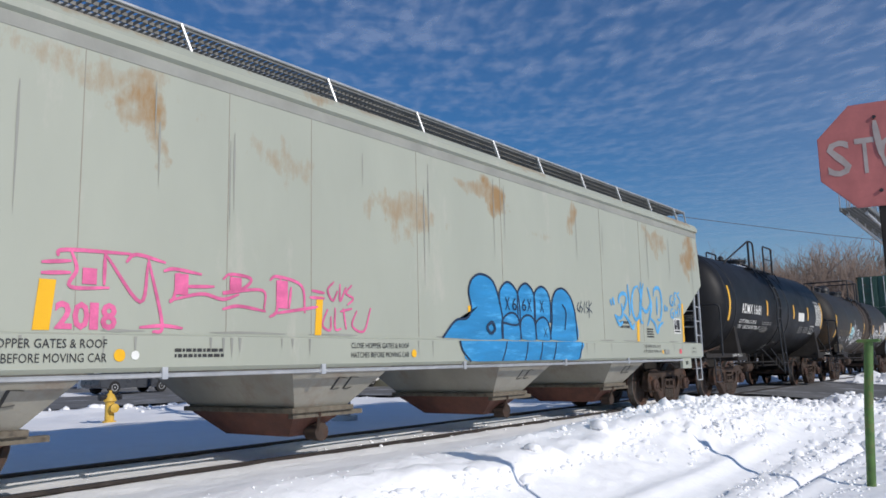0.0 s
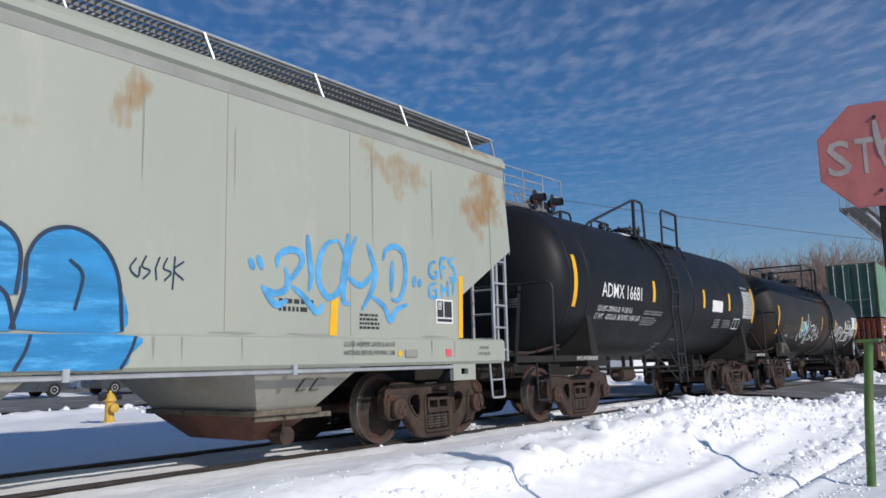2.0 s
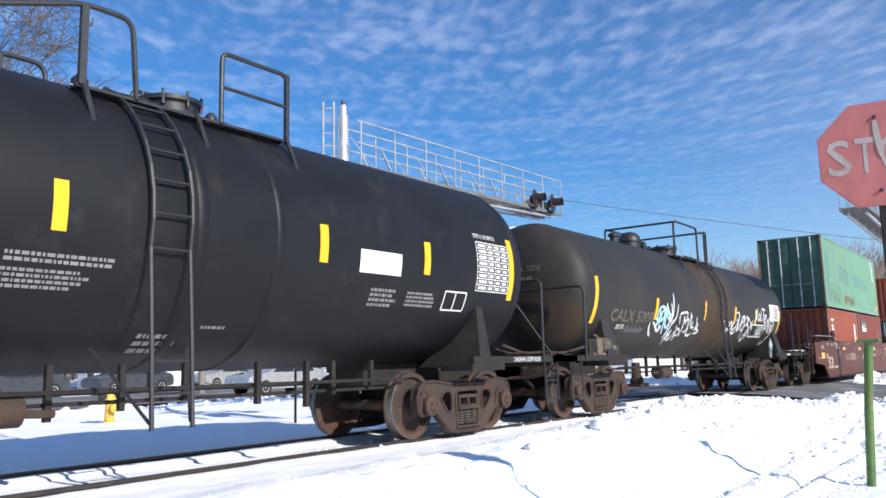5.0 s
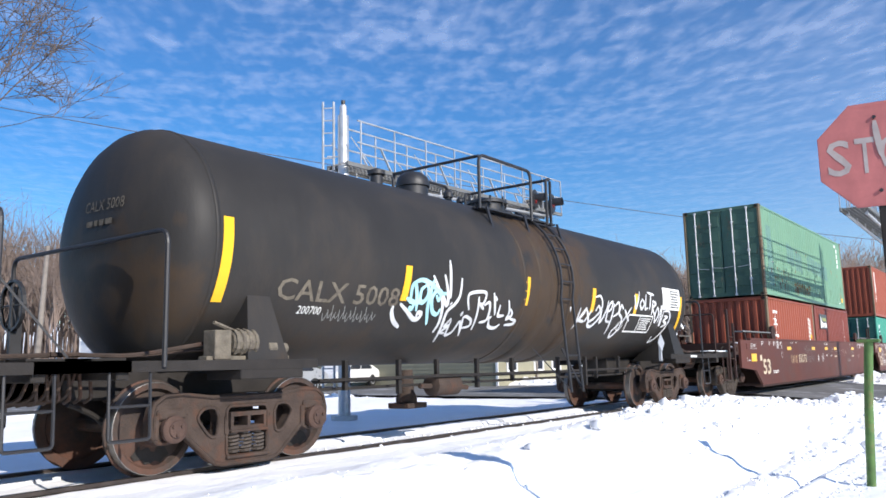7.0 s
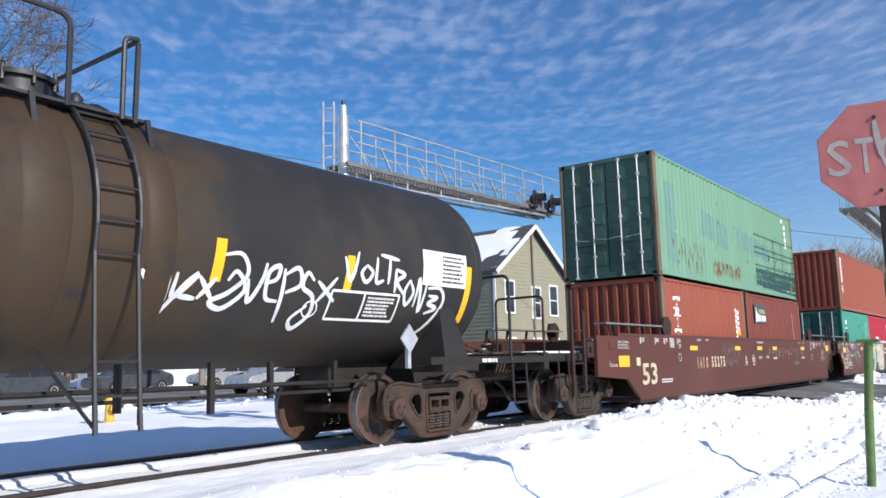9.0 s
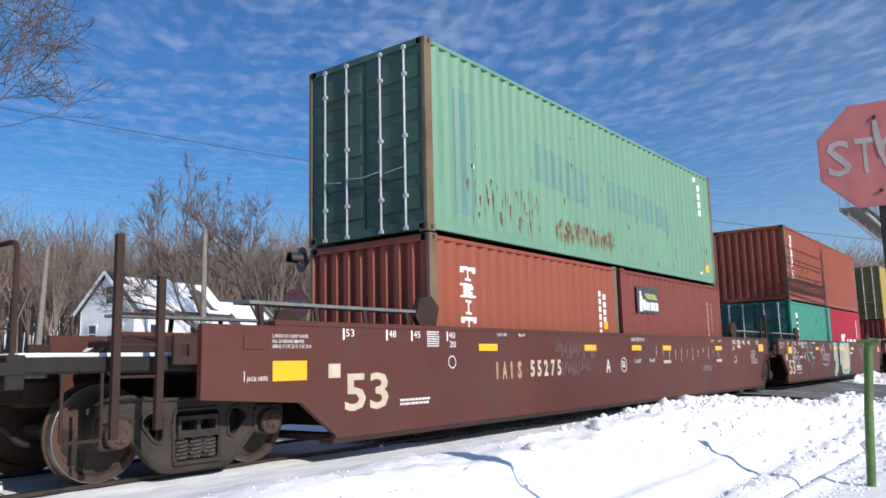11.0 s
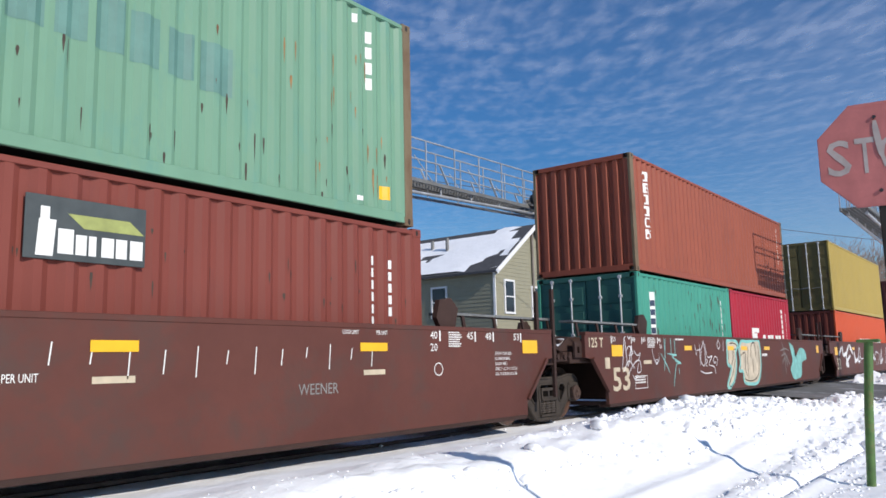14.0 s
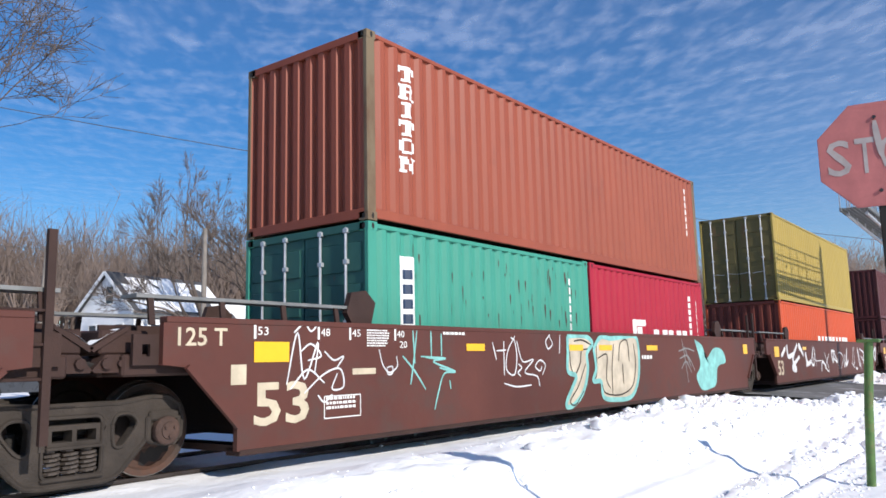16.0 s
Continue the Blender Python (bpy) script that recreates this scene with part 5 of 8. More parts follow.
def grimy_tank_car():
    X = 7.2
    stained(M["tank_grimy"], [(-0.25, 2.6, 0.55, 2.4, 1.1), (0.35, 2.4, 0.6, 2.6, 1.5), (1.1, 2.5, 0.6, 2.6, 1.5), (1.75, 2.2, 0.35, 2.0, 0.8), (-6.9, 1.9, 0.5, 0.8, 0.9), (-4.4, 1.2, 1.4, 0.35, 0.7), (3.4, 1.15, 1.8, 0.3, 0.7), (-1.6, 1.2, 1.6, 0.3, 0.8)], (0.052, 0.035, 0.022), 7.0, 0.55)
    R0, cz = 1.355, 2.39
    car, T = tank_car(X, 7.12, R0, cz, M["tank_grimy"], M["black_rail"], "weathered dark grey tank car with white graffiti and yellow reflective stripes", truck_x=5.87, rails=(-1.08, 1.32), ladder_x=0.55,
                      bands=((0.15, 0.02, 0.22), (1.25, 0.02, 0.16), (-0.5, 0.008, 0.05)))
    for x, a, b in ((0.80, 1.72, 2.60), (3.71, 1.87, 2.33), (6.74, 1.94, 2.40), (9.10, 1.92, 2.36), (11.0, 1.92, 2.36), (13.45, 1.62, 2.42)):
        stripe(car, T, x - X, a, b, lean=0.03)
    bm = BM()
    lettering(bm, T, "CALX 5008", 1.56 - X, 1.79, 0.235, 2.06, 0.01)
    part("lettering", bm, M["dusty_iron"], car, "faded grey stencilled lettering")
    bm = BM()
    lettering(bm, T, "200700", 1.94 - X, 1.645, 0.09, 0.37)
    rng = random.Random(8)
    small_print(bm, flat_on(-1.468), 13.6 - X, 1.04, 0.4, 1, 0.05, rng)
    for a, b, c, d in ((10.78, 12.0, 1.60, 1.60), (10.78, 12.0, 1.93, 1.93), (10.78, 10.78, 1.60, 1.93), (12.0, 12.0, 1.60, 1.93), (11.35, 11.35, 1.60, 1.93)):
        stroke(bm, T, [(a - X, c), (b - X, d)], 0.03)
    small_print(bm, T, 11.42 - X, 1.86, 0.5, 6, 0.025, rng)
    stroke(bm, T, [(10.5 - X + 0.11 * math.cos(a * 0.7), 1.70 + 0.09 * math.sin(a * 0.7)) for a in range(10)], 0.018)
    part("small_lettering", bm, M["white_paint"], car)
    bm = BM()
    patch(bm, T, 12.42 - X, 13.42 - X, 2.10, 2.58, 6)
    pl = part("sticker", bm, M["white_paint"], car, "white inspection sheet with black rows")
    bm = BM()
    T2 = on_tank(0, cz, R0 + 0.004)
    for r in range(7):
        small_print(bm, T2, 12.85 - X, 2.50 - r * 0.058, 0.5, 1, 0.03, rng)
    part("print", bm, M["black_paint"], pl)
    # placard
    bm = BM()
    blobp = [(12.03, 1.55), (12.2, 1.36), (12.03, 1.17), (11.86, 1.36)]
    V = [bm.verts.new((a - X, -1.42, b)) for a, b in blobp]
    W = [bm.verts.new((a - X, -1.40, b)) for a, b in blobp]
    bm.faces.new(V)
    bm.faces.new(W[::-1])
    for i in range(4):
        bm.faces.new((V[i], W[i], W[(i + 1) % 4], V[(i + 1) % 4]))
    box(bm, 12.0 - X, 12.06 - X, -1.41, -1.36, 0.98, 1.36)
    part("placard", bm, M["galv"], car, "metal diamond placard holder")
    # graffiti in white and pale blue
    def tag(label, paint, width, lift, *strokes):
        b4 = BM()
        for pts in strokes:
            stroke(b4, on_tank(0, cz, R0 + lift) if lift else T, [(a - X, b) for a, b in pts], width, taper=0.45)
        part("graffiti", b4, M[paint], car, label)

    tag("white spray-painted tag with long flares", "white_spray", 0.06, 0,
        [(3.55, 1.8), (3.56, 1.72), (3.67, 1.61), (3.84, 1.53)], [(3.67, 1.83), (3.86, 1.74), (4.04, 1.65), (4.15, 1.65), (4.17, 1.72), (4.09, 1.73), (4.1, 1.65)], [(4.26, 2.24), (4.43, 2.04), (4.56, 1.89), (4.65, 1.62), (4.64, 1.48)], [(4.52, 2.27), (4.67, 1.95), (4.67, 1.85), (4.53, 1.99)],
        [(4.64, 2.48), (4.67, 2.17), (4.72, 1.95)], [(4.76, 1.89), (4.78, 1.87)], [(4.93, 2.25), (4.93, 2.0), (4.86, 1.88), (4.73, 1.76), (4.76, 1.57), (4.82, 1.35)])
    tag("short white spray-painted word", "white_spray", 0.045, 0,
        [(4.9, 1.68), (4.82, 1.57), (4.92, 1.58), (4.81, 1.49), (4.92, 1.47)], [(4.91, 1.66), (4.96, 1.46), (5.08, 1.49), (5.13, 1.64), (5.28, 1.47)], [(5.3, 1.44), (5.18, 1.7), (5.37, 1.68), (5.42, 1.59), (5.25, 1.55)], [(5.09, 1.72), (5.12, 1.78)])
    tag("white spray-painted tag", "white_spray", 0.05, 0,
        [(5.24, 1.81), (5.15, 1.95), (5.17, 2.04), (5.38, 2.08), (5.58, 2.07), (5.56, 1.92), (5.43, 1.91)], [(5.41, 2.01), (5.48, 1.77), (5.53, 1.53)], [(5.46, 1.92), (5.61, 1.83)], [(5.59, 1.89), (5.73, 1.93), (5.79, 1.69), (5.62, 1.64)],
        [(5.77, 1.69), (5.9, 1.73)], [(5.79, 2.09), (5.88, 1.91), (5.96, 1.76)], [(5.83, 2.03), (5.92, 1.98)], [(6.03, 1.92), (6.05, 1.76), (6.22, 1.76)],
        [(6.24, 2.0), (6.34, 1.81), (6.32, 1.71), (6.44, 1.78), (6.35, 1.87)], [(5.85, 1.69), (5.93, 1.59), (6.11, 1.57), (6.21, 1.63)], [(6.34, 1.62), (6.56, 1.64), (6.6, 1.69), (6.42, 1.72)])
    tag("white spray-painted tag", "white_spray", 0.055, 0,
        [(8.27, 1.98), (8.36, 1.86)], [(8.53, 2.3), (8.51, 2.02)], [(8.42, 1.97), (8.44, 1.72), (8.56, 1.95), (8.58, 1.7)], [(8.66, 1.98), (8.66, 1.74), (8.9, 1.98), (8.74, 1.84), (8.46, 1.42)],
        [(8.7, 1.76), (8.92, 1.74)], [(8.92, 1.96), (9.12, 1.74)], [(9.12, 1.96), (8.94, 1.74)], [(9.18, 2.2), (9.4, 2.22), (9.5, 2.02), (9.3, 1.82), (9.1, 1.72), (9.28, 1.66), (9.5, 1.86), (9.36, 2.04), (9.26, 1.94)])
    tag("white spray-painted tag", "white_spray", 0.055, 0,
        [(9.52, 1.98), (9.58, 1.74), (9.7, 1.96), (9.74, 2.16)], [(9.74, 1.94), (9.9, 2.0), (9.92, 2.14), (9.78, 2.06), (9.8, 1.8), (9.98, 1.76)], [(10.0, 2.12), (10.04, 1.54)], [(10.02, 2.06), (10.2, 2.14), (10.26, 1.96), (10.06, 1.86)],
        [(10.46, 2.02), (10.34, 2.1), (10.3, 1.94), (10.48, 1.84), (10.52, 1.64), (10.36, 1.48), (10.26, 1.58), (10.44, 1.74)], [(10.52, 2.02), (10.84, 1.8)], [(10.82, 2.08), (10.56, 1.78)], [(10.92, 2.34), (11.04, 2.06), (11.16, 2.42)])
    tag("white spray-painted tag", "white_spray", 0.055, 0,
        [(11.3, 2.26), (11.22, 2.16), (11.32, 2.06), (11.42, 2.18), (11.3, 2.27)], [(11.5, 2.38), (11.5, 2.08), (11.64, 2.1)], [(11.56, 2.42), (11.92, 2.38)], [(11.74, 2.4), (11.73, 2.06)],
        [(11.86, 2.26), (11.88, 1.96)], [(11.86, 2.26), (12.04, 2.2), (11.9, 2.1), (12.08, 1.94)], [(12.16, 2.14), (12.08, 1.98), (12.16, 1.82), (12.26, 1.98), (12.16, 2.14)], [(12.32, 1.8), (12.36, 2.18), (12.46, 1.74), (12.52, 2.12)])
    tag("white spray-painted tag", "white_spray", 0.055, 0,
        [(12.56, 2.06), (12.84, 2.06), (12.94, 1.86), (12.7, 1.52), (12.46, 1.4), (12.4, 1.52)], [(12.6, 1.96), (12.8, 1.94), (12.62, 1.86), (12.82, 1.8), (12.6, 1.72)])
    tag("pale blue spray-painted tag", "cyan_spray", 0.065, 0.003,
        [(3.86, 1.84), (3.83, 2.04), (3.89, 2.1), (3.96, 1.95), (4.04, 1.75)], [(3.76, 1.91), (3.94, 1.86), (4.11, 1.87)], [(3.86, 1.8), (3.92, 1.77), (3.95, 1.84)], [(4.12, 2.09), (4.04, 2.03), (4.05, 1.9), (4.13, 1.87), (4.2, 1.97), (4.17, 2.08), (4.1, 2.1)],
        [(4.38, 1.98), (4.46, 1.91), (4.48, 2.02), (4.36, 2.03), (4.3, 1.92), (4.38, 1.77), (4.51, 1.72), (4.55, 1.8)], [(3.87, 2.12), (4.04, 2.16), (4.26, 2.11), (4.46, 2.01), (4.62, 2.01)], [(4.39, 1.58), (4.26, 1.81), (4.25, 2.05), (4.29, 2.19)])
    bm = BM()
    for k in range(14):
        a = 2.35 + k * 0.065
        stroke(bm, T, [(a - X, 1.66 + 0.05 * (k % 3)), (a + 0.05 - X, 1.58 + 0.03 * (k % 2)), (a + 0.08 - X, 1.68)], 0.012)
    part("graffiti", bm, M["grey_paint"], car, "thin grey pen scrawl")
    bm = BM()
    def head(u, v):
        r = math.hypot(u, v - cz)
        return (-7.12 + R0 * 0.46 * (1 - max(0.0, 1 - (r / R0) ** 2.44) ** 0.45) - 0.014, u, v)
    lettering(bm, lambda u, v: head(-u, v), "CALX 5008", -0.15, 2.72, 0.12, 0.70)
    small_print(bm, lambda u, v: head(-u, v), -0.1, 2.56, 0.5, 1, 0.06, random.Random(1))
    part("head_lettering", bm, M["dusty_iron"], car)
    bm = BM()
    top = cz + R0
    lathe(bm, [(top - 0.06, 0.25), (top + 0.14, 0.25), (top + 0.15, 0.28), (top + 0.20, 0.28), (top + 0.30, 0.25), (top + 0.38, 0.16), (top + 0.41, 0.04)], "z", 20, (-1.72, 0, 0))
    part("valve_dome", bm, M["black_rail"], car, "black domed valve housing", smooth=40)
    bm = BM()
    lathe(bm, [(top - 0.05, 0.10), (top + 0.18, 0.10), (top + 0.20, 0.14), (top + 0.26, 0.14), (top + 0.30, 0.05)], "z", 12, (-2.6, 0, 0))
    part("valve", bm, M["black_rail"], car, smooth=40)
    # equipment box on the end frame
    bm = BM()
    box(bm, -6.55, -6.35, -1.40, -1.2, 1.12, 1.42, 0.01)
    lathe(bm, [(-6.3, 0.10), (-6.28, 0.13), (-6.0, 0.13), (-5.98, 0.10)], "x", 12, (0, -1.28, 1.30))
    tube(bm, [(-6.5, -1.3, 1.5), (-5.6, -1.3, 1.2)], 0.02, 5)
    for x, r in ((-5.85, 0.085), (-5.68, 0.06)):
        lathe(bm, [(x, r * 0.7), (x + 0.02, r), (x + 0.12, r), (x + 0.14, r * 0.7)], "x", 10, (0, -1.30, 1.24))
    box(bm, -6.62, -5.55, -1.36, -1.22, 1.115, 1.16, 0.005)
    for k in range(4):
        lathe(bm, [(-6.29 + 0.08 * k, 0.14), (-6.27 + 0.08 * k, 0.15), (-6.25 + 0.08 * k, 0.14)], "x", 12, (0, -1.28, 1.30), cap=False)
    part("brake_valve", bm, M["dusty_iron"], car, "dusty cast brake valve")
    return place(car, X)


black_tank_car()
grimy_tank_car()


# -- well cars --
TRUCK_X = (17.45, 37.0, 56.55, 76.1, 95.65)


def well_car(k):
    """A well of the articulated set, between its trucks."""
    a, b = TRUCK_X[k], TRUCK_X[k + 1]
    X = (a + b) / 2
    h = (b - a) / 2
    car = thing("well_car", ("red-brown container well car with cream numbers and yellow stripes", "red-brown container well car covered in pale graffiti", "red-brown container well car with faded white graffiti", "red-brown container well car with faded white graffiti")[k], "well car", "cars of the train")
    l0 = -h + (-0.30 if k == 0 else 0.57)
    for s in (-1, 1):
        bm = BM()
        left = [(l0, 0.74), (-h + 0.98, 0.65), (-h + 1.49, 0.27), (-h + 1.49, 0.22)] if k == 0 else [(l0, 1.08), (-h + 0.85, 1.05), (-h + 1.42, 0.50), (-h + 1.42, 0.22)]
        poly = [(l0, 1.47)] + left + [ (h - 1.42, 0.22), (h - 1.42, 0.50), (h - 0.85, 1.05), (h - 0.60, 1.08), (h - 0.60, 1.47)]
        prism(bm, poly, min(s * 1.525, s * 1.46), max(s * 1.525, s * 1.46))
        part("side", bm, M["well"], car)
        bm = BM()
        box(bm, -h + 0.6, h - 0.6, min(s * 1.535, s * 1.40), max(s * 1.535, s * 1.40), 1.47, 1.53, 0.008)
        part("top_chord", bm, M["well"], car)
        bm = BM()
        box(bm, -h + 1.45, h - 1.45, min(s * 1.535, s * 1.30), max(s * 1.535, s * 1.30), 0.17, 0.23, 0.008)
        part("bottom_chord", bm, M["well_dark"], car)
        # slanting stiffener over the truck and the plate ribs
        for d in (1,) if k == 0 else (-1, 1):
            bm = BM()
            beam(bm, (d * (h - 0.82), s * 1.54, 1.06), (d * (h - 1.42), s * 1.54, 0.46), 0.05, 0.05)
            part("stiffener", bm, M["well"], car)
    for i in range(9):
        bm = BM()
        x = -h + 1.6 + i * (2 * h - 3.2) / 8
        box(bm, x - 0.12, x + 0.12, -1.46, 1.46, 0.20, 0.27)
        part("floor_beam", bm, M["well_dark"], car)
    if k == 0:
        # end plate with its small hatch
        bm = BM()
        box(bm, l0, -h + 0.55, -1.5265, -1.5245, 0.85, 1.46)
        plate = part("end_plate", bm, M["well"], car)
        bm = BM()
        box(bm, -h + 0.19, -h + 0.46, -1.540, -1.5265, 1.22, 1.37, 0.004)
        part("hatch", bm, M["well"], plate)
    for d in (-1, 1):
        bm = BM()
        e = d * (h - 0.25)
        i_ = d * (h - 2.2)
        box(bm, min(e, i_), max(e, i_), -1.40, 1.40, 0.98, 1.18, 0.02)
        part("end_deck", bm, M["well_dark"], car)
        bm = BM()
        box(bm, min(i_, i_ + d * 0.1), max(i_, i_ + d * 0.1), -1.45, 1.45, 0.3, 1.45)
        part("bulkhead", bm, M["well_dark"], car)
        # walkway along the end, its brackets and end plate
        for s in (-1, 1):
            bm = BM()
            box(bm, min(d * (h - 0.35), d * (h - 3.35)), max(d * (h - 0.35), d * (h - 3.35)), min(s * 1.15, s * 1.42), max(s * 1.15, s * 1.42), 1.70, 1.735)
            part("walkway", bm, M["galv_dark"], car, "grey grating walkway with frost")
            for q in (0.5, 1.3, 2.1, 2.9):
                bm = BM()
                beam(bm, (d * (h - q), s * 1.40, 1.70), (d * (h - q), s * 1.44, 1.45), 0.06, 0.03)
                part("walkway_bracket", bm, M["well_dark"], car)
            bm = BM()
            cx = d * (h - 3.30)
            prism(bm, [(cx + r * math.cos(radians(w)), 1.70 + r * math.sin(radians(w))) for r, w in ((0.27, 20), (0.25, 70), (0.26, 130), (0.25, 190), (0.26, 240), (0.26, 310))], min(s * 1.44, s * 1.36), max(s * 1.44, s * 1.36))
            part("guide_plate", bm, M["well_dark"], car)
            # posts and rungs at the corner
            if d > 0:
                stand = ((h - 0.98, 0.95, 2.15), (h - 0.47, 0.45, 2.22))
            elif k == 0:
                stand = ((-h - 1.15, 0.45, 2.25), (-h - 0.72, 0.5, 1.9))
            else:
                stand = ()
            for px_, za, zb in stand:
                bm = BM()
                beam(bm, (px_, s * 1.48, za), (px_, s * 1.48, zb), 0.07, 0.05)
                part("corner_post", bm, M["well_dark"], car)
            if stand:
                for z in (0.98, 1.26, 1.54):
                    bm = BM()
                    tube(bm, [(stand[0][0], s * 1.48, z), (stand[1][0], s * 1.48, z)], 0.014, 6)
                    part("rung", bm, M["well_dark"], car)
            # draft casting, lug plate and hoses over the truck
            bm = BM()
            a0, a1 = d * (h - 0.08), d * (h - 0.56)
            box(bm, min(a0, a1), max(a0, a1), min(s * 0.75, s * 1.30), max(s * 0.75, s * 1.30), 1.18, 1.40, 0.02)
            prism(bm, [(d * (h + 0.02), 1.02), (d * (h - 0.5), 1.02), (d * (h - 0.5), 1.18), (d * (h - 0.12), 1.18)], s * 1.18, s * 1.34)
            for q, r in ((0.12, 0.05), (0.26, 0.035), (0.42, 0.05)):
                tube(bm, [(d * (h - q), s * 1.34, 1.10), (d * (h - q), s * 1.38, 1.10)], r, 8)
            part("draft_casting", bm, M["well_dark"], car)
            bm = BM()
            w0, w1 = d * (h - 0.20), d * (h - 1.3)
            box(bm, min(w0, w1), max(w0, w1), min(s * 1.02, s * 1.06), max(s * 1.02, s * 1.06), 0.98, 1.46, 0.005)
            part("web_plate", bm, M["well_dark"], car)
            bm = BM()
            prism(bm, [(d * (h - 0.02), 1.20), (d * (h - 0.34), 1.40), (d * (h - 0.34), 1.44), (d * (h + 0.02), 1.24)], s * 1.12, s * 1.32)
            part("slanted_lid", bm, M["well_dark"], car)
            bm = BM()
            blob(bm, lambda u, v: (d * (h - u), s * (1.22 + v), 1.243 + 0.556 * (u + 0.02) + 0.02 * max(0, 1 - ((u - 0.14) / 0.16) ** 2)), [(0.02, -0.06), (0.02, 0.07), (0.15, 0.09), (0.28, 0.05), (0.27, -0.07), (0.14, -0.09)])
            part("snow_patch", bm, M["snow"], car)
            bm = BM()
            b0 = l0 if d < 0 else h - 0.60
            cut_plate(bm, [(b0, 1.08), (b0 - d * -0.0 + d * 0.26, 1.08), (b0 + d * 0.26, 1.36), (b0, 1.36)], [[(b0 + d * 0.09, 1.16), (b0 + d * 0.17, 1.16), (b0 + d * 0.17, 1.27), (b0 + d * 0.09, 1.27)]], s * 1.42, s * 1.46)
            part("lug_plate", bm, M["well_dark"], car)
            bm = BM()
            tube(bm, rounded([(d * (h - 0.7), s * 1.2, 1.30), (d * (h - 0.3), s * 1.3, 1.02), (d * (h + 0.02), s * 1.25, 1.10)], 0.15), 0.025, 6)
            tube(bm, rounded([(d * (h - 0.9), s * 1.0, 1.42), (d * (h - 0.4), s * 1.05, 1.46), (d * (h + 0.02), s * 0.9, 1.25)], 0.15), 0.02, 6)
            part("hose", bm, M["underframe"], car)
    if k == 0:
        bm = BM()
        box(bm, -h - 1.95, -h - 0.2, -1.35, 1.35, 1.02, 1.16, 0.02)
        box(bm, -h - 2.05, -h - 1.9, -1.45, 1.45, 0.9, 1.18, 0.01)
        part("end_platform", bm, M["underframe"], car)
        bm = BM()
        box(bm, -h - 1.85, -h - 0.3, -1.2, 1.2, 1.16, 1.20, 0.01)
        part("snow_patch", bm, M["snow"], car, "snow lying on the end platform")
        bm = BM()
        for s in (-1, 1):
            tube(bm, rounded([(-h - 2.0, s * 1.42, 1.1), (-h - 2.0, s * 1.42, 2.1), (-h - 2.0, s * 0.5, 2.1), (-h - 2.0, s * 0.5, 1.1)], 0.1), 0.022, 7)
            part("handrail", bm, M["well_dark"], car)
            bm = BM()
            tube(bm, rounded([(-h - 1.6, s * 1.45, 1.02), (-h - 1.6, s * 1.46, 0.45), (-h - 1.25, s * 1.46, 0.45), (-h - 1.25, s * 1.45, 1.02)], 0.04), 0.016, 6)
            part("step", bm, M["well_dark"], car)
            bm = BM()
        bm.free()
        add_coupler(car, -h - 2.05, -1)
        add_truck(car, -h, "truck_grey")
    add_truck(car, h, "truck_grey")
    S = flat_on(-1.5285)
    def U(x):
        return x - X
    rng = random.Random(20 + k)
    def ystripe(x0, x1, z0, z1):
        b2 = BM()
        patch(b2, flat_on(-1.5345), U(x0), U(x1), z0, z1, 1)
        part("reflector_stripe", b2, M["yellow"], car, "yellow reflective stripe")
    white, cream = BM(), BM()
    if k == 0:
        for x0, x1 in ((21.79, 22.27), (25.02, 25.47), (27.0, 27.45), (28.55, 29.0), (31.86, 32.34)):
            ystripe(x0, x1, 1.20, 1.30)
        ystripe(18.02, 18.50, 0.89, 1.10)
        ystripe(35.48, 35.92, 1.16, 1.36)
        ochre = BM()
        for ch, x, w in (("I", 22.23, 0.045), ("A", 22.39, 0.13), ("I", 22.62, 0.045), ("S", 22.81, 0.12)):
            lettering(ochre, S, ch, U(x), 0.80, 0.23, w, 0.045)
        part("lettering", ochre, M["ochre_paint"], car, "faded ochre stencilled letters")
        for ch, x in (("5", 23.19), ("5", 23.40), ("2", 23.61), ("7", 23.83), ("5", 24.04)):
            lettering(cream, S, ch, U(x), 0.81, 0.235, 0.125, 0.04)
        lettering(white, S, "A", U(25.85), 0.80, 0.25, 0.17)
        lettering(cream, S, "53", U(19.09), 0.53, 0.41, 0.75, 0.02)
        lettering(white, S, "LOAD LIMIT", U(22.28), 1.415, 0.045, 0.27)
        lettering(white, S, "PER UNIT", U(22.87), 1.415, 0.045, 0.2)
        lettering(white, S, "LOAD LIMIT", U(31.57), 1.40, 0.05, 0.27)
        lettering(white, S, "PER UNIT", U(32.15), 1.40, 0.05, 0.2)
        lettering(white, S, "IAIS 55275 A", U(27.0), 1.38, 0.07, 0.62)
        lettering(white, S, "LD LMT", U(27.12), 0.96, 0.07, 0.3)
        lettering(white, S, "PER UNIT", U(27.85), 0.96, 0.07, 0.28)
        for x, a, b_ in ((33.2, "40", 1), (34.02, "45", 0), (34.48, "48", 0), (35.24, "53", 0)):
            lettering(white, S, a, U(x), 1.36, 0.10, 0.15)
            patch(white, S, U(x + 0.19), U(x + 0.22), 1.33, 1.47, 1)
        lettering(white, S, "20", U(33.2), 1.20, 0.10, 0.15)
        for x, a in ((19.11, "53"), (19.86, "48"), (20.34, "45"), (21.09, "40")):
            patch(white, S, U(x - 0.05), U(x - 0.02), 1.33, 1.46, 1)
            lettering(white, S, a, U(x), 1.37, 0.085, 0.14)
        lettering(white, S, "20", U(21.11), 1.25, 0.085, 0.14)
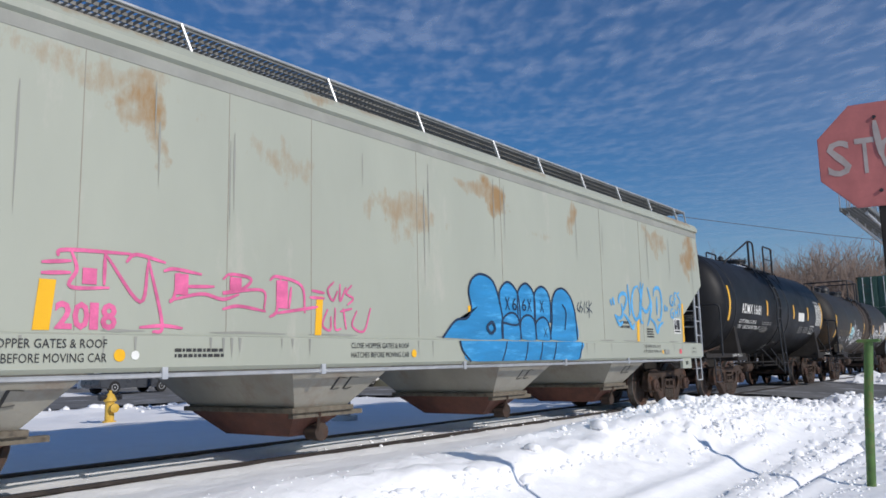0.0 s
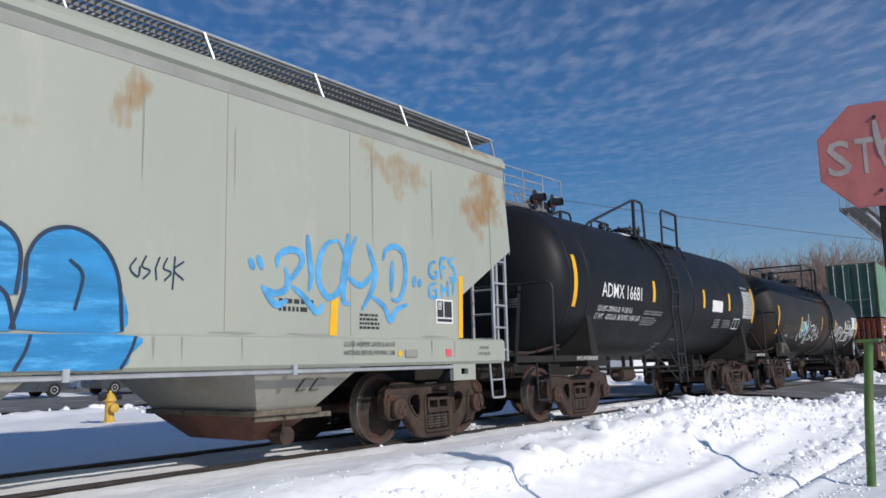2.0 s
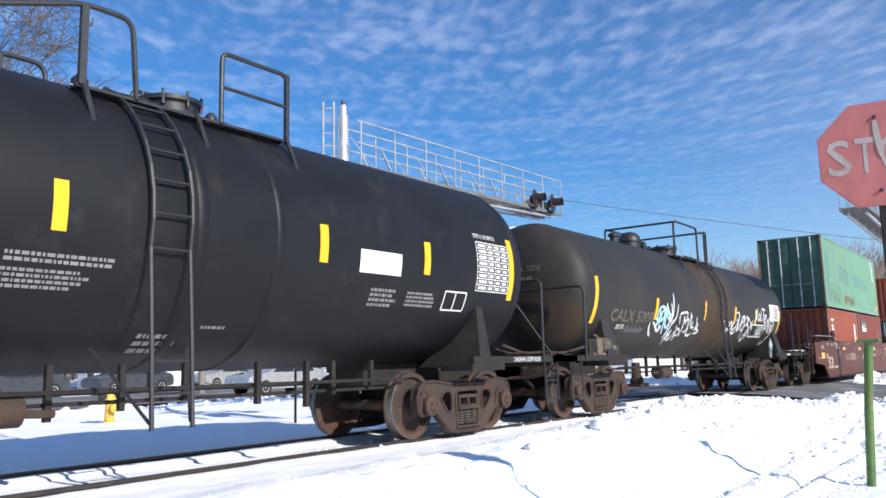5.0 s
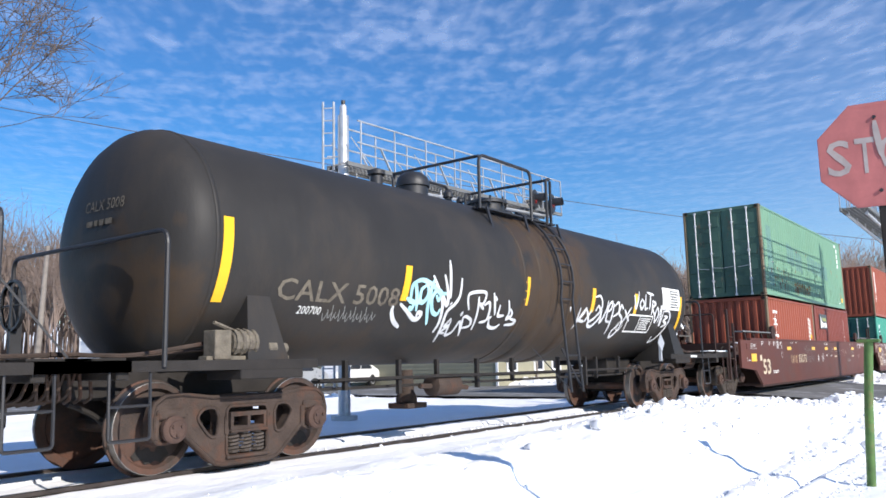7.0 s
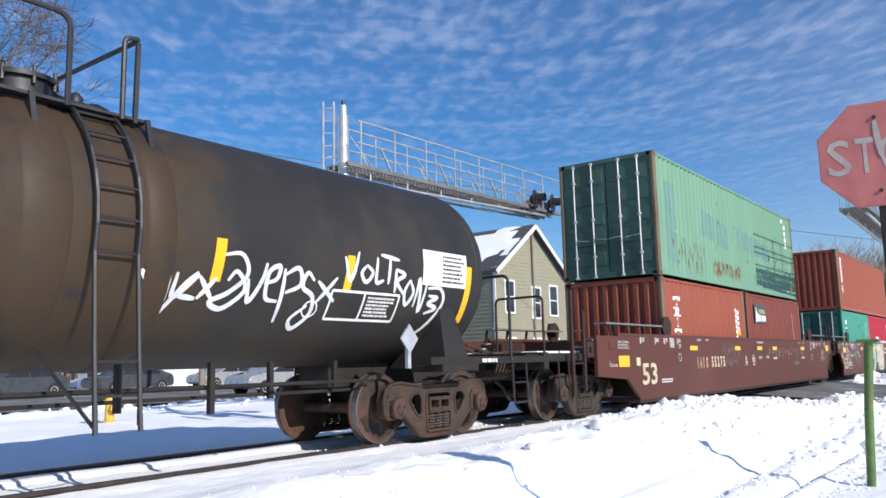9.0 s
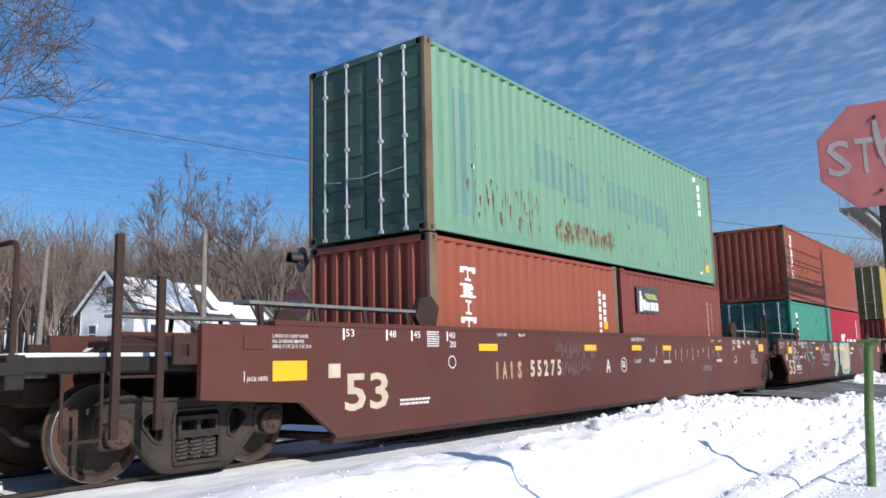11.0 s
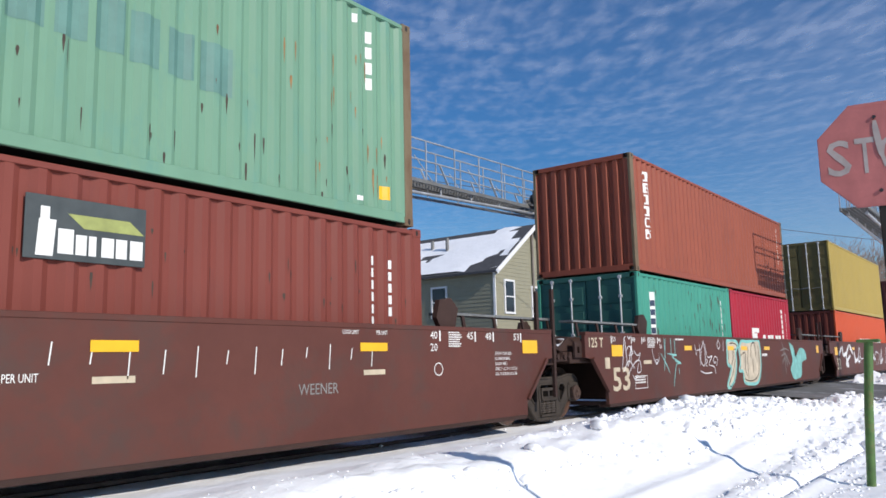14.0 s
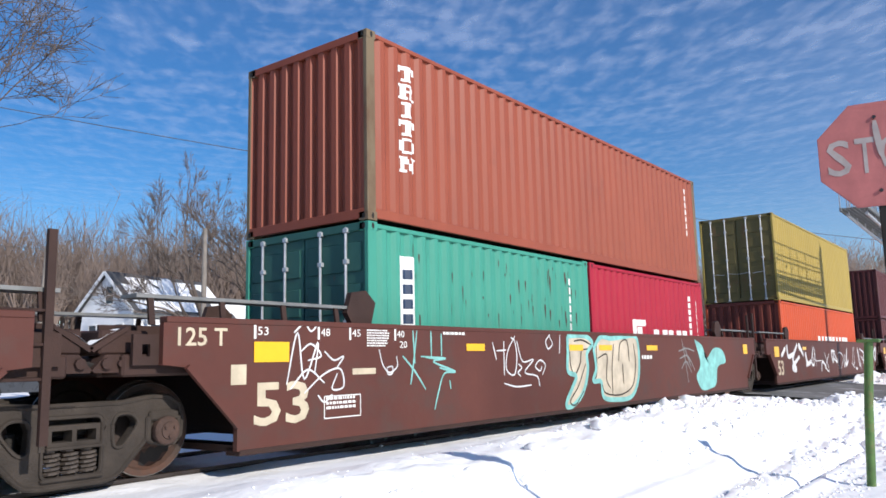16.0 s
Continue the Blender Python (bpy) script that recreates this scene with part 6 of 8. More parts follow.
        small_print(white, S, U(20.62), 1.44, 0.28, 7, 0.018, rng)
        for i, txt in enumerate(("2 INCH H F COMP SHOES", "No. 24 BRAKE BEAMS", "SPRG 7 OC D-5 3 IC D-5")):
            lettering(white, S, txt, U(18.02), 1.345 - i * 0.055, 0.036, (0.5, 0.44, 0.55)[i])
        lettering(white, S, "JACK HERE", U(17.69), 0.90, 0.045, 0.27)
        patch(white, S, U(17.655), U(17.665), 0.90, 1.0, 1)
        stroke(white, S, [(U(21.15) + 0.08 * math.cos(t * 0.63), 1.05 + 0.08 * math.sin(t * 0.63)) for t in range(11)], 0.012)
        b2 = BM()
        patch(b2, S, U(18.83), U(19.02), 0.90, 1.06, 1)
        part("label_plate", b2, M["cream_paint"], car, "faded cream label plate")
        small_print(white, S, U(33.6), 1.44, 0.3, 7, 0.018, rng)
        for i, txt in enumerate(("2 INCH H F COMP SHOES", "No. 24 BRAKE BEAMS", "38 INCH WHEELS", "SPRG 7 OC D-5 7 IC D-5", "SPRG 2 OC B-353 2 IC B-354")):
            lettering(white, S, txt, U(34.72), 1.14 - i * 0.075, 0.045, (0.44, 0.4, 0.32, 0.6, 0.58)[i])
        small_print(white, S, U(20.06), 0.58, 0.62, 2, 0.028, rng)
        stroke(white, S, [(U(26.6) + 0.13 * math.cos(t * 0.63), 0.93 + 0.13 * math.sin(t * 0.63)) for t in range(11)], 0.014)
        small_print(white, S, U(26.52), 0.97, 0.16, 3, 0.025, rng)
        stroke(white, S, [(U(33.36) + 0.09 * math.cos(t * 0.63), 0.96 + 0.08 * math.sin(t * 0.63)) for t in range(11)], 0.012)
        b2 = BM()
        lettering(b2, S, "WEENER", U(30.9), 0.73, 0.12, 0.60)
        part("scrawl", b2, M["grey_paint"], car, "scrawled chalk word")
        chalk = BM()
        for z0_, z1_, xa, xb in ((1.16, 1.36, 24.02, 25.40), (0.86, 1.08, 24.22, 25.20)):
            x = xa
            while x < xb:
                w = rng.uniform(0.03, 0.07)
                lo, hi = z0_ + rng.uniform(-0.08, 0.05), z1_ + rng.uniform(-0.06, 0.04)
                stroke(chalk, S, [(U(x), hi), (U(x + rng.uniform(-0.02, 0.02)), lo), (U(x + w), lo + rng.uniform(0.0, 0.06)), (U(x + w * 1.3), lo + rng.uniform(0.08, 0.16))], 0.009, taper=0.4)
                x += w + rng.uniform(0.02, 0.06)
        part("scrawl", chalk, M["grey_paint"], car, "rows of thin chalk scrawl")
        for kx in range(12):
            x = 28.2 + kx * 0.35
            patch(white, S, U(x), U(x + 0.012), 0.95 + 0.2 * rng.random(), 1.2 + 0.1 * rng.random(), 1, 0.02)
        b2 = BM()
        patch(b2, S, U(28.58), U(28.98), 0.93, 0.99, 1)
        patch(b2, S, U(31.92), U(32.3), 0.92, 0.98, 1)
        part("faded_stripe", b2, M["cream_paint"], car)
    elif k == 1:
        ystripe(38.61, 39.08, 1.09, 1.30)
        for x0, x1 in ((42.32, 42.77), (46.42, 46.95), (48.55, 49.1), (45.3, 45.8)):
            ystripe(x0, x1, 1.20, 1.30)
        ystripe(54.9, 55.25, 1.1, 1.35)
        lettering(cream, S, "125 T", U(37.72), 1.26, 0.17, 0.56, 0.014)
        lettering(cream, S, "53", U(38.62), 0.46, 0.42, 0.75, 0.02)
        for x, a in ((38.66, "53"), (39.55, "48"), (40.05, "45"), (40.85, "40")):
            patch(white, S, U(x - 0.05), U(x - 0.02), 1.33, 1.47, 1)
            lettering(white, S, a, U(x), 1.37, 0.085, 0.14)
        lettering(white, S, "20", U(40.9), 1.24, 0.085, 0.14)
        small_print(white, S, U(40.3), 1.44, 0.4, 7, 0.018, rng)
        small_print(white, S, U(39.63), 0.66, 0.5, 3, 0.03, rng)
        for a, b_, c, d in ((39.6, 40.18, 0.70, 0.70), (39.6, 40.18, 0.46, 0.46), (39.6, 39.6, 0.46, 0.70), (40.18, 40.18, 0.46, 0.70)):
            stroke(white, S, [(U(a), c), (U(b_), d)], 0.012)
        small_print(white, S, U(48.3), 1.03, 0.5, 1, 0.07, rng)
        small_print(white, S, U(41.8), 1.42, 0.5, 1, 0.035, rng)
        b2 = BM()
        patch(b2, S, U(38.33), U(38.52), 0.87, 1.07, 1)
        part("label_plate", b2, M["cream_paint"], car, "faded cream label plate")
        b2 = BM()
        patch(b2, S, U(40.05), U(40.45), 0.93, 1.0, 1)
        part("faded_stripe", b2, M["cream_paint"], car)
        # graffiti along the side
        def tag(label, paint, width, *strokes):
            b3 = BM()
            for pts in strokes:
                stroke(b3, S, [(U(x), z) for x, z in pts], width, taper=0.3)
            part("graffiti", b3, M[paint], car, label)

        tag("white looped spray-painted tag", "white_spray", 0.024,
            [(42.98, 1.32), (43.07, 1.07)], [(43.08, 1.2), (43.34, 1.21)], [(43.28, 1.34), (43.27, 0.84)], [(43.59, 1.42), (43.38, 1.19), (43.33, 0.93), (43.54, 0.84), (43.63, 1.08), (43.58, 1.34), (43.47, 1.4)],
            [(43.64, 1.35), (43.79, 1.04), (44.11, 1.06), (43.85, 0.87), (44.21, 0.8), (44.28, 0.64)], [(44.38, 0.82), (44.48, 0.97), (44.32, 1.05), (44.17, 0.96), (44.3, 0.88), (44.37, 0.95)], [(43.26, 0.72), (43.6, 0.66), (44.03, 0.67)], [(43.67, 1.0), (43.76, 0.94), (43.65, 0.87), (43.73, 0.81)],
            [(44.66, 1.46), (44.52, 1.35), (44.59, 1.23), (44.73, 1.31), (44.64, 1.43)], [(45.0, 1.46), (44.96, 1.15)])
        tag("white looped tag over the stencilled number", "white_spray", 0.022,
            [(39.05, 0.85), (39.2, 1.4), (39.3, 0.9), (39.5, 1.3), (39.45, 0.95)], [(39.15, 1.4), (39.3, 1.5), (39.4, 1.42), (39.5, 1.5)], [(39.25, 1.2), (39.4, 1.28), (39.55, 1.15), (39.35, 1.1)], [(39.3, 0.75), (39.6, 0.95), (39.85, 1.0), (39.9, 0.8), (39.72, 0.78), (39.8, 0.95)],
            [(39.5, 0.72), (39.6, 0.64), (39.72, 0.72)], [(39.6, 1.2), (39.75, 1.1), (39.9, 1.14), (39.8, 1.02)], [(39.1, 0.8), (39.35, 1.0), (39.6, 0.85)])
        tag("thin white sprayed loop", "white_spray", 0.018,
            [(40.51, 1.22), (40.58, 1.03), (40.7, 0.94), (40.84, 1.01), (40.83, 1.14)], [(40.65, 1.0), (40.75, 1.01), (40.75, 0.93), (40.67, 0.92), (40.65, 1.0)])
        tag("faded white spray-painted scribble", "grey_paint", 0.035,
            [(50.5, 1.45), (50.64, 1.02), (50.77, 0.48)], [(50.28, 1.18), (50.76, 1.24), (51.24, 1.18)], [(51.23, 0.74), (50.81, 1.07), (50.33, 1.02)], [(50.62, 1.29), (51.0, 0.82)],
            [(50.4, 0.8), (50.7, 0.95), (51.0, 0.7)])
        tag("dark teal spray-painted tag", "teal_spray", 0.026,
            [(41.24, 1.46), (41.16, 1.04), (41.1, 0.78)], [(40.95, 1.14), (41.19, 0.94), (41.4, 0.71)], [(41.16, 1.46), (41.19, 1.04)], [(41.31, 1.13), (41.84, 1.1), (41.57, 1.06), (42.05, 0.92), (41.8, 0.9), (41.67, 0.67), (41.58, 0.44)],
            [(41.4, 1.12), (41.75, 1.09)], [(41.7, 0.98), (42.0, 0.92)], [(41.53, 1.46), (41.53, 1.13)], [(41.75, 1.43), (41.75, 1.13)],
            [(41.92, 0.81), (41.94, 0.69)])
        shapes = ([(45.25, 1.44), (45.68, 1.46), (45.99, 1.43), (46.16, 1.32), (45.94, 1.15), (45.95, 0.89), (45.82, 0.59), (45.6, 0.39), (45.25, 0.26), (45.12, 0.33), (45.38, 0.61), (45.5, 0.77), (45.22, 0.86), (45.24, 1.19)],
                  [(46.2, 1.23), (46.5, 1.44), (46.93, 1.42), (47.51, 1.46), (48.06, 1.45), (48.15, 1.04), (48.04, 0.61), (47.69, 0.32), (46.99, 0.30), (46.51, 0.37), (46.44, 0.64), (46.13, 0.67), (46.26, 0.88)])
        for sh in shapes:
            b2 = BM()
            blob(b2, flat_on(-1.5272), [(U(x), z) for x, z in sh])
            g = part("graffiti", b2, M["sand_spray"], car, "sand-coloured bubble-letter graffiti with a pale teal rim")
            b2 = BM()
            stroke(b2, flat_on(-1.5300), [(U(x), z) for x, z in sh + sh[:1]], 0.085)
            part("outline", b2, M["teal_spray"], g, "pale teal rim")
        b2 = BM()
        for pts in ([(45.31, 1.19), (45.33, 0.94), (45.45, 0.79), (45.67, 0.98), (45.74, 1.19), (45.97, 1.23)], [(45.87, 0.97), (45.57, 0.6), (45.26, 0.36), (45.44, 0.29), (45.76, 0.51)], [(46.31, 1.28), (46.28, 0.79), (46.08, 0.65)], [(46.34, 1.06), (46.72, 1.12), (46.66, 0.7), (46.8, 0.51)], [(47.03, 1.32), (46.91, 0.87), (46.89, 0.38)], [(47.21, 1.0), (47.31, 1.33), (47.62, 1.38), (47.68, 1.0)],
                    [(47.91, 1.33), (47.97, 0.95), (47.78, 0.53), (47.23, 0.38), (46.62, 0.43), (46.46, 0.59)], [(47.37, 0.95), (47.38, 0.58)], [(45.47, 1.36), (45.77, 1.38), (46.11, 1.3)]):
            stroke(b2, flat_on(-1.5315), [(U(x), z) for x, z in pts], 0.028, taper=0.3)
        part("outline", b2, M["truck_grey"], g, "thin dark sprayed line")
        b2 = BM()
        for sh in ([(51.3, 1.45), (51.8, 1.3), (52.0, 1.0), (52.6, 1.25), (53.2, 1.2), (53.4, 0.9), (52.8, 0.8), (52.6, 0.4), (52.2, 0.3), (51.6, 0.3), (51.3, 0.6), (51.6, 0.9)],):
            blob(b2, S, [(U(x), z) for x, z in sh])
        part("graffiti", b2, M["teal_spray"], car, "teal block-letter graffiti")
    else:
        ystripe(a + 1.35, a + 1.85, 1.0, 1.3)
        ystripe(a + 4.75, a + 5.25, 1.2, 1.3)
        lettering(cream, S, "53", U(a + 1.65), 0.46, 0.42, 0.62, 0.02)
        b2 = BM()
        for i in range(22):
            x = a + 2.0 + i * 0.75
            pts = [(U(x + rng.uniform(-0.2, 0.9)), rng.uniform(0.4, 1.4)) for _ in range(rng.choice((3, 4, 5)))]
            stroke(b2, S, pts, rng.uniform(0.04, 0.16), taper=0.3)
        part("graffiti", b2, M["white_spray"], car, "faded white spray-painted tags")
    if len(white.verts):
        part("small_lettering", white, M["white_paint"], car)
    else:
        white.free()
    part("lettering", cream, M["cream_paint"], car, "cream stencilled lettering")
    return place(car, X)


for _k in range(4):
    well_car(_k)


# -- containers --
PITCH, DEEP = 0.278, 0.042


def wave(u):
    """How far the corrugated panel stands back at u."""
    t = (u / PITCH) % 1.0
    for a, b, p, q in ((0.0, 0.26, 0.0, 0.0), (0.26, 0.5, 0.0, 1.0), (0.5, 0.76, 1.0, 1.0), (0.76, 1.0, 1.0, 0.0)):
        if t <= b:
            return DEEP * (p + (q - p) * (t - a) / (b - a))
    return 0.0


def wave_stops(u0, u1):
    out = [u0]
    k = math.floor(u0 / PITCH)
    while k * PITCH < u1:
        for f in (0.0, 0.26, 0.5, 0.76):
            u = (k + f) * PITCH
            if u0 + 1e-4 < u < u1 - 1e-4:
                out.append(u)
        k += 1
    return out + [u1]


def container_paint(name, colour, rust=(0.17, 0.075, 0.04), amount=0.08, vary=0.08, rough=0.5):
    return material(name, colour, rough, vary=vary, scale=0.9, bump=0.06, bump_scale=14, dirt=rust, dirt_amount=amount, dirt_scale=2.2, stretch=(1.3, 1, 0.45), spec=0.22)


def container(label, x0, length, z0, height, paint, end="panel", shaded_end_paint=None, base_paint=None, post_paint=None, category="container"):
    """A shipping container; its own zero is the near lower corner's foot at x0, on the track's middle line."""
    c = thing("shipping_container", label, category, "containers on the train")
    W, H, L = 1.219, height, length
    base_paint = base_paint or paint
    # corner posts
    for x, d in ((0, 1), (L, -1)):
        for s in (-1, 1):
            bm = BM()
            box(bm, min(x, x + d * 0.16), max(x, x + d * 0.16), min(s * W, s * (W - 0.07)), max(s * W, s * (W - 0.07)), z0 + 0.10, z0 + H - 0.10, 0.008)
            part("corner_post", bm, post_paint or base_paint, c)
            for z in (z0, z0 + H - 0.118):
                bm = BM()
                box(bm, min(x, x + d * 0.178), max(x, x + d * 0.178), min(s * (W + 0.004), s * (W - 0.162)), max(s * (W + 0.004), s * (W - 0.162)), z, z + 0.118, 0.006)
                k = part("corner_casting", bm, post_paint or base_paint, c)
                bm = BM()
                prism(bm, arc(x + d * 0.09, z + 0.06, 0.024, 0.040, 0, 330, 10), s * (W + 0.004), s * (W + 0.007))
                part("hole", bm, M["underframe"], k)
                bm = BM()
                box(bm, min(x - d * 0.001, x - d * 0.004), max(x - d * 0.001, x - d * 0.004), min(s * (W - 0.05), s * (W - 0.10)), max(s * (W - 0.05), s * (W - 0.10)), z + 0.03, z + 0.09)
                part("hole", bm, M["underframe"], k)
    for s in (-1, 1):
        bm = BM()
        box(bm, 0.16, L - 0.16, min(s * W, s * (W - 0.06)), max(s * W, s * (W - 0.06)), z0 + H - 0.085, z0 + H - 0.025, 0.006)
        part("top_rail", bm, base_paint, c)
        bm = BM()
        box(bm, 0.16, L - 0.16, min(s * (W - 0.005), s * (W - 0.06)), max(s * (W - 0.005), s * (W - 0.06)), z0 + 0.035, z0 + 0.165, 0.006)
        part("bottom_rail", bm, base_paint, c)
        # corrugated side
        bm = BM()
        us = wave_stops(0.16, L - 0.16)
        za, zb = z0 + 0.165, z0 + H - 0.085
        rows = [[bm.verts.new((u, s * (W - 0.008 - wave(u)), z)) for z in (za, zb)] for u in us]
        for a, b in zip(rows, rows[1:]):
            bm.faces.new((a[0], b[0], b[1], a[1]))
        part("side_panel", bm, paint, c)
    # roof and floor
    bm = BM()
    us = wave_stops(0.05, L - 0.05)
    rows = [[bm.verts.new((u, y, z0 + H - 0.028 - 0.4 * wave(u))) for y in (-W + 0.03, W - 0.03)] for u in us]
    for a, b in zip(rows, rows[1:]):
        bm.faces.new((a[0], b[0], b[1], a[1]))
    part("roof_panel", bm, base_paint, c)
    bm = BM()
    box(bm, 0.05, L - 0.05, -W + 0.05, W - 0.05, z0 + 0.10, z0 + 0.15)
    part("floor_panel", bm, M["underframe"], c)
    # ends; a paint given for them carries their shade in its colour
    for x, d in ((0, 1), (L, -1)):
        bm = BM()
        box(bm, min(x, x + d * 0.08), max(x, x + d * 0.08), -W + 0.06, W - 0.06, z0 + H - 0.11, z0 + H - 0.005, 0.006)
        part("end_rail", bm, shaded_end_paint or base_paint, c)
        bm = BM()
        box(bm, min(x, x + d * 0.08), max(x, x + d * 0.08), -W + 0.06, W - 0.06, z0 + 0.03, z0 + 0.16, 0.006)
        part("end_rail", bm, shaded_end_paint or base_paint, c)
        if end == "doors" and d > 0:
            dp = shaded_end_paint or paint
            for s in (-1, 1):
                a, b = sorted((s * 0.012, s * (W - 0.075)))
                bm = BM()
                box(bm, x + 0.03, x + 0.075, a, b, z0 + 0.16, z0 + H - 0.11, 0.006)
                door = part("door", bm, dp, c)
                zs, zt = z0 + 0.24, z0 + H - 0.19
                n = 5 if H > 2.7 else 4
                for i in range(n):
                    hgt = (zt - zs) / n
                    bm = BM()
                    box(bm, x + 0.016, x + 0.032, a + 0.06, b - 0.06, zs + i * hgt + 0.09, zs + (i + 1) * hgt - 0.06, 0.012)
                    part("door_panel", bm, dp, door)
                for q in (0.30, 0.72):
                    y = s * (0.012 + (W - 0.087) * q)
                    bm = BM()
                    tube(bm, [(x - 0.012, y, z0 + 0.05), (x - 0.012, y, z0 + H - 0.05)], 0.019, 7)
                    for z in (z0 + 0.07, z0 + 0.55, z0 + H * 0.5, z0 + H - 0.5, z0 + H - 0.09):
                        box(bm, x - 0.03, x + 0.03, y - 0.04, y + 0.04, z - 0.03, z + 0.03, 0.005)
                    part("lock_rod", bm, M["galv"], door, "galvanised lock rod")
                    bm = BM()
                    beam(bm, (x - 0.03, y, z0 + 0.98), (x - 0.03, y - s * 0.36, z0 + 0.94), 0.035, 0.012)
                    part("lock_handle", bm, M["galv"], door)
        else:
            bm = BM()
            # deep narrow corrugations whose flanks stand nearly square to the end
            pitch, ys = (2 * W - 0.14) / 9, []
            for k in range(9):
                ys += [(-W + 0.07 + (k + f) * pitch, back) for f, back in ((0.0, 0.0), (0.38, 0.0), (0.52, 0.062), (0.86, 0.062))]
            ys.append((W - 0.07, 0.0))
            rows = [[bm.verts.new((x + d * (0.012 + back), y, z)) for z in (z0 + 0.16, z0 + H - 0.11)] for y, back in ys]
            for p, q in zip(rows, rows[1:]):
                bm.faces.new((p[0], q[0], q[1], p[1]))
            part("end_panel", bm, shaded_end_paint or paint, c)
    place(c, x0)
    return c


def painted(bm, u0, u1, z0, z1):
    """A painted bar that follows the corrugations."""
    us = wave_stops(u0, u1)
    rows = [[bm.verts.new((u, -(1.219 - 0.008 - wave(u)) - 0.003, z)) for z in (z0, z1)] for u in us]
    for a, b in zip(rows, rows[1:]):
        bm.faces.new((a[0], b[0], b[1], a[1]))


def upright_mark(c, u, z, shapes, size, mat="white_paint", wide=0.24):
    """A mark of plain shapes, one below the other, each of cells (from, to, foot, head)."""
    cells = {"tee": ((0, 1, 0.72, 0.95), (0, 0.14, 0.58, 0.72), (0.86, 1, 0.58, 0.72), (0.36, 0.64, 0.25, 0.72), (0.2, 0.8, 0.10, 0.25)),
             "hook": ((0.0, 0.85, 0.80, 0.95), (0.12, 0.40, 0.24, 0.80), (0.62, 0.90, 0.58, 0.82), (0.40, 0.75, 0.48, 0.60), (0.60, 0.86, 0.24, 0.48), (0.0, 0.48, 0.10, 0.24), (0.58, 1.0, 0.10, 0.24)),
             "bar": ((0.2, 0.8, 0.80, 0.95), (0.36, 0.64, 0.25, 0.80), (0.2, 0.8, 0.10, 0.25)),
             "ring": ((0.22, 0.78, 0.82, 0.95), (0.04, 0.30, 0.26, 0.82), (0.70, 0.96, 0.26, 0.82), (0.22, 0.78, 0.12, 0.26)),
             "pair": ((0.0, 0.42, 0.82, 0.95), (0.10, 0.30, 0.24, 0.82), (0.30, 0.50, 0.55, 0.82), (0.50, 0.70, 0.22, 0.60), (0.70, 0.90, 0.12, 0.82), (0.62, 1.0, 0.82, 0.95), (0.0, 0.40, 0.10, 0.24))}
    for i, kind in enumerate(shapes):
        bm = BM()
        for a, b, lo, hi in cells[kind]:
            painted(bm, u + wide * a, u + wide * b, z - (i + 1) * size + size * lo, z - (i + 1) * size + size * hi)
        part("upright_mark", bm, M[mat], c, "white block of an upright mark")


MARK = ("tee", "hook", "bar", "tee", "ring", "pair")


def code_marks(c, u, z, n, size=0.09, mat="white_paint"):
    bm = BM()
    for i in range(n):
        painted(bm, u, u + size * 0.55, z - i * size * 1.35 - size, z - i * size * 1.35)
    part("code_mark", bm, M[mat], c)


def streaks(c, rng, n, u0, u1, z0, z1, length, mat):
    """Runs of rust down the panel."""
    bm = BM()
    for _ in range(n):
        u, z, k, w = rng.uniform(u0, u1), rng.uniform(z0, z1), length * rng.uniform(0.15, 1.0), rng.uniform(0.004, 0.016)
        y = -(1.219 - 0.008 - wave(u)) - 0.0035
        top = rng.uniform(0.3, 1.0) * w
        vs = [bm.verts.new((u + a, -(1.219 - 0.008 - wave(u + a)) - 0.0035, z - b * k)) for a, b in ((-top, 0.0), (top, 0.02), (w, 0.25), (w * 0.5, 0.7), (0, 1.0), (-w * 0.6, 0.6), (-w, 0.3))]
        bm.faces.new(vs)
    part("rust_streak", bm, mat, c, "brown rust runs")


M["rust"] = material("rust", (0.13, 0.055, 0.025), 0.9, vary=0.35, scale=9, bump=0.3)
M["rust_pale"] = material("ochre_rust", (0.26, 0.16, 0.07), 0.9, vary=0.35, scale=9, bump=0.3)
M["rust_dark"] = material("dark_rust", (0.06, 0.045, 0.035), 0.9, vary=0.3, scale=9, bump=0.3)
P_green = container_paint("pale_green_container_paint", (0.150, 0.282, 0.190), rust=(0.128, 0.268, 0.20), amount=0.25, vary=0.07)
# the green side paint again, darkened for the end turned from the sun
P_green_shaded = container_paint("shaded_green_container_paint", (0.060, 0.118, 0.090), amount=0.1, vary=0.3)
P_brick = container_paint("brick_red_container_paint", (0.262, 0.070, 0.040), rust=(0.225, 0.062, 0.038), amount=0.2)
P_maroon = container_paint("maroon_container_paint", (0.180, 0.047, 0.034), rust=(0.16, 0.046, 0.036), amount=0.2)
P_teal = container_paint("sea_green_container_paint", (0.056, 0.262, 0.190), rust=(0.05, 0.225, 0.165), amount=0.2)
# darker copy of the sea green: shade of the door end, as colour
P_teal_shaded = container_paint("shaded_sea_green_container_paint", (0.038, 0.126, 0.105), amount=0.05, vary=0.2)
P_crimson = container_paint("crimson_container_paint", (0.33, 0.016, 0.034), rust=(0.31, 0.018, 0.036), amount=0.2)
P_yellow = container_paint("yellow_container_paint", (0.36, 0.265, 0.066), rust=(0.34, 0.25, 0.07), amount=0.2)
# darker copy of the yellow, with the door end's shade painted in
P_yellow_shaded = container_paint("shaded_yellow_container_paint", (0.134, 0.109, 0.042), amount=0.2)
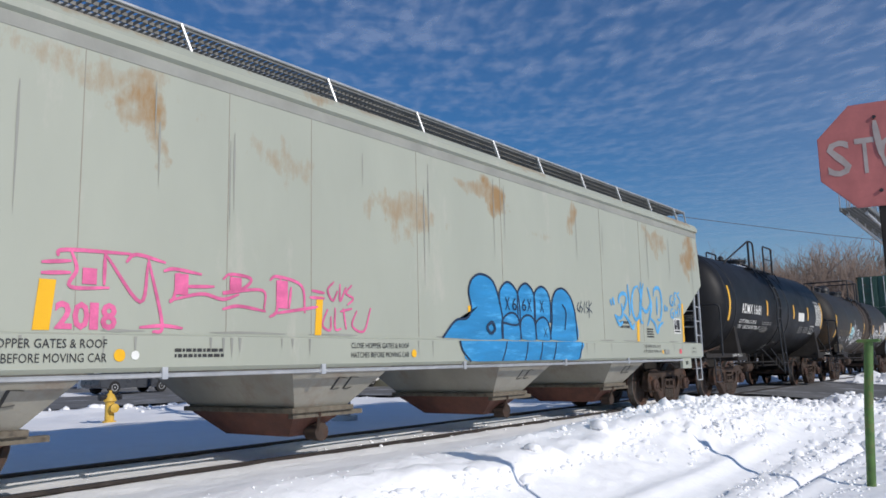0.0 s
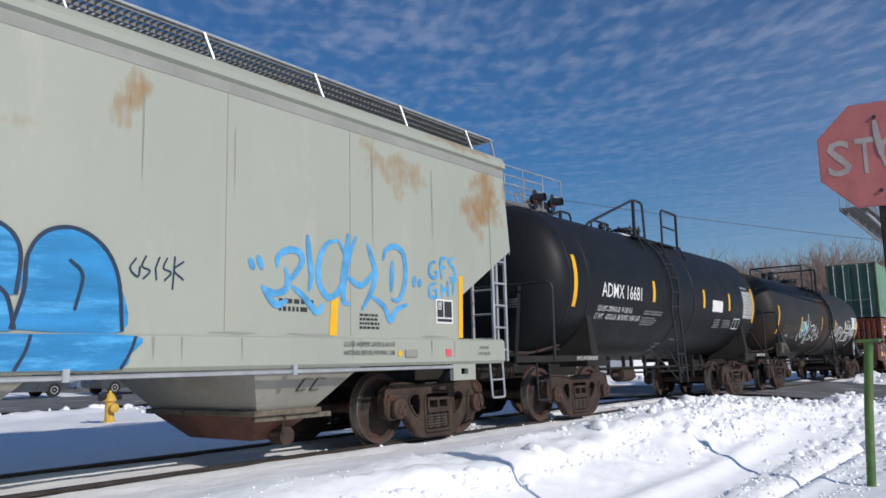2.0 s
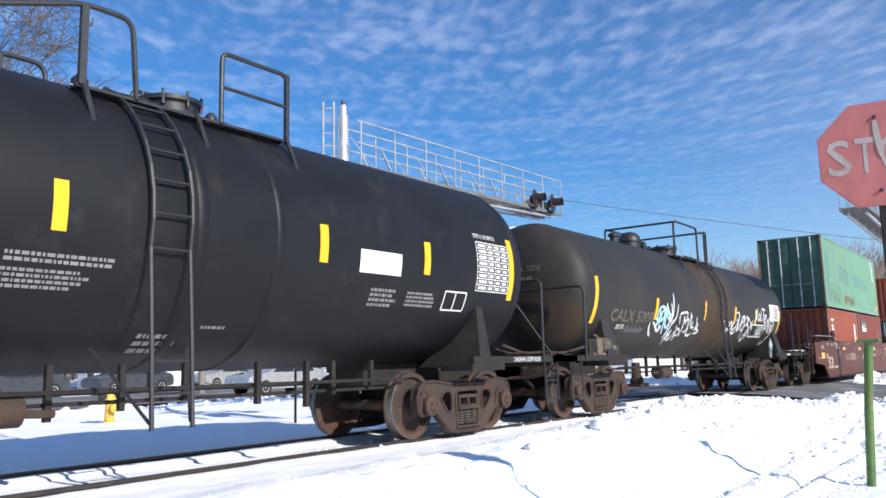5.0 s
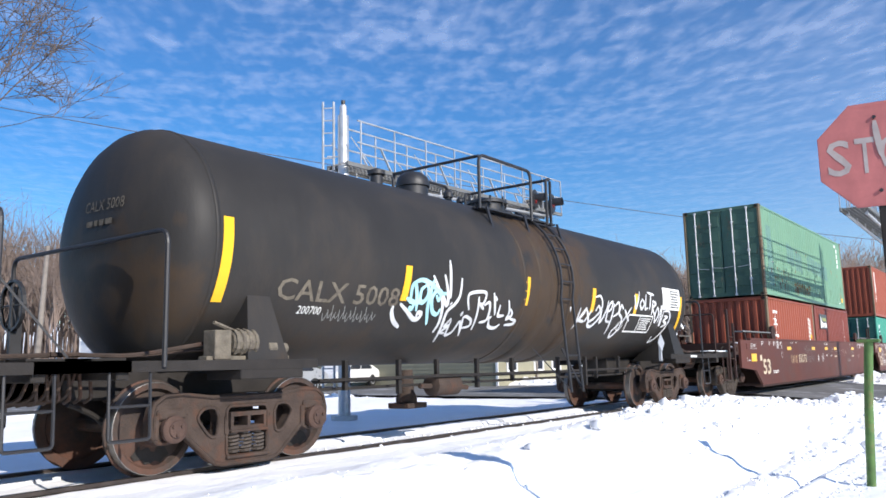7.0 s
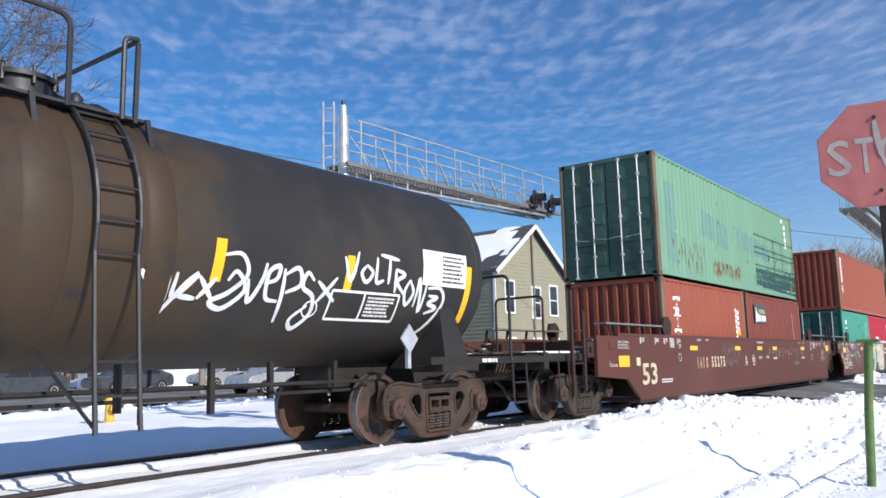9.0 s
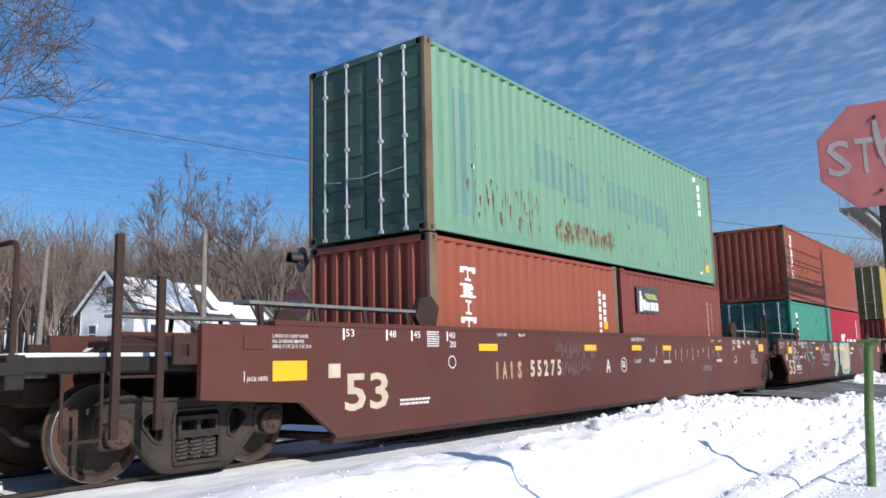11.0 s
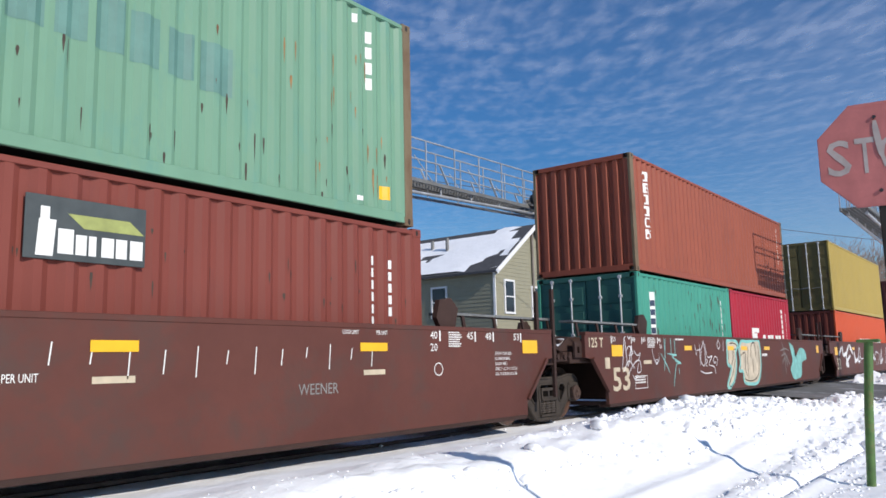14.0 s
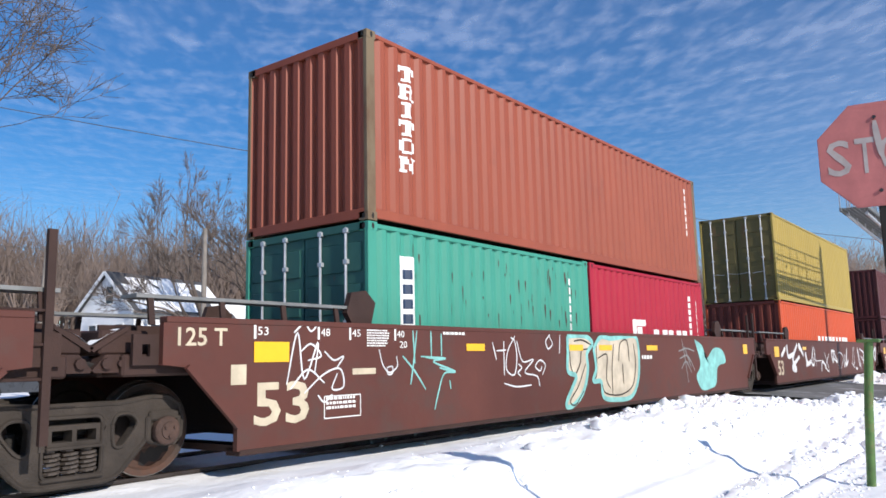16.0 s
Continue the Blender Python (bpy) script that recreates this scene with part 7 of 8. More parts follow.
P_orange = container_paint("orange_container_paint", (0.50, 0.080, 0.028), rust=(0.46, 0.08, 0.03), amount=0.2)
P_dark = container_paint("dark_red_container_paint", (0.084, 0.025, 0.025), amount=0.1)
P_post = container_paint("weathered_post_paint", (0.168, 0.126, 0.076), rust=(0.12, 0.07, 0.04), amount=0.4)
M["faded_teal"] = material("faded_teal_lettering", (0.100, 0.215, 0.178), 0.55, vary=0.14, scale=3, bump=0.03)
M["sign_dark"] = material("dark_sign", (0.05, 0.06, 0.06), 0.5, vary=0.2, scale=5, bump=0.03)
M["sign_green"] = material("sign_olive", (0.30, 0.33, 0.10), 0.5, vary=0.2, scale=5, bump=0.03)

rng = random.Random(31)
c = container("pale green high-cube shipping container with rust runs and doors coloured as in shade", 21.07, 12.19, 2.90, 2.896, P_green, "doors", P_green_shaded, P_green, P_post)
streaks(c, rng, 130, 3.7, 6.1, 3.30, 3.62, 0.26, M["rust"])
streaks(c, rng, 110, 3.7, 6.1, 3.25, 3.55, 0.22, M["rust_pale"])
streaks(c, rng, 70, 0.9, 3.2, 3.25, 3.95, 0.34, M["rust"])
streaks(c, rng, 26, 6.2, 11.9, 3.12, 4.1, 0.36, M["rust_dark"])
streaks(c, rng, 20, 9.8, 11.9, 3.4, 5.1, 0.40, M["rust_pale"])
streaks(c, rng, 18, 0.3, 9.0, 4.0, 5.4, 0.20, M["rust"])
for a, w, lo, hi in ((0.74, 0.42, 3.25, 5.2), (3.05, 0.30, 4.15, 4.85), (3.42, 0.28, 4.1, 4.8), (3.78, 0.32, 4.1, 4.75), (4.16, 0.30, 4.0, 4.72), (4.52, 0.28, 4.0, 4.66), (4.85, 0.2, 3.95, 4.6), (6.0, 0.32, 4.1, 4.66), (6.4, 0.3, 4.1, 4.64), (6.78, 0.34, 4.08, 4.62), (7.2, 0.3, 4.06, 4.6), (7.58, 0.3, 4.04, 4.58), (7.95, 0.32, 4.02, 4.55), (8.35, 0.3, 4.0, 4.5), (8.75, 0.4, 3.95, 4.5)):
    bm = BM()
    painted(bm, a, a + w, lo, hi)
    part("faded_mark", bm, M["faded_teal"], c, "faded blue-green blocks of old lettering")
code_marks(c, 11.3, 5.45, 4, 0.16)
code_marks(c, 11.05, 5.62, 1, 0.12)
bm = BM()
painted(bm, 11.55, 11.72, 3.2, 3.38)
part("sticker", bm, M["yellow"], c, "yellow warning sticker")
bm = BM()
painted(bm, 11.1, 11.22, 3.12, 3.18)
painted(bm, 1.1, 1.22, 4.0, 4.06)
part("sticker", bm, M["white_paint"], c)

c = container("brick red short shipping container with a white upright mark", 21.10, 6.058, 0.285, 2.591, P_brick, post_paint=P_post)
upright_mark(c, 0.77, 2.47, MARK, 0.25, wide=0.34)
code_marks(c, 5.25, 2.35, 8, 0.11)
code_marks(c, 5.48, 2.3, 4, 0.11)
bm = BM()
painted(bm, 5.48, 5.56, 1.62, 1.76)
part("sticker", bm, M["yellow"], c)
c = container("maroon short shipping container with a dark sign on its side", 27.36, 6.058, 0.285, 2.591, P_maroon)
streaks(c, rng, 25, 0.3, 5.8, 1.6, 2.4, 0.2, M["rust_dark"])
bm = BM()
box(bm, 0.73, 1.86, -1.228, -1.218, 2.0, 2.56, 0.003)
sg = part("sign_board", bm, M["sign_dark"], c, "dark sign board with a white figure and an olive field")
bm = BM()
F = flat_on(-1.2315)
patch(bm, F, 1.25, 1.84, 2.30, 2.42, 1, -0.15)
part("sign_field", bm, M["sign_green"], sg)
bm = BM()
patch(bm, F, 0.83, 0.98, 2.03, 2.35, 2, 0.02)
patch(bm, F, 0.86, 0.94, 2.35, 2.46, 1)
for i, (a, w) in enumerate(((1.02, 0.14), (1.18, 0.10), (1.30, 0.07), (1.42, 0.12), (1.56, 0.11), (1.70, 0.13))):
    patch(bm, F, a, a + w, 2.06, 2.24 if i else 2.28, 1)
part("sign_mark", bm, M["white_paint"], sg)
code_marks(c, 5.05, 2.42, 8, 0.115)
code_marks(c, 5.42, 2.40, 5, 0.115)

c = container("brick red shipping container with white mark and rusted post", 40.67, 12.19, 2.89, 2.591, P_brick, post_paint=P_post)
upright_mark(c, 0.68, 5.20, MARK, 0.262, wide=0.34)
code_marks(c, 11.55, 5.2, 7, 0.13)
code_marks(c, 11.75, 5.1, 4, 0.13)
code_marks(c, 7.6, 4.6, 1, 0.1)
c = container("sea green short shipping container with white plate, doors coloured as in shade", 40.67, 6.058, 0.285, 2.591, P_teal, "doors", P_teal_shaded, P_teal)
streaks(c, rng, 60, 0.9, 5.8, 1.7, 2.7, 0.35, M["rust_dark"])
bm = BM()
painted(bm, 0.62, 0.97, 1.45, 2.48)
part("plate", bm, M["white_paint"], c, "white upright plate with dark marks")
bm = BM()
for i in range(5):
    us = wave_stops(0.72, 0.88)
    z = 2.30 - i * 0.2
    rows = [[bm.verts.new((u, -(1.219 - 0.008 - wave(u)) - 0.007, zz)) for zz in (z - 0.13, z)] for u in us]
    for a, b in zip(rows, rows[1:]):
        bm.faces.new((a[0], b[0], b[1], a[1]))
part("plate_mark", bm, M["blue_line"], c)
code_marks(c, 5.3, 2.5, 8, 0.12)
c = container("crimson short shipping container with white marks low on its side", 46.83, 6.058, 0.285, 2.591, P_crimson)
bm = BM()
painted(bm, 1.9, 2.02, 1.52, 1.85)
painted(bm, 2.1, 2.5, 1.72, 1.85)
painted(bm, 2.15, 2.4, 1.52, 1.70)
for i in range(5):
    painted(bm, 3.0 + i * 0.42, 3.28 + i * 0.42, 1.5, 1.66)
part("side_mark", bm, M["white_paint"], c)
code_marks(c, 5.2, 2.5, 8, 0.12)
code_marks(c, 5.6, 2.4, 6, 0.12)

container("mustard yellow high-cube shipping container with doors coloured as in shade", 60.17, 12.19, 2.82, 2.896, P_yellow, "doors", P_yellow_shaded, P_yellow)
# maroon on the orange container's ends stands in for their shade
c = container("orange shipping container with white marks low on its side", 60.20, 12.19, 0.23, 2.591, P_orange, shaded_end_paint=P_maroon)
bm = BM()
for i in range(9):
    painted(bm, 5.0 + i * 0.62, 5.42 + i * 0.62, 1.5, 1.72)
part("side_mark", bm, M["white_paint"], c)
container("dark red shipping container stacked above another", 79.75, 12.19, 2.83, 2.591, P_dark)
container("dark red shipping container in a well car", 79.75, 12.19, 0.235, 2.591, P_dark)


# ---- sky: a thin sheet of rippled cloud, drifting ----
def make_clouds():
    bm = BM()
    n, s = 12, 4600
    g = [[bm.verts.new((-s + 2 * s * i / n, -s + 2 * s * j / n, 600 - 90 * (math.hypot(i - n / 2, j - n / 2) / (n / 2)) ** 2)) for i in range(n + 1)] for j in range(n + 1)]
    for j in range(n):
        for i in range(n):
            bm.faces.new((g[j][i], g[j][i + 1], g[j + 1][i + 1], g[j + 1][i]))
    m = bpy.data.materials.new("cloud")
    m.use_nodes = True
    nt, l = m.node_tree.nodes, m.node_tree.links
    nt.clear()
    co = nt.new("ShaderNodeTexCoord")
    mp = nt.new("ShaderNodeMapping")
    turned = nt.new("ShaderNodeMapping")
    turned.inputs["Rotation"].default_value = (0, 0, radians(-45))
    l.new(co.outputs["Object"], turned.inputs[0])
    mp.inputs["Scale"].default_value = (0.0115, 0.027, 1)
    l.new(turned.outputs[0], mp.inputs[0])
    small = nt.new("ShaderNodeTexNoise")
    small.inputs["Scale"].default_value, small.inputs["Detail"].default_value, small.inputs["Roughness"].default_value, small.inputs["Distortion"].default_value = 1.0, 2.6, 0.5, 0.15
    l.new(mp.outputs[0], small.inputs["Vector"])
    mp2 = nt.new("ShaderNodeMapping")
    mp2.inputs["Scale"].default_value = (0.0016, 0.0016, 1)
    l.new(co.outputs["Object"], mp2.inputs[0])
    big = nt.new("ShaderNodeTexNoise")
    big.inputs["Scale"].default_value, big.inputs["Detail"].default_value = 1.0, 3
    l.new(mp2.outputs[0], big.inputs["Vector"])
    add = nt.new("ShaderNodeMath")
    add.operation = "MULTIPLY_ADD"
    l.new(big.outputs["Fac"], add.inputs[0])
    add.inputs[1].default_value = 0.75
    l.new(small.outputs["Fac"], add.inputs[2])
    mr = nt.new("ShaderNodeMapRange")
    mr.interpolation_type = "SMOOTHSTEP"
    mr.inputs[1].default_value, mr.inputs[2].default_value, mr.inputs[3].default_value, mr.inputs[4].default_value = 0.70, 1.22, 0.08, 0.34
    l.new(add.outputs[0], mr.inputs[0])
    # the deck thins out towards its far edge
    ln = nt.new("ShaderNodeVectorMath")
    ln.operation = "LENGTH"
    l.new(co.outputs["Object"], ln.inputs[0])
    edge = nt.new("ShaderNodeMapRange")
    edge.interpolation_type = "SMOOTHSTEP"
    edge.inputs[1].default_value, edge.inputs[2].default_value, edge.inputs[3].default_value, edge.inputs[4].default_value = 1000, 2600, 1.0, 0.42
    l.new(ln.outputs["Value"], edge.inputs[0])
    dens = nt.new("ShaderNodeMath")
    dens.operation = "MULTIPLY"
    l.new(mr.outputs[0], dens.inputs[0])
    l.new(edge.outputs[0], dens.inputs[1])
    # and thickens to a veil towards the south-east
    way = nt.new("ShaderNodeVectorMath")
    way.operation = "NORMALIZE"
    l.new(co.outputs["Object"], way.inputs[0])
    dot = nt.new("ShaderNodeVectorMath")
    dot.operation = "DOT_PRODUCT"
    dot.inputs[1].default_value = (0.606, -0.795, 0)
    l.new(way.outputs[0], dot.inputs[0])
    veil = nt.new("ShaderNodeMapRange")
    veil.interpolation_type = "SMOOTHSTEP"
    veil.inputs[1].default_value, veil.inputs[2].default_value, veil.inputs[3].default_value, veil.inputs[4].default_value = 0.05, 0.7, 0.0, 0.15
    l.new(dot.outputs["Value"], veil.inputs[0])
    far = nt.new("ShaderNodeMapRange")
    far.interpolation_type = "SMOOTHSTEP"
    far.inputs[1].default_value, far.inputs[2].default_value = 1150, 2000
    l.new(ln.outputs["Value"], far.inputs[0])
    added = nt.new("ShaderNodeMath")
    added.operation = "MULTIPLY_ADD"
    l.new(veil.outputs[0], added.inputs[0])
    l.new(far.outputs[0], added.inputs[1])
    l.new(dens.outputs[0], added.inputs[2])
    # the sky is clear to the south
    sep = nt.new("ShaderNodeSeparateXYZ")
    l.new(co.outputs["Object"], sep.inputs[0])
    south = nt.new("ShaderNodeMapRange")
    south.interpolation_type = "SMOOTHSTEP"
    south.inputs[1].default_value, south.inputs[2].default_value = -800, 150
    l.new(sep.outputs[1], south.inputs[0])
    thick = nt.new("ShaderNodeMath")
    thick.operation = "MULTIPLY"
    l.new(added.outputs[0], thick.inputs[0])
    l.new(south.outputs[0], thick.inputs[1])
    tr = nt.new("ShaderNodeBsdfTransparent")
    tl = nt.new("ShaderNodeBsdfTranslucent")
    tl.inputs[0].default_value = (0.95, 0.96, 1.0, 1)
    mx = nt.new("ShaderNodeMixShader")
    l.new(thick.outputs[0], mx.inputs[0])
    l.new(tr.outputs[0], mx.inputs[1])
    l.new(tl.outputs[0], mx.inputs[2])
    out = nt.new("ShaderNodeOutputMaterial")
    l.new(mx.outputs[0], out.inputs[0])
    ob = part("cloud_layer", bm, m)
    return tagged(ob, "thin rippled white cloud layer across a blue sky", "clouds", kind="structure")


CLOUDS = make_clouds()

# ---- the place ----
M["worn_white"] = material("worn_white_film", (0.36, 0.31, 0.29), 0.6, vary=0.2, scale=8, bump=0.03)
M["stop_red"] = material("stop_red", (0.40, 0.125, 0.115), 0.6, vary=0.16, scale=6, bump=0.03)
M["green_post"] = material("green_post_paint", (0.075, 0.155, 0.035), 0.6, vary=0.3, scale=7, bump=0.2, dirt=(0.16, 0.12, 0.05), dirt_amount=0.3, dirt_scale=5)
M["bark"] = material("bark", (0.115, 0.09, 0.075), 0.95, vary=0.3, scale=5, bump=0.5, bump_scale=25)
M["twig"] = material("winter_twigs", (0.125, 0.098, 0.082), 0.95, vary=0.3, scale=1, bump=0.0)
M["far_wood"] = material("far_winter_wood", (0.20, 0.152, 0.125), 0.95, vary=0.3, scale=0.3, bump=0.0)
M["beige"] = material("beige_siding", (0.30, 0.285, 0.20), 0.75, vary=0.06, scale=2, bump=0.05)
M["white_siding"] = material("white_siding", (0.74, 0.75, 0.76), 0.7, vary=0.05, scale=2, bump=0.05)
M["shingle"] = material("dark_shingles", (0.07, 0.07, 0.075), 0.9, vary=0.25, scale=3, bump=0.4, bump_scale=20)
M["trim"] = material("white_trim", (0.78, 0.78, 0.77), 0.6, vary=0.04, scale=3, bump=0.03)
M["glass"] = material("window_glass", (0.03, 0.035, 0.045), 0.08, vary=0.1, scale=2, bump=0.0)
M["brick"] = material("chimney_brick", (0.20, 0.10, 0.08), 0.9, vary=0.25, scale=8, bump=0.3)
M["hydrant"] = material("hydrant_yellow", (0.66, 0.42, 0.06), 0.5, vary=0.12, scale=8, bump=0.1)
M["tyre"] = material("tyre_rubber", (0.02, 0.02, 0.02), 0.9, vary=0.2, scale=8, bump=0.1)
M["silver_car"] = material("silver_car_paint", (0.48, 0.49, 0.50), 0.3, 0.4, vary=0.04, scale=3, bump=0.0)
M["white_car"] = material("white_car_paint", (0.72, 0.72, 0.72), 0.3, vary=0.04, scale=3, bump=0.0)
M["dark_car"] = material("dark_car_paint", (0.06, 0.065, 0.075), 0.3, vary=0.1, scale=3, bump=0.0)
M["lens_red"] = material("red_signal_lens", (0.25, 0.02, 0.02), 0.25, vary=0.1, scale=6, bump=0.0)
M["pole_wood"] = material("pole_wood", (0.24, 0.21, 0.18), 0.9, vary=0.2, scale=4, bump=0.4)
M["wire"] = material("wire", (0.05, 0.05, 0.05), 0.7, vary=0.1, scale=4, bump=0.0)


def stop_sign(at, facing, label, foot, faded):
    t = thing("stop_sign", label, "road sign", "stop signs")
    face = Vector(facing).normalized()
    side = Vector((0, 0, 1)).cross(face).normalized()
    q = Matrix((side, -face, (0, 0, 1))).transposed().to_4x4()
    t.matrix_world = Matrix.Translation(at) @ q
    r = 0.381 / math.cos(math.pi / 8)
    oct_ = [(r * math.cos(math.pi / 8 + k * math.pi / 4), r * math.sin(math.pi / 8 + k * math.pi / 4)) for k in range(8)]
    bm = BM()
    prism(bm, oct_, -0.002, 0.002)
    part("plate", bm, M["stop_red"], t)
    bm = BM()
    a = [bm.verts.new((x * 0.985, -0.0035, z * 0.985)) for x, z in oct_]
    b = [bm.verts.new((x * 0.93, -0.0035, z * 0.93)) for x, z in oct_]
    for i in range(8):
        bm.faces.new((a[i], a[(i + 1) % 8], b[(i + 1) % 8], b[i]))
    part("border", bm, M["stop_red"], t)
    bm = BM()
    for ch, x, w in (("S", -0.325, 0.155), ("T", -0.14, 0.125), ("O", 0.015, 0.155), ("P", 0.20, 0.13)):
        lettering(bm, flat_on(-0.0045), ch, x, -0.13, 0.26, w, 0.01)
    part("lettering", bm, M["worn_white"], t, "worn white word")
    for z in (0.27, -0.27):
        bm = BM()
        tube(bm, [(0, -0.004, z), (0, -0.016, z)], 0.013, 8)
        part("bolt", bm, M["black_rail"], t)
    bm = BM()
    for x0, x1, y0, y1 in ((-0.025, 0.025, 0.006, 0.012), (-0.025, -0.019, 0.006, 0.035), (0.019, 0.025, 0.006, 0.035)):
        box(bm, x0, x1, y0, y1, foot, 0.34)
    part("post", bm, M["underframe"], t, "dark steel channel post")
    if faded:
        # a narrow pale streak runs down from the upper bolt
        bm = BM()
        stroke(bm, flat_on(-0.0065), [(0.0, 0.245), (0.004, 0.17), (0.012, 0.10), (0.022, 0.02), (0.03, -0.03)], 0.042, taper=0.5)
        part("bleached_streak", bm, M["worn_white"], t, "pale streak below the bolt")
    return t


stop_sign((6.246, 0.823, 2.457), (-0.985, -0.17, 0), "weathered red octagonal stop sign on a steel channel post", -3.1, True)
stop_sign((12.02, 13.40, 2.40), (-0.98, -0.12, 0), "red octagonal stop sign beside the crossing signal mast", -2.75, False)


def green_post():
    t = thing("marker_post", "short green painted steel post with a flat cap in the snow", "post")
    t.location = (10.70, 1.84, -0.52)
    bm = BM()
    tube(bm, [(0, 0, -0.1), (0.04, -0.05, 0.9), (0.085, -0.11, 1.69)], 0.052, 12)
    part("pole", bm, M["green_post"], t, smooth=40)
    bm = BM()
    box(bm, 0.025, 0.145, -0.24, 0.02, 1.69, 1.73, 0.012)
    part("cap", bm, M["green_post"], t)


green_post()


def signal_head(parent, p, face, r=0.15, hood=True):
    """A round flashing light with its backing disc and hood."""
    f = Vector(face).normalized()
    m = Matrix.Translation(p) @ f.to_track_quat("-Y", "Z").to_matrix().to_4x4()
    bm = BM()
    lathe(bm, [(0.03, 0.02), (0.03, r * 2.0), (0.045, r * 2.0), (0.05, 0.02)], "y", 24)
    lathe(bm, [(0.05, r), (0.16, r * 0.9), (0.22, r * 0.4)], "y", 18)
    bmesh.ops.transform(bm, matrix=m, verts=bm.verts)
    h = part("backing_disc", bm, M["black_rail"], parent, smooth=40)
    bm = BM()
    lathe(bm, [(0.028, r), (0.0, r * 0.7), (-0.012, 0.01)], "y", 18)
    bmesh.ops.transform(bm, matrix=m, verts=bm.verts)
    part("lens", bm, M["lens_red"], h, smooth=60)
    if hood:
        bm = BM()
        n = 14
        rows = [[bm.verts.new(((r + 0.015) * math.cos(a), y, (r + 0.015) * math.sin(a))) for a in (radians(-20 + 220 * i / n) for i in range(n + 1))] for y in (0.03, -0.28)]
        for i in range(n):
            bm.faces.new((rows[0][i], rows[0][i + 1], rows[1][i + 1], rows[1][i]))
        bmesh.ops.transform(bm, matrix=m, verts=bm.verts)
        part("hood", bm, M["black_rail"], h)
    return h


def cantilever(x, y, turn, length, walk_z, mast_z, label, heads, low_heads):
    """A crossing signal on a mast with a walkway arm along its own x."""
    t = thing("crossing_signal", label, "crossing signal", "crossing signals")
    t.matrix_world = pose(x, y, 0, 0, 0, turn)
    bm = BM()
    lathe(bm, [(-0.2, 0.30), (-0.1, 0.30), (-0.1, 0.14), (mast_z - 0.25, 0.13), (mast_z - 0.25, 0.09), (mast_z, 0.08), (mast_z + 0.05, 0.03)], "z", 18)
    part("mast", bm, M["galv"], t, smooth=40)
    bm = BM()
    tube(bm, [(0, 0, mast_z), (0, 0, mast_z + 0.14)], 0.05, 8)
    part("mast_cap", bm, M["black_rail"], t)
    ladder_parts(t, "ladder", (-0.30, 0.39, 0.5), (-0.30, 0.39, mast_z + 0.12), 0.26, 22, M["galv"], axis_=(0.606, -0.795, 0))
    bm = BM()
    for z in (2.6, 4.4, 6.0):
        beam(bm, (0, 0, z), (-0.25, 0.3, z), 0.03)
    part("ladder_bracket", bm, M["galv"], t)
    # walkway
    bm = BM()
    for s in (-0.34, 0.34):
        box(bm, -0.2, length, s - 0.03, s + 0.03, walk_z - 0.10, walk_z, 0.004)
    for i in range(int(length / 0.12)):
        box(bm, i * 0.12, i * 0.12 + 0.02, -0.32, 0.32, walk_z - 0.03, walk_z - 0.005)
    for i in range(6):
        yy = -0.27 + i * 0.108
        box(bm, -0.2, length, yy - 0.004, yy + 0.004, walk_z - 0.035, walk_z)
    part("walkway", bm, M["galv_dark"], t, "grey steel grating walkway")
    bm = BM()
    for s in (-0.24, 0.24):
        tube(bm, [(0, s, walk_z - 0.42), (length * 0.95, s, walk_z - 0.16)], 0.045, 8)
        for i in range(7):
            f = (i + 0.5) / 7
            tube(bm, [(length * f, s, walk_z - 0.42 + 0.26 * f), (length * f, s, walk_z - 0.05)], 0.02, 6)
    part("lower_chord", bm, M["galv"], t)
    bm = BM()
    for s in (-0.34, 0.34):
        for z in (0.52, 1.06):
            tube(bm, [(0.15, s, walk_z + z), (length, s, walk_z + z - (0.02 if z < 1 else 0))], 0.022, 6)
        for f in (0.012, 0.14, 0.27, 0.40, 0.52, 0.64, 0.76, 0.88, 1.0):
            beam(bm, (0.15 + (length - 0.15) * f, s, walk_z), (0.15 + (length - 0.15) * f, s, walk_z + 1.06), 0.03, 0.03)
        for f in (0.1, 0.34, 0.58, 0.82):
            a = length * f
            beam(bm, (a, s, walk_z + 0.52), (a + 0.35, s, walk_z), 0.05, 0.03)
            beam(bm, (a - 1.0, s, walk_z + 0.6), (a - 0.3, s, walk_z), 0.02, 0.02)
    part("railing", bm, M["galv"], t)
    for px_, py_, pz_, fx, fy in heads + low_heads:
        signal_head(t, (px_, py_, pz_), (fx, fy, 0))
    if low_heads:
        bm = BM()
        z = low_heads[0][2]
        tube(bm, [(-0.8, 0, z + 0.06), (0.8, 0, z + 0.06)], 0.03, 7)
        box(bm, -0.12, 0.12, -0.18, 0.18, z - 0.9, z - 0.3, 0.02)
        part("light_bar", bm, M["galv"], t)
    return t


cantilever(13.1, 12.93, -2.7, 9.3, 5.79, 7.25, "galvanised crossing signal mast with a cantilever walkway over the road", [(8.6, -0.5, 6.0, 0.3, -1), (8.7, 0.5, 6.0, 0.6, 1), (7.6, -0.5, 6.0, 0.3, -1), (9.2, 0.4, 6.0, 1, 0.6)], [(-0.72, -0.1, 3.38, -0.3, -1), (0.72, -0.1, 3.38, -0.3, -1), (-0.86, 0.54, 3.48, -1, 0.25), (0.62, 0.15, 2.6, 0.3, -1), (-0.45, 0.15, 2.6, -0.3, -1)])
cantilever(33.1, 3.9, 180.0, 9.0, 5.12, 6.9, "galvanised crossing signal mast with a cantilever walkway beside the road", [], [])


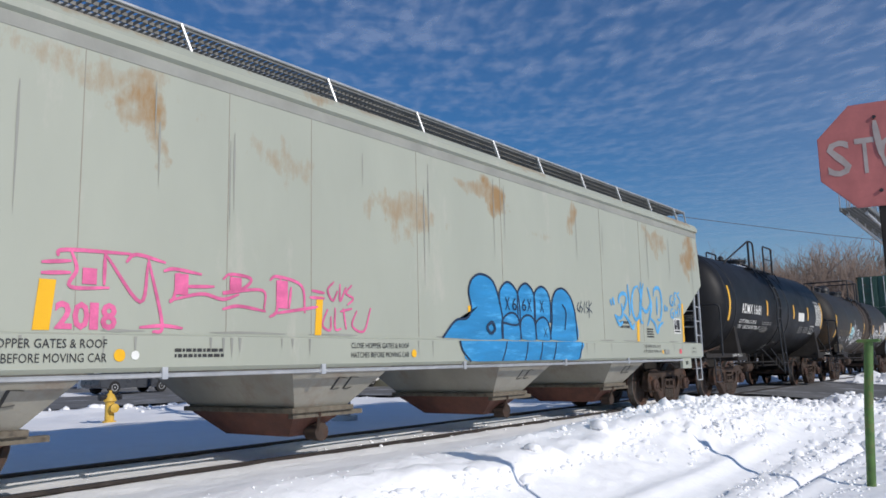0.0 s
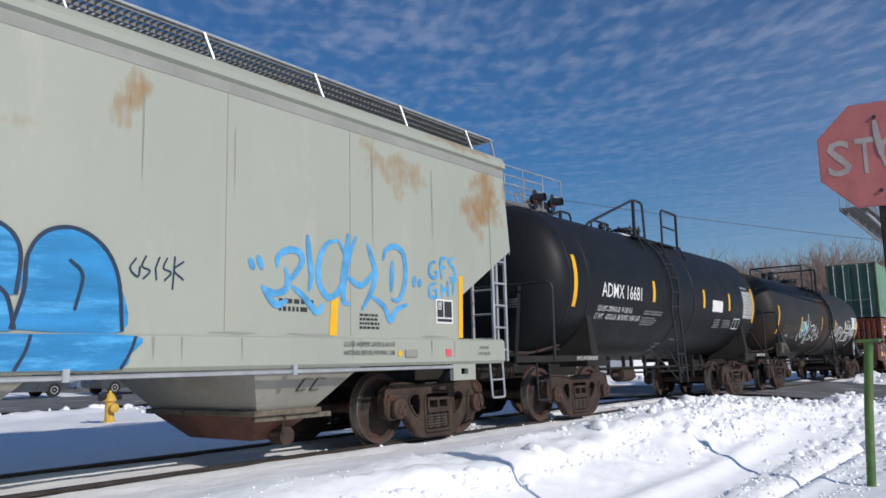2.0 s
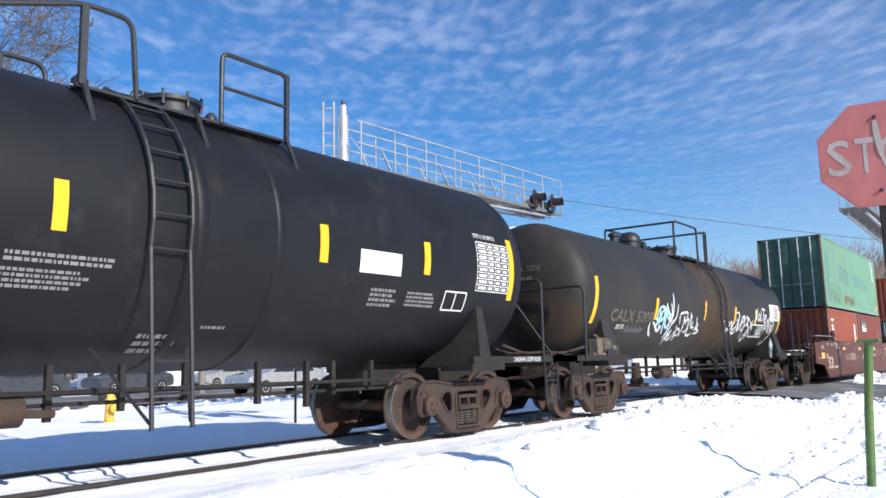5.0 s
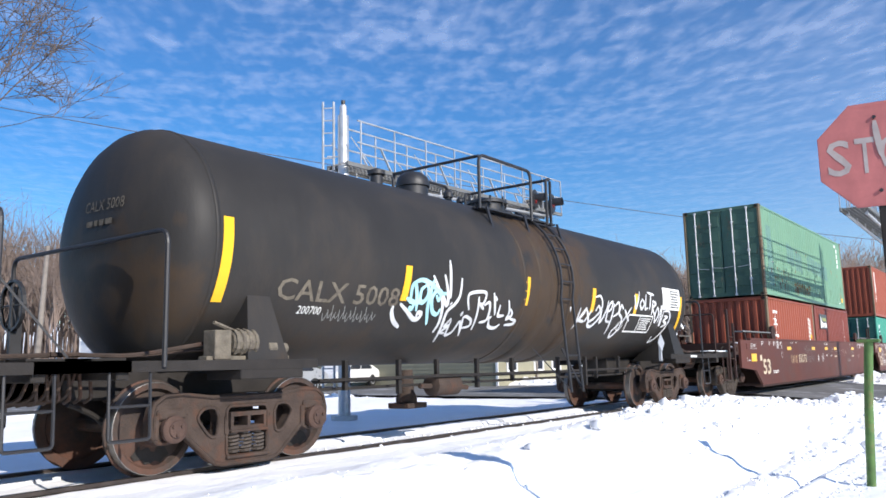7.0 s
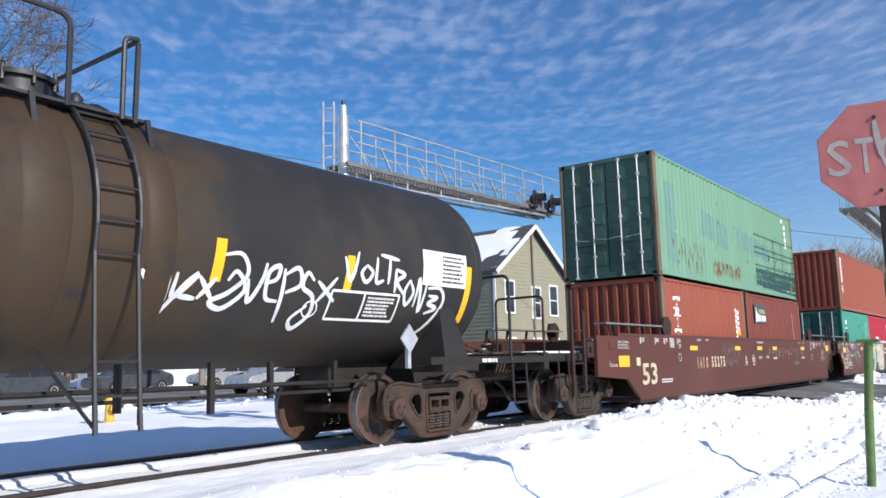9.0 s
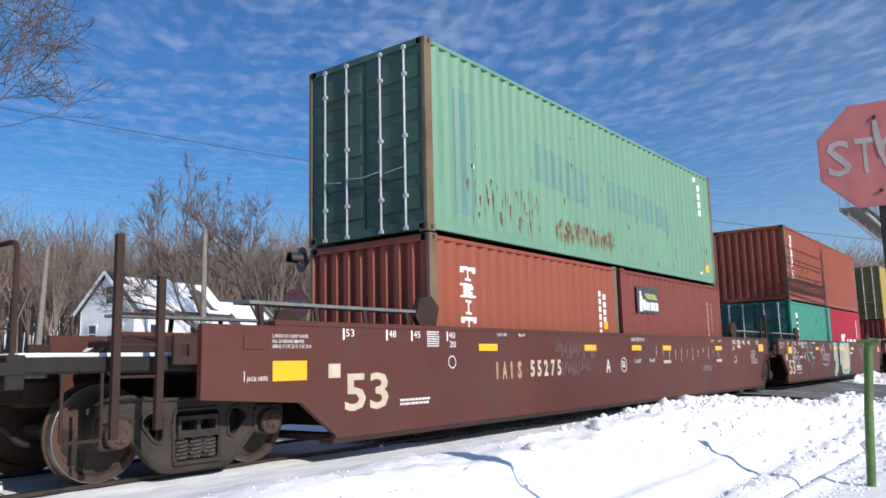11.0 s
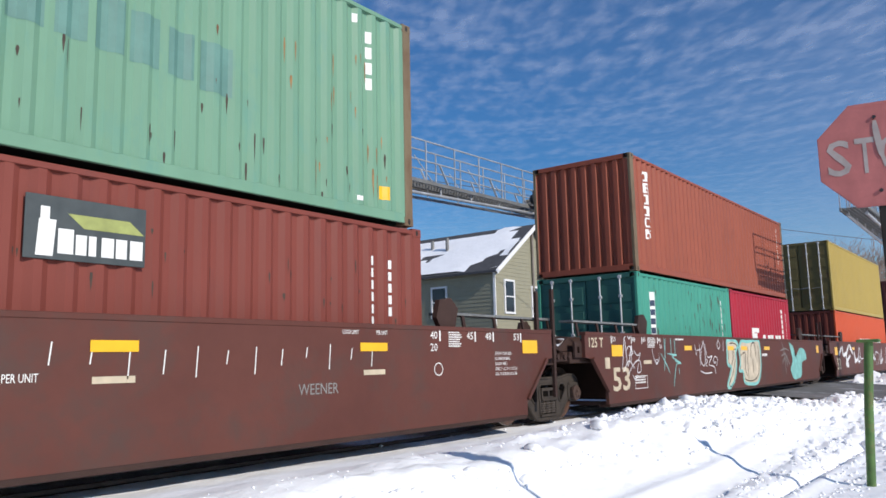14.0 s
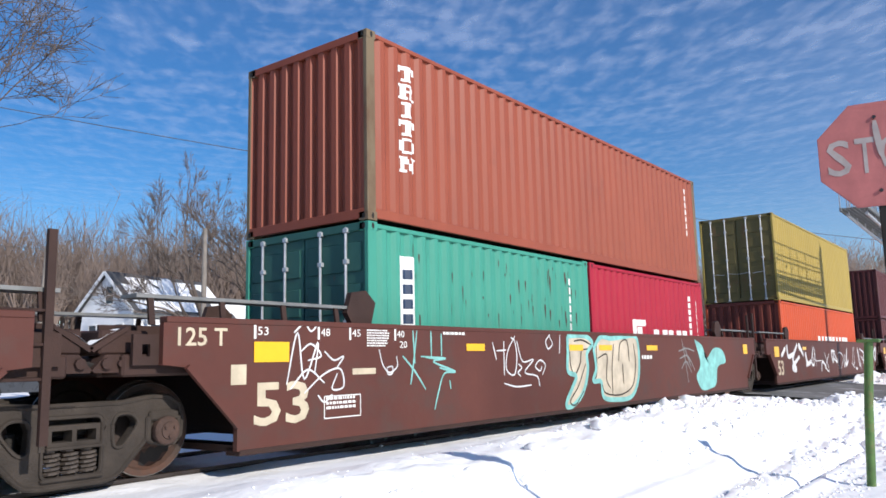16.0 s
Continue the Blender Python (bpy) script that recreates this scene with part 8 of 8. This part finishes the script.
# -- houses --
def window_parts(t, p, q_, n, w, h, double=True):
    """A window in a wall: p the middle of its foot, q_ the way along the wall, n the wall's outward normal."""
    p, u, n = Vector(p), Vector(q_).normalized(), Vector(n).normalized()
    z = Vector((0, 0, 1))
    m = Matrix((u, n, z)).transposed().to_4x4()
    m.translation = p
    bm = BM()
    for x0, x1, z0, z1 in ((-w / 2 - 0.1, -w / 2, -0.1, h + 0.1), (w / 2, w / 2 + 0.1, -0.1, h + 0.1), (-w / 2, w / 2, h, h + 0.1), (-w / 2, w / 2, -0.1, 0), (-w / 2, w / 2, h * 0.5 - 0.03, h * 0.5 + 0.03)):
        box(bm, x0, x1, 0.0, 0.07, z0, z1)
    bmesh.ops.transform(bm, matrix=m, verts=bm.verts)
    wn = part("window", bm, M["trim"], t, "white-framed sash window")
    bm = BM()
    box(bm, -w / 2, w / 2, -0.02, 0.03, 0, h)
    bmesh.ops.transform(bm, matrix=m, verts=bm.verts)
    part("pane", bm, M["glass"], wn)


def house(x, y, turn, w, d, eave, ridge, wall, label, snow_cover=0.9, overhang=0.35, seed=1):
    """A gabled house: w across its gable end, d along its ridge (its own y)."""
    t = thing("house", label, "house", "houses beyond the track")
    t.matrix_world = pose(x, y, 0, 0, 0, turn)
    z0 = -0.6
    bm = BM()
    prism(bm, [(0, z0), (w, z0), (w, eave), (w / 2, ridge), (0, eave)], 0, d)
    part("wall", bm, wall, t)
    # clapboards
    bm = BM()
    k = 0
    while z0 + 0.9 + k * 0.2 < ridge - 0.1:
        z = z0 + 0.9 + k * 0.2
        f = 0 if z < eave else (z - eave) / (ridge - eave) * w / 2
        box(bm, f + 0.03, w - f - 0.03, -0.018, 0.002, z, z + 0.012)
        if z < eave:
            box(bm, -0.018, 0.002, 0.02, d - 0.02, z, z + 0.012)
        k += 1
    part("siding", bm, wall, t)
    rise = (ridge - eave) / (w / 2)
    rng = random.Random(seed)
    for s in (0, 1):
        def P(f, yy, up):
            """f from the ridge to the eave."""
            xx = w / 2 + (1 if s else -1) * f * (w / 2 + overhang)
            return (xx, yy, ridge + 0.05 - f * (ridge - eave + overhang * rise) + up)
        bm = BM()
        a = [bm.verts.new(P(f, yy, up)) for f, yy, up in ((0, -overhang, 0), (1, -overhang, 0), (1, d + overhang, 0), (0, d + overhang, 0), (0, -overhang, 0.12), (1, -overhang, 0.12), (1, d + overhang, 0.12), (0, d + overhang, 0.12))]
        for q in ((0, 1, 2, 3), (7, 6, 5, 4), (0, 4, 5, 1), (1, 5, 6, 2), (2, 6, 7, 3), (3, 7, 4, 0)):
            bm.faces.new([a[i] for i in q])
        roof = part("roof", bm, M["shingle"], t)
        bm = BM()
        n, mrows = 14, 22
        g = {}
        for i in range(n + 1):
            for j in range(mrows + 1):
                yy = -overhang + 0.1 + (d + 2 * overhang - 0.2) * j / mrows
                f = 0.02 + 0.96 * i / n
                bare = (noise.noise((f * 3 + seed, yy * 0.45, s * 5.0)) + (0.55 if (j < 2 or f < 0.10) else 0.0)) > snow_cover - 0.35
                g[i, j] = bm.verts.new(P(f, yy, 0.10 if bare else 0.20 + 0.02 * noise.noise((f * 5, yy, 2))))
        for i in range(n):
            for j in range(mrows):
                bm.faces.new((g[i, j], g[i + 1, j], g[i + 1, j + 1], g[i, j + 1]))
        part("snow_patch", bm, M["snow"], roof, "snow lying on the roof", smooth=60)
        bm = BM()
        beam(bm, P(0, -overhang - 0.02, 0.0), P(1, -overhang - 0.02, 0.0), 0.05, 0.22)
        part("fascia", bm, M["trim"], t)
    for yy in (0,):
        for xx in (0, w):
            bm = BM()
            box(bm, xx - 0.03, xx + 0.03, -0.03, 0.1, z0, eave - 0.05)
            part("corner_board", bm, M["trim"], t)
    return t


h = house(33.3, 22.1, 0, 7.4, 13.0, 5.75, 8.35, M["beige"], "two-storey beige clapboard house with a snow-covered gable roof", 0.75, seed=3)
for xx, z in ((1.3, 3.6), (5.9, 3.6), (1.3, 0.6), (5.9, 0.6), (4.0, 0.6), (4.0, 3.4)):
    window_parts(h, (xx, 0, z), (1, 0, 0), (0, -1, 0), 0.8, 1.6)
for yy in (3.6, 8.6, 11.4):
    window_parts(h, (0, yy, 3.5), (0, 1, 0), (-1, 0, 0), 0.9, 1.5)
bm = BM()
tube(bm, [(3.7, -0.08, -0.5), (3.7, -0.10, 8.3)], 0.07, 8)
part("service_pole", bm, M["pole_wood"], h)
bm = BM()
box(bm, 2.2, 2.9, 8.2, 8.9, 7.2, 9.3, 0.02)
part("chimney", bm, M["brick"], h)
for xx, yy in ((2.3, 5.8), (2.0, 4.5)):
    bm = BM()
    tube(bm, [(xx, yy, 7.2), (xx, yy, 8.1)], 0.10, 8)
    part("vent_pipe", bm, M["galv_dark"], h)

h = house(28.83, 54.73, -76.8, 5.0, 9.5, 5.3, 7.85, M["white_siding"], "white clapboard house with steep snowy roof", 0.62, seed=6)
for xx, z in ((2.75, 5.7), (1.2, 3.0), (3.7, 3.0), (1.2, 0.4), (3.7, 0.4)):
    window_parts(h, (xx, 0, z), (1, 0, 0), (0, -1, 0), 0.7, 1.2)
for yy in (2.0, 6.0):
    window_parts(h, (5.0, yy, 2.8), (0, 1, 0), (1, 0, 0), 0.9, 1.4)
h = house(49.5, 56.5, 95, 7.5, 12.0, 4.0, 7.2, M["white_siding"], "low white house with patchy snow on its roof", 0.45, seed=9)
for yy in (1.8, 4.6, 7.4):
    window_parts(h, (0, yy, 2.2), (0, -1, 0), (-1, 0, 0), 0.9, 1.4)
    window_parts(h, (0, yy, 0.2), (0, -1, 0), (-1, 0, 0), 0.9, 1.3)
h = house(15.5, 62.0, 20, 8.0, 10.0, 3.0, 5.2, M["white_siding"], "low white house among bare trees", 0.7, seed=12)
for xx, z in ((1.6, 0.6), (6.2, 0.6)):
    window_parts(h, (xx, 0, z), (1, 0, 0), (0, -1, 0), 0.9, 1.5)
h = house(54.0, 24.0, 0, 9.0, 12.0, 3.6, 6.6, M["white_siding"], "single-storey white house with a dark snow-streaked roof", 0.45, seed=14)
for yy in (3.0, 7.5):
    window_parts(h, (0, yy, 1.4), (0, 1, 0), (-1, 0, 0), 1.2, 1.3)


# -- hydrant --
def hydrant():
    x, y = 10.4, 18.2
    t = thing("fire_hydrant", "yellow fire hydrant with dark caps standing in snow", "fire hydrant")
    t.location = (x, y, ground_at(x, y) - 0.03)
    bm = BM()
    lathe(bm, [(0, 0.16), (0.05, 0.16), (0.06, 0.11), (0.5, 0.11), (0.52, 0.15), (0.56, 0.15), (0.60, 0.13), (0.68, 0.09), (0.72, 0.04), (0.78, 0.035)], "z", 16)
    part("barrel", bm, M["hydrant"], t, smooth=40)
    for s in (-1, 1):
        bm = BM()
        m = Vector((0.68, 0.0, 0)) * s
        lathe(bm, [(s * 0.10, 0.06), (s * 0.20, 0.06), (s * 0.21, 0.085), (s * 0.27, 0.085)], "x", 12, (0, 0, 0.62))
        part("cap", bm, M["black_rail"], t)
    bm = BM()
    lathe(bm, [(-0.10, 0.08), (-0.17, 0.08), (-0.18, 0.11), (-0.24, 0.11), (-0.26, 0.04)], "y", 14, (0, 0, 0.36))
    part("outlet", bm, M["hydrant"], t)


hydrant()


# -- parked cars --
def parked_car(x, y, turn, paint, label):
    t = thing("parked_car", label, "car", "parked cars")
    t.matrix_world = pose(x, y, -0.16, 0, 0, turn)
    side = [(-2.25, 0.35), (-2.3, 0.62), (-2.2, 0.82), (-1.2, 0.95), (-0.55, 1.40), (0.85, 1.44), (1.55, 1.05), (2.15, 0.95), (2.28, 0.7), (2.25, 0.35), (1.75, 0.28), (-1.75, 0.28)]
    bm = BM()
    prism(bm, side, -0.86, 0.86)
    bmesh.ops.bevel(bm, geom=bm.edges[:], offset=0.06, segments=2, affect="EDGES")
    part("body", bm, paint, t, smooth=40)
    for s in (-1, 1):
        bm = BM()
        prism(bm, [(-1.05, 0.98), (-0.5, 1.33), (0.15, 1.36), (0.15, 0.98)], s * 0.862, s * 0.868)
        prism(bm, [(0.22, 0.98), (0.22, 1.36), (0.8, 1.36), (1.35, 1.05), (1.3, 0.98)], s * 0.862, s * 0.868)
        part("side_window", bm, M["glass"], t)
        for k in (-1.42, 1.42):
            bm = BM()
            lathe(bm, [(s * 0.66, 0.20), (s * 0.66, 0.31), (s * 0.68, 0.33), (s * 0.86, 0.33), (s * 0.88, 0.31), (s * 0.88, 0.20)], "y", 20, (k, 0, 0.33))
            w = part("wheel", bm, M["tyre"], t, smooth=40)
            bm = BM()
            lathe(bm, [(s * 0.86, 0.20), (s * 0.885, 0.19), (s * 0.87, 0.06), (s * 0.89, 0.02)], "y", 14, (k, 0, 0.33))
            part("rim", bm, M["galv"], w, smooth=40)
    return t


parked_car(23.5, 27.3, 0, M["silver_car"], "silver car parked on the street beyond the track")
parked_car(31.0, 30.5, 12, M["white_car"], "white car parked by the street beyond the track")
for i, (x, mm) in enumerate(((13.5, "dark_car"), (19.5, "dark_car"), (26.0, "silver_car"), (33.0, "silver_car"))):
    parked_car(x + 4, 39.0 + i * 0.3, 4, M[mm], "car parked along the far kerb of the street")


# -- poles and wires --
def utility_pole(x, y, h_, lean, label="weathered leaning wooden utility pole with no crossarm"):
    t = thing("utility_pole", label, "utility pole", "utility poles")
    t.location = (x, y, -0.5)
    bm = BM()
    tube(bm, [(0, 0, 0), (lean * 0.5, 0, h_ * 0.5), (lean, 0, h_)], 0.17, 9, 0.11)
    part("pole", bm, M["pole_wood"], t, smooth=40)
    bm = BM()
    tube(bm, [(lean, 0, h_), (lean, 0, h_ + 0.06)], 0.12, 9, 0.02)
    part("cap", bm, M["galv_dark"], t)


def wire(p, q, sag):
    p, q = Vector(p), Vector(q)
    bm = BM()
    tube(bm, [p.lerp(q, i / 16) - Vector((0, 0, sag * 4 * (i / 16) * (1 - i / 16))) for i in range(17)], 0.016, 4)
    tagged(part("overhead_wire", bm, M["wire"]), "thin dark overhead wire", "wire", "overhead wires")


utility_pole(19.1, 40.6, 8.0, 0.35)
utility_pole(23.3, 32.6, 8.4, 0.0, "bare wooden utility pole by the street")
wire((5.0, 34.6, 11.9), (60.0, -1.0, 6.6), 0.9)
wire((19.4, 40.6, 7.3), (-10.0, 38.0, 8.6), 0.5)


# -- trees --
def tree(name, x, y, height, spread, seed, label, levels=5, trunk=0.22, lean=(0, 0), base=None, category="tree", twig_r=0.012, start=0.28, dense=1.0):
    """A bare winter tree: a tapered trunk with limbs, and a crown of fine twigs."""
    rng = random.Random(seed)
    t = thing(name, label, category, "bare trees")
    t.location = (x, y, ground_at(x, y) - 0.2 if base is None else base)
    wood, crown = BM(), BM()

    def grow(p, d, length, r, lv):
        n = 4
        pts = [p]
        for _ in range(n):
            d = (d + Vector((rng.gauss(0, 0.13), rng.gauss(0, 0.13), rng.gauss(0.03, 0.08)))).normalized()
            pts.append(pts[-1] + d * length / n)
        tube(wood if lv < 2 else crown, pts, r, 6 if lv < 2 else 3, r * 0.62, caps=False)
        if lv >= levels:
            return
        k = rng.choice((2, 3, 3)) if lv else 4
        if lv >= levels - 2:
            k = max(2, round(k * 1.5 * dense))
        for i in range(k):
            f = rng.uniform(0.45, 1.0) if i else 1.0
            at = pts[min(n, max(1, round(f * n)))]
            az = rng.uniform(0, 6.283)
            tilt = rng.uniform(0.25, 0.75) if i else rng.uniform(0.05, 0.3)
            side = d.orthogonal().normalized()
            side = (Matrix.Rotation(az, 3, d) @ side)
            nd = (d * math.cos(tilt) + side * math.sin(tilt) * spread).normalized()
            grow(at, nd, length * rng.uniform(0.58, 0.80), max(twig_r * 0.5, r * (0.62 if not i else rng.uniform(0.38, 0.55))), lv + 1)
    grow(Vector((0, 0, 0)), Vector((lean[0], lean[1], 1)).normalized(), height * start, trunk, 0)
    part("trunk", wood, M["bark"], t, smooth=60)
    part("crown", crown, M["twig"], t)
    return t


tree("tree", 5.2, 20.5, 20.0, 1.25, 1, "large bare deciduous tree with drooping fine twigs", 7, 0.36, dense=0.9, twig_r=0.017)
tree("tree", 32.7, 44.2, 18.6, 0.75, 5, "bare upright maple among the houses", 7, 0.27, dense=0.9, twig_r=0.024)
tree("tree", 36.9, 44.7, 18.8, 0.7, 15, "bare upright tree behind the houses", 7, 0.26, dense=0.9, twig_r=0.024)
tree("tree", 44.0, 40.0, 16.5, 0.9, 7, "bare tree behind the beige house", 6, 0.25)
tree("tree", 38.5, 37.5, 15.0, 0.9, 8, "bare tree behind the beige house", 6, 0.22)
tree("tree", 50.0, 38.0, 15.0, 0.9, 28, "bare tree behind the beige house", 6, 0.22)
tree("tree", 71.5, 24.5, 12.5, 1.0, 9, "bare bushy tree beyond the crossing", 6, 0.22)
tree("tree", 66.0, 25.5, 12.0, 1.0, 10, "bare bushy tree beyond the crossing", 6, 0.22)
tree("tree", 78.0, 20.0, 10.5, 1.0, 19, "bare bushy tree beyond the crossing", 6, 0.20)


def far_woods():
    """A wood on the far hillside: many bare stems and their forks."""
    rng = random.Random(77)
    verts, faces = [], []

    def stick(p, q, r, s):
        d = (q - p).normalized()
        a = d.orthogonal().normalized()
        b = d.cross(a)
        o = len(verts)
        for c_, rr in ((p, r), (q, s)):
            for k in range(3):
                w = 2.094 * k
                verts.append(tuple(c_ + rr * (math.cos(w) * a + math.sin(w) * b)))
        for k in range(3):
            faces.append((o + k, o + (k + 1) % 3, o + 3 + (k + 1) % 3, o + 3 + k))
    for _ in range(1750):
        az = radians(rng.uniform(3, 82))
        dist = rng.uniform(78, 135)
        x, y = dist * math.sin(az), dist * math.cos(az)
        z = ground_at(x, y)
        hgt = rng.uniform(11, 18) * (1.0 if az < radians(48) else 0.72)
        p = Vector((x, y, z - 0.3))
        d = Vector((rng.gauss(0, 0.05), rng.gauss(0, 0.05), 1)).normalized()
        fork = p + d * hgt * 0.4
        stick(p, fork, 0.15, 0.10)
        for i in range(5):
            u = Vector((rng.gauss(0, 0.26), rng.gauss(0, 0.26), 1)).normalized()
            e = fork + u * hgt * rng.uniform(0.3, 0.5)
            stick(fork, e, 0.07, 0.03)
            for j in range(5):
                v = (u + Vector((rng.gauss(0, 0.42), rng.gauss(0, 0.42), rng.gauss(0.1, 0.2)))).normalized()
                b0 = fork.lerp(e, rng.uniform(0.4, 1))
                e2 = b0 + v * hgt * rng.uniform(0.12, 0.26)
                stick(b0, e2, 0.032, 0.014)
                for _q in range(3):
                    v2 = (v + Vector((rng.gauss(0, 0.5), rng.gauss(0, 0.5), rng.gauss(0.1, 0.2)))).normalized()
                    b1 = b0.lerp(e2, rng.uniform(0.4, 1))
                    stick(b1, b1 + v2 * hgt * rng.uniform(0.06, 0.14), 0.018, 0.006)
    me = bpy.data.meshes.new("far_woods")
    me.from_pydata(verts, [], faces)
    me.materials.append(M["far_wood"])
    tagged(new("far_woods", me), "bare brown winter wood on the far hillside", "woods", kind="stuff")


far_woods()


# ---- what moves ----
def motions():
    times = [i * 1.0 for i in range(17)]
    for ob, x in MOVING:
        walk(ob, [(t, pose(x - travelled(t), TRACK_Y, 0)) for t in times])
    ticks = [i * 0.1333333 for i in range(121)]
    for ws in WHEELS:
        p = ws.location.copy()
        walk(ws, [(t, pose(p.x, p.y, p.z, 0, -math.degrees(travelled(t) / WHEEL_R), 0)) for t in ticks])
    walk(CLOUDS, [(t, pose(2.6 * t, -3.4 * t, 0)) for t in (0, 8, 16)])


motions()
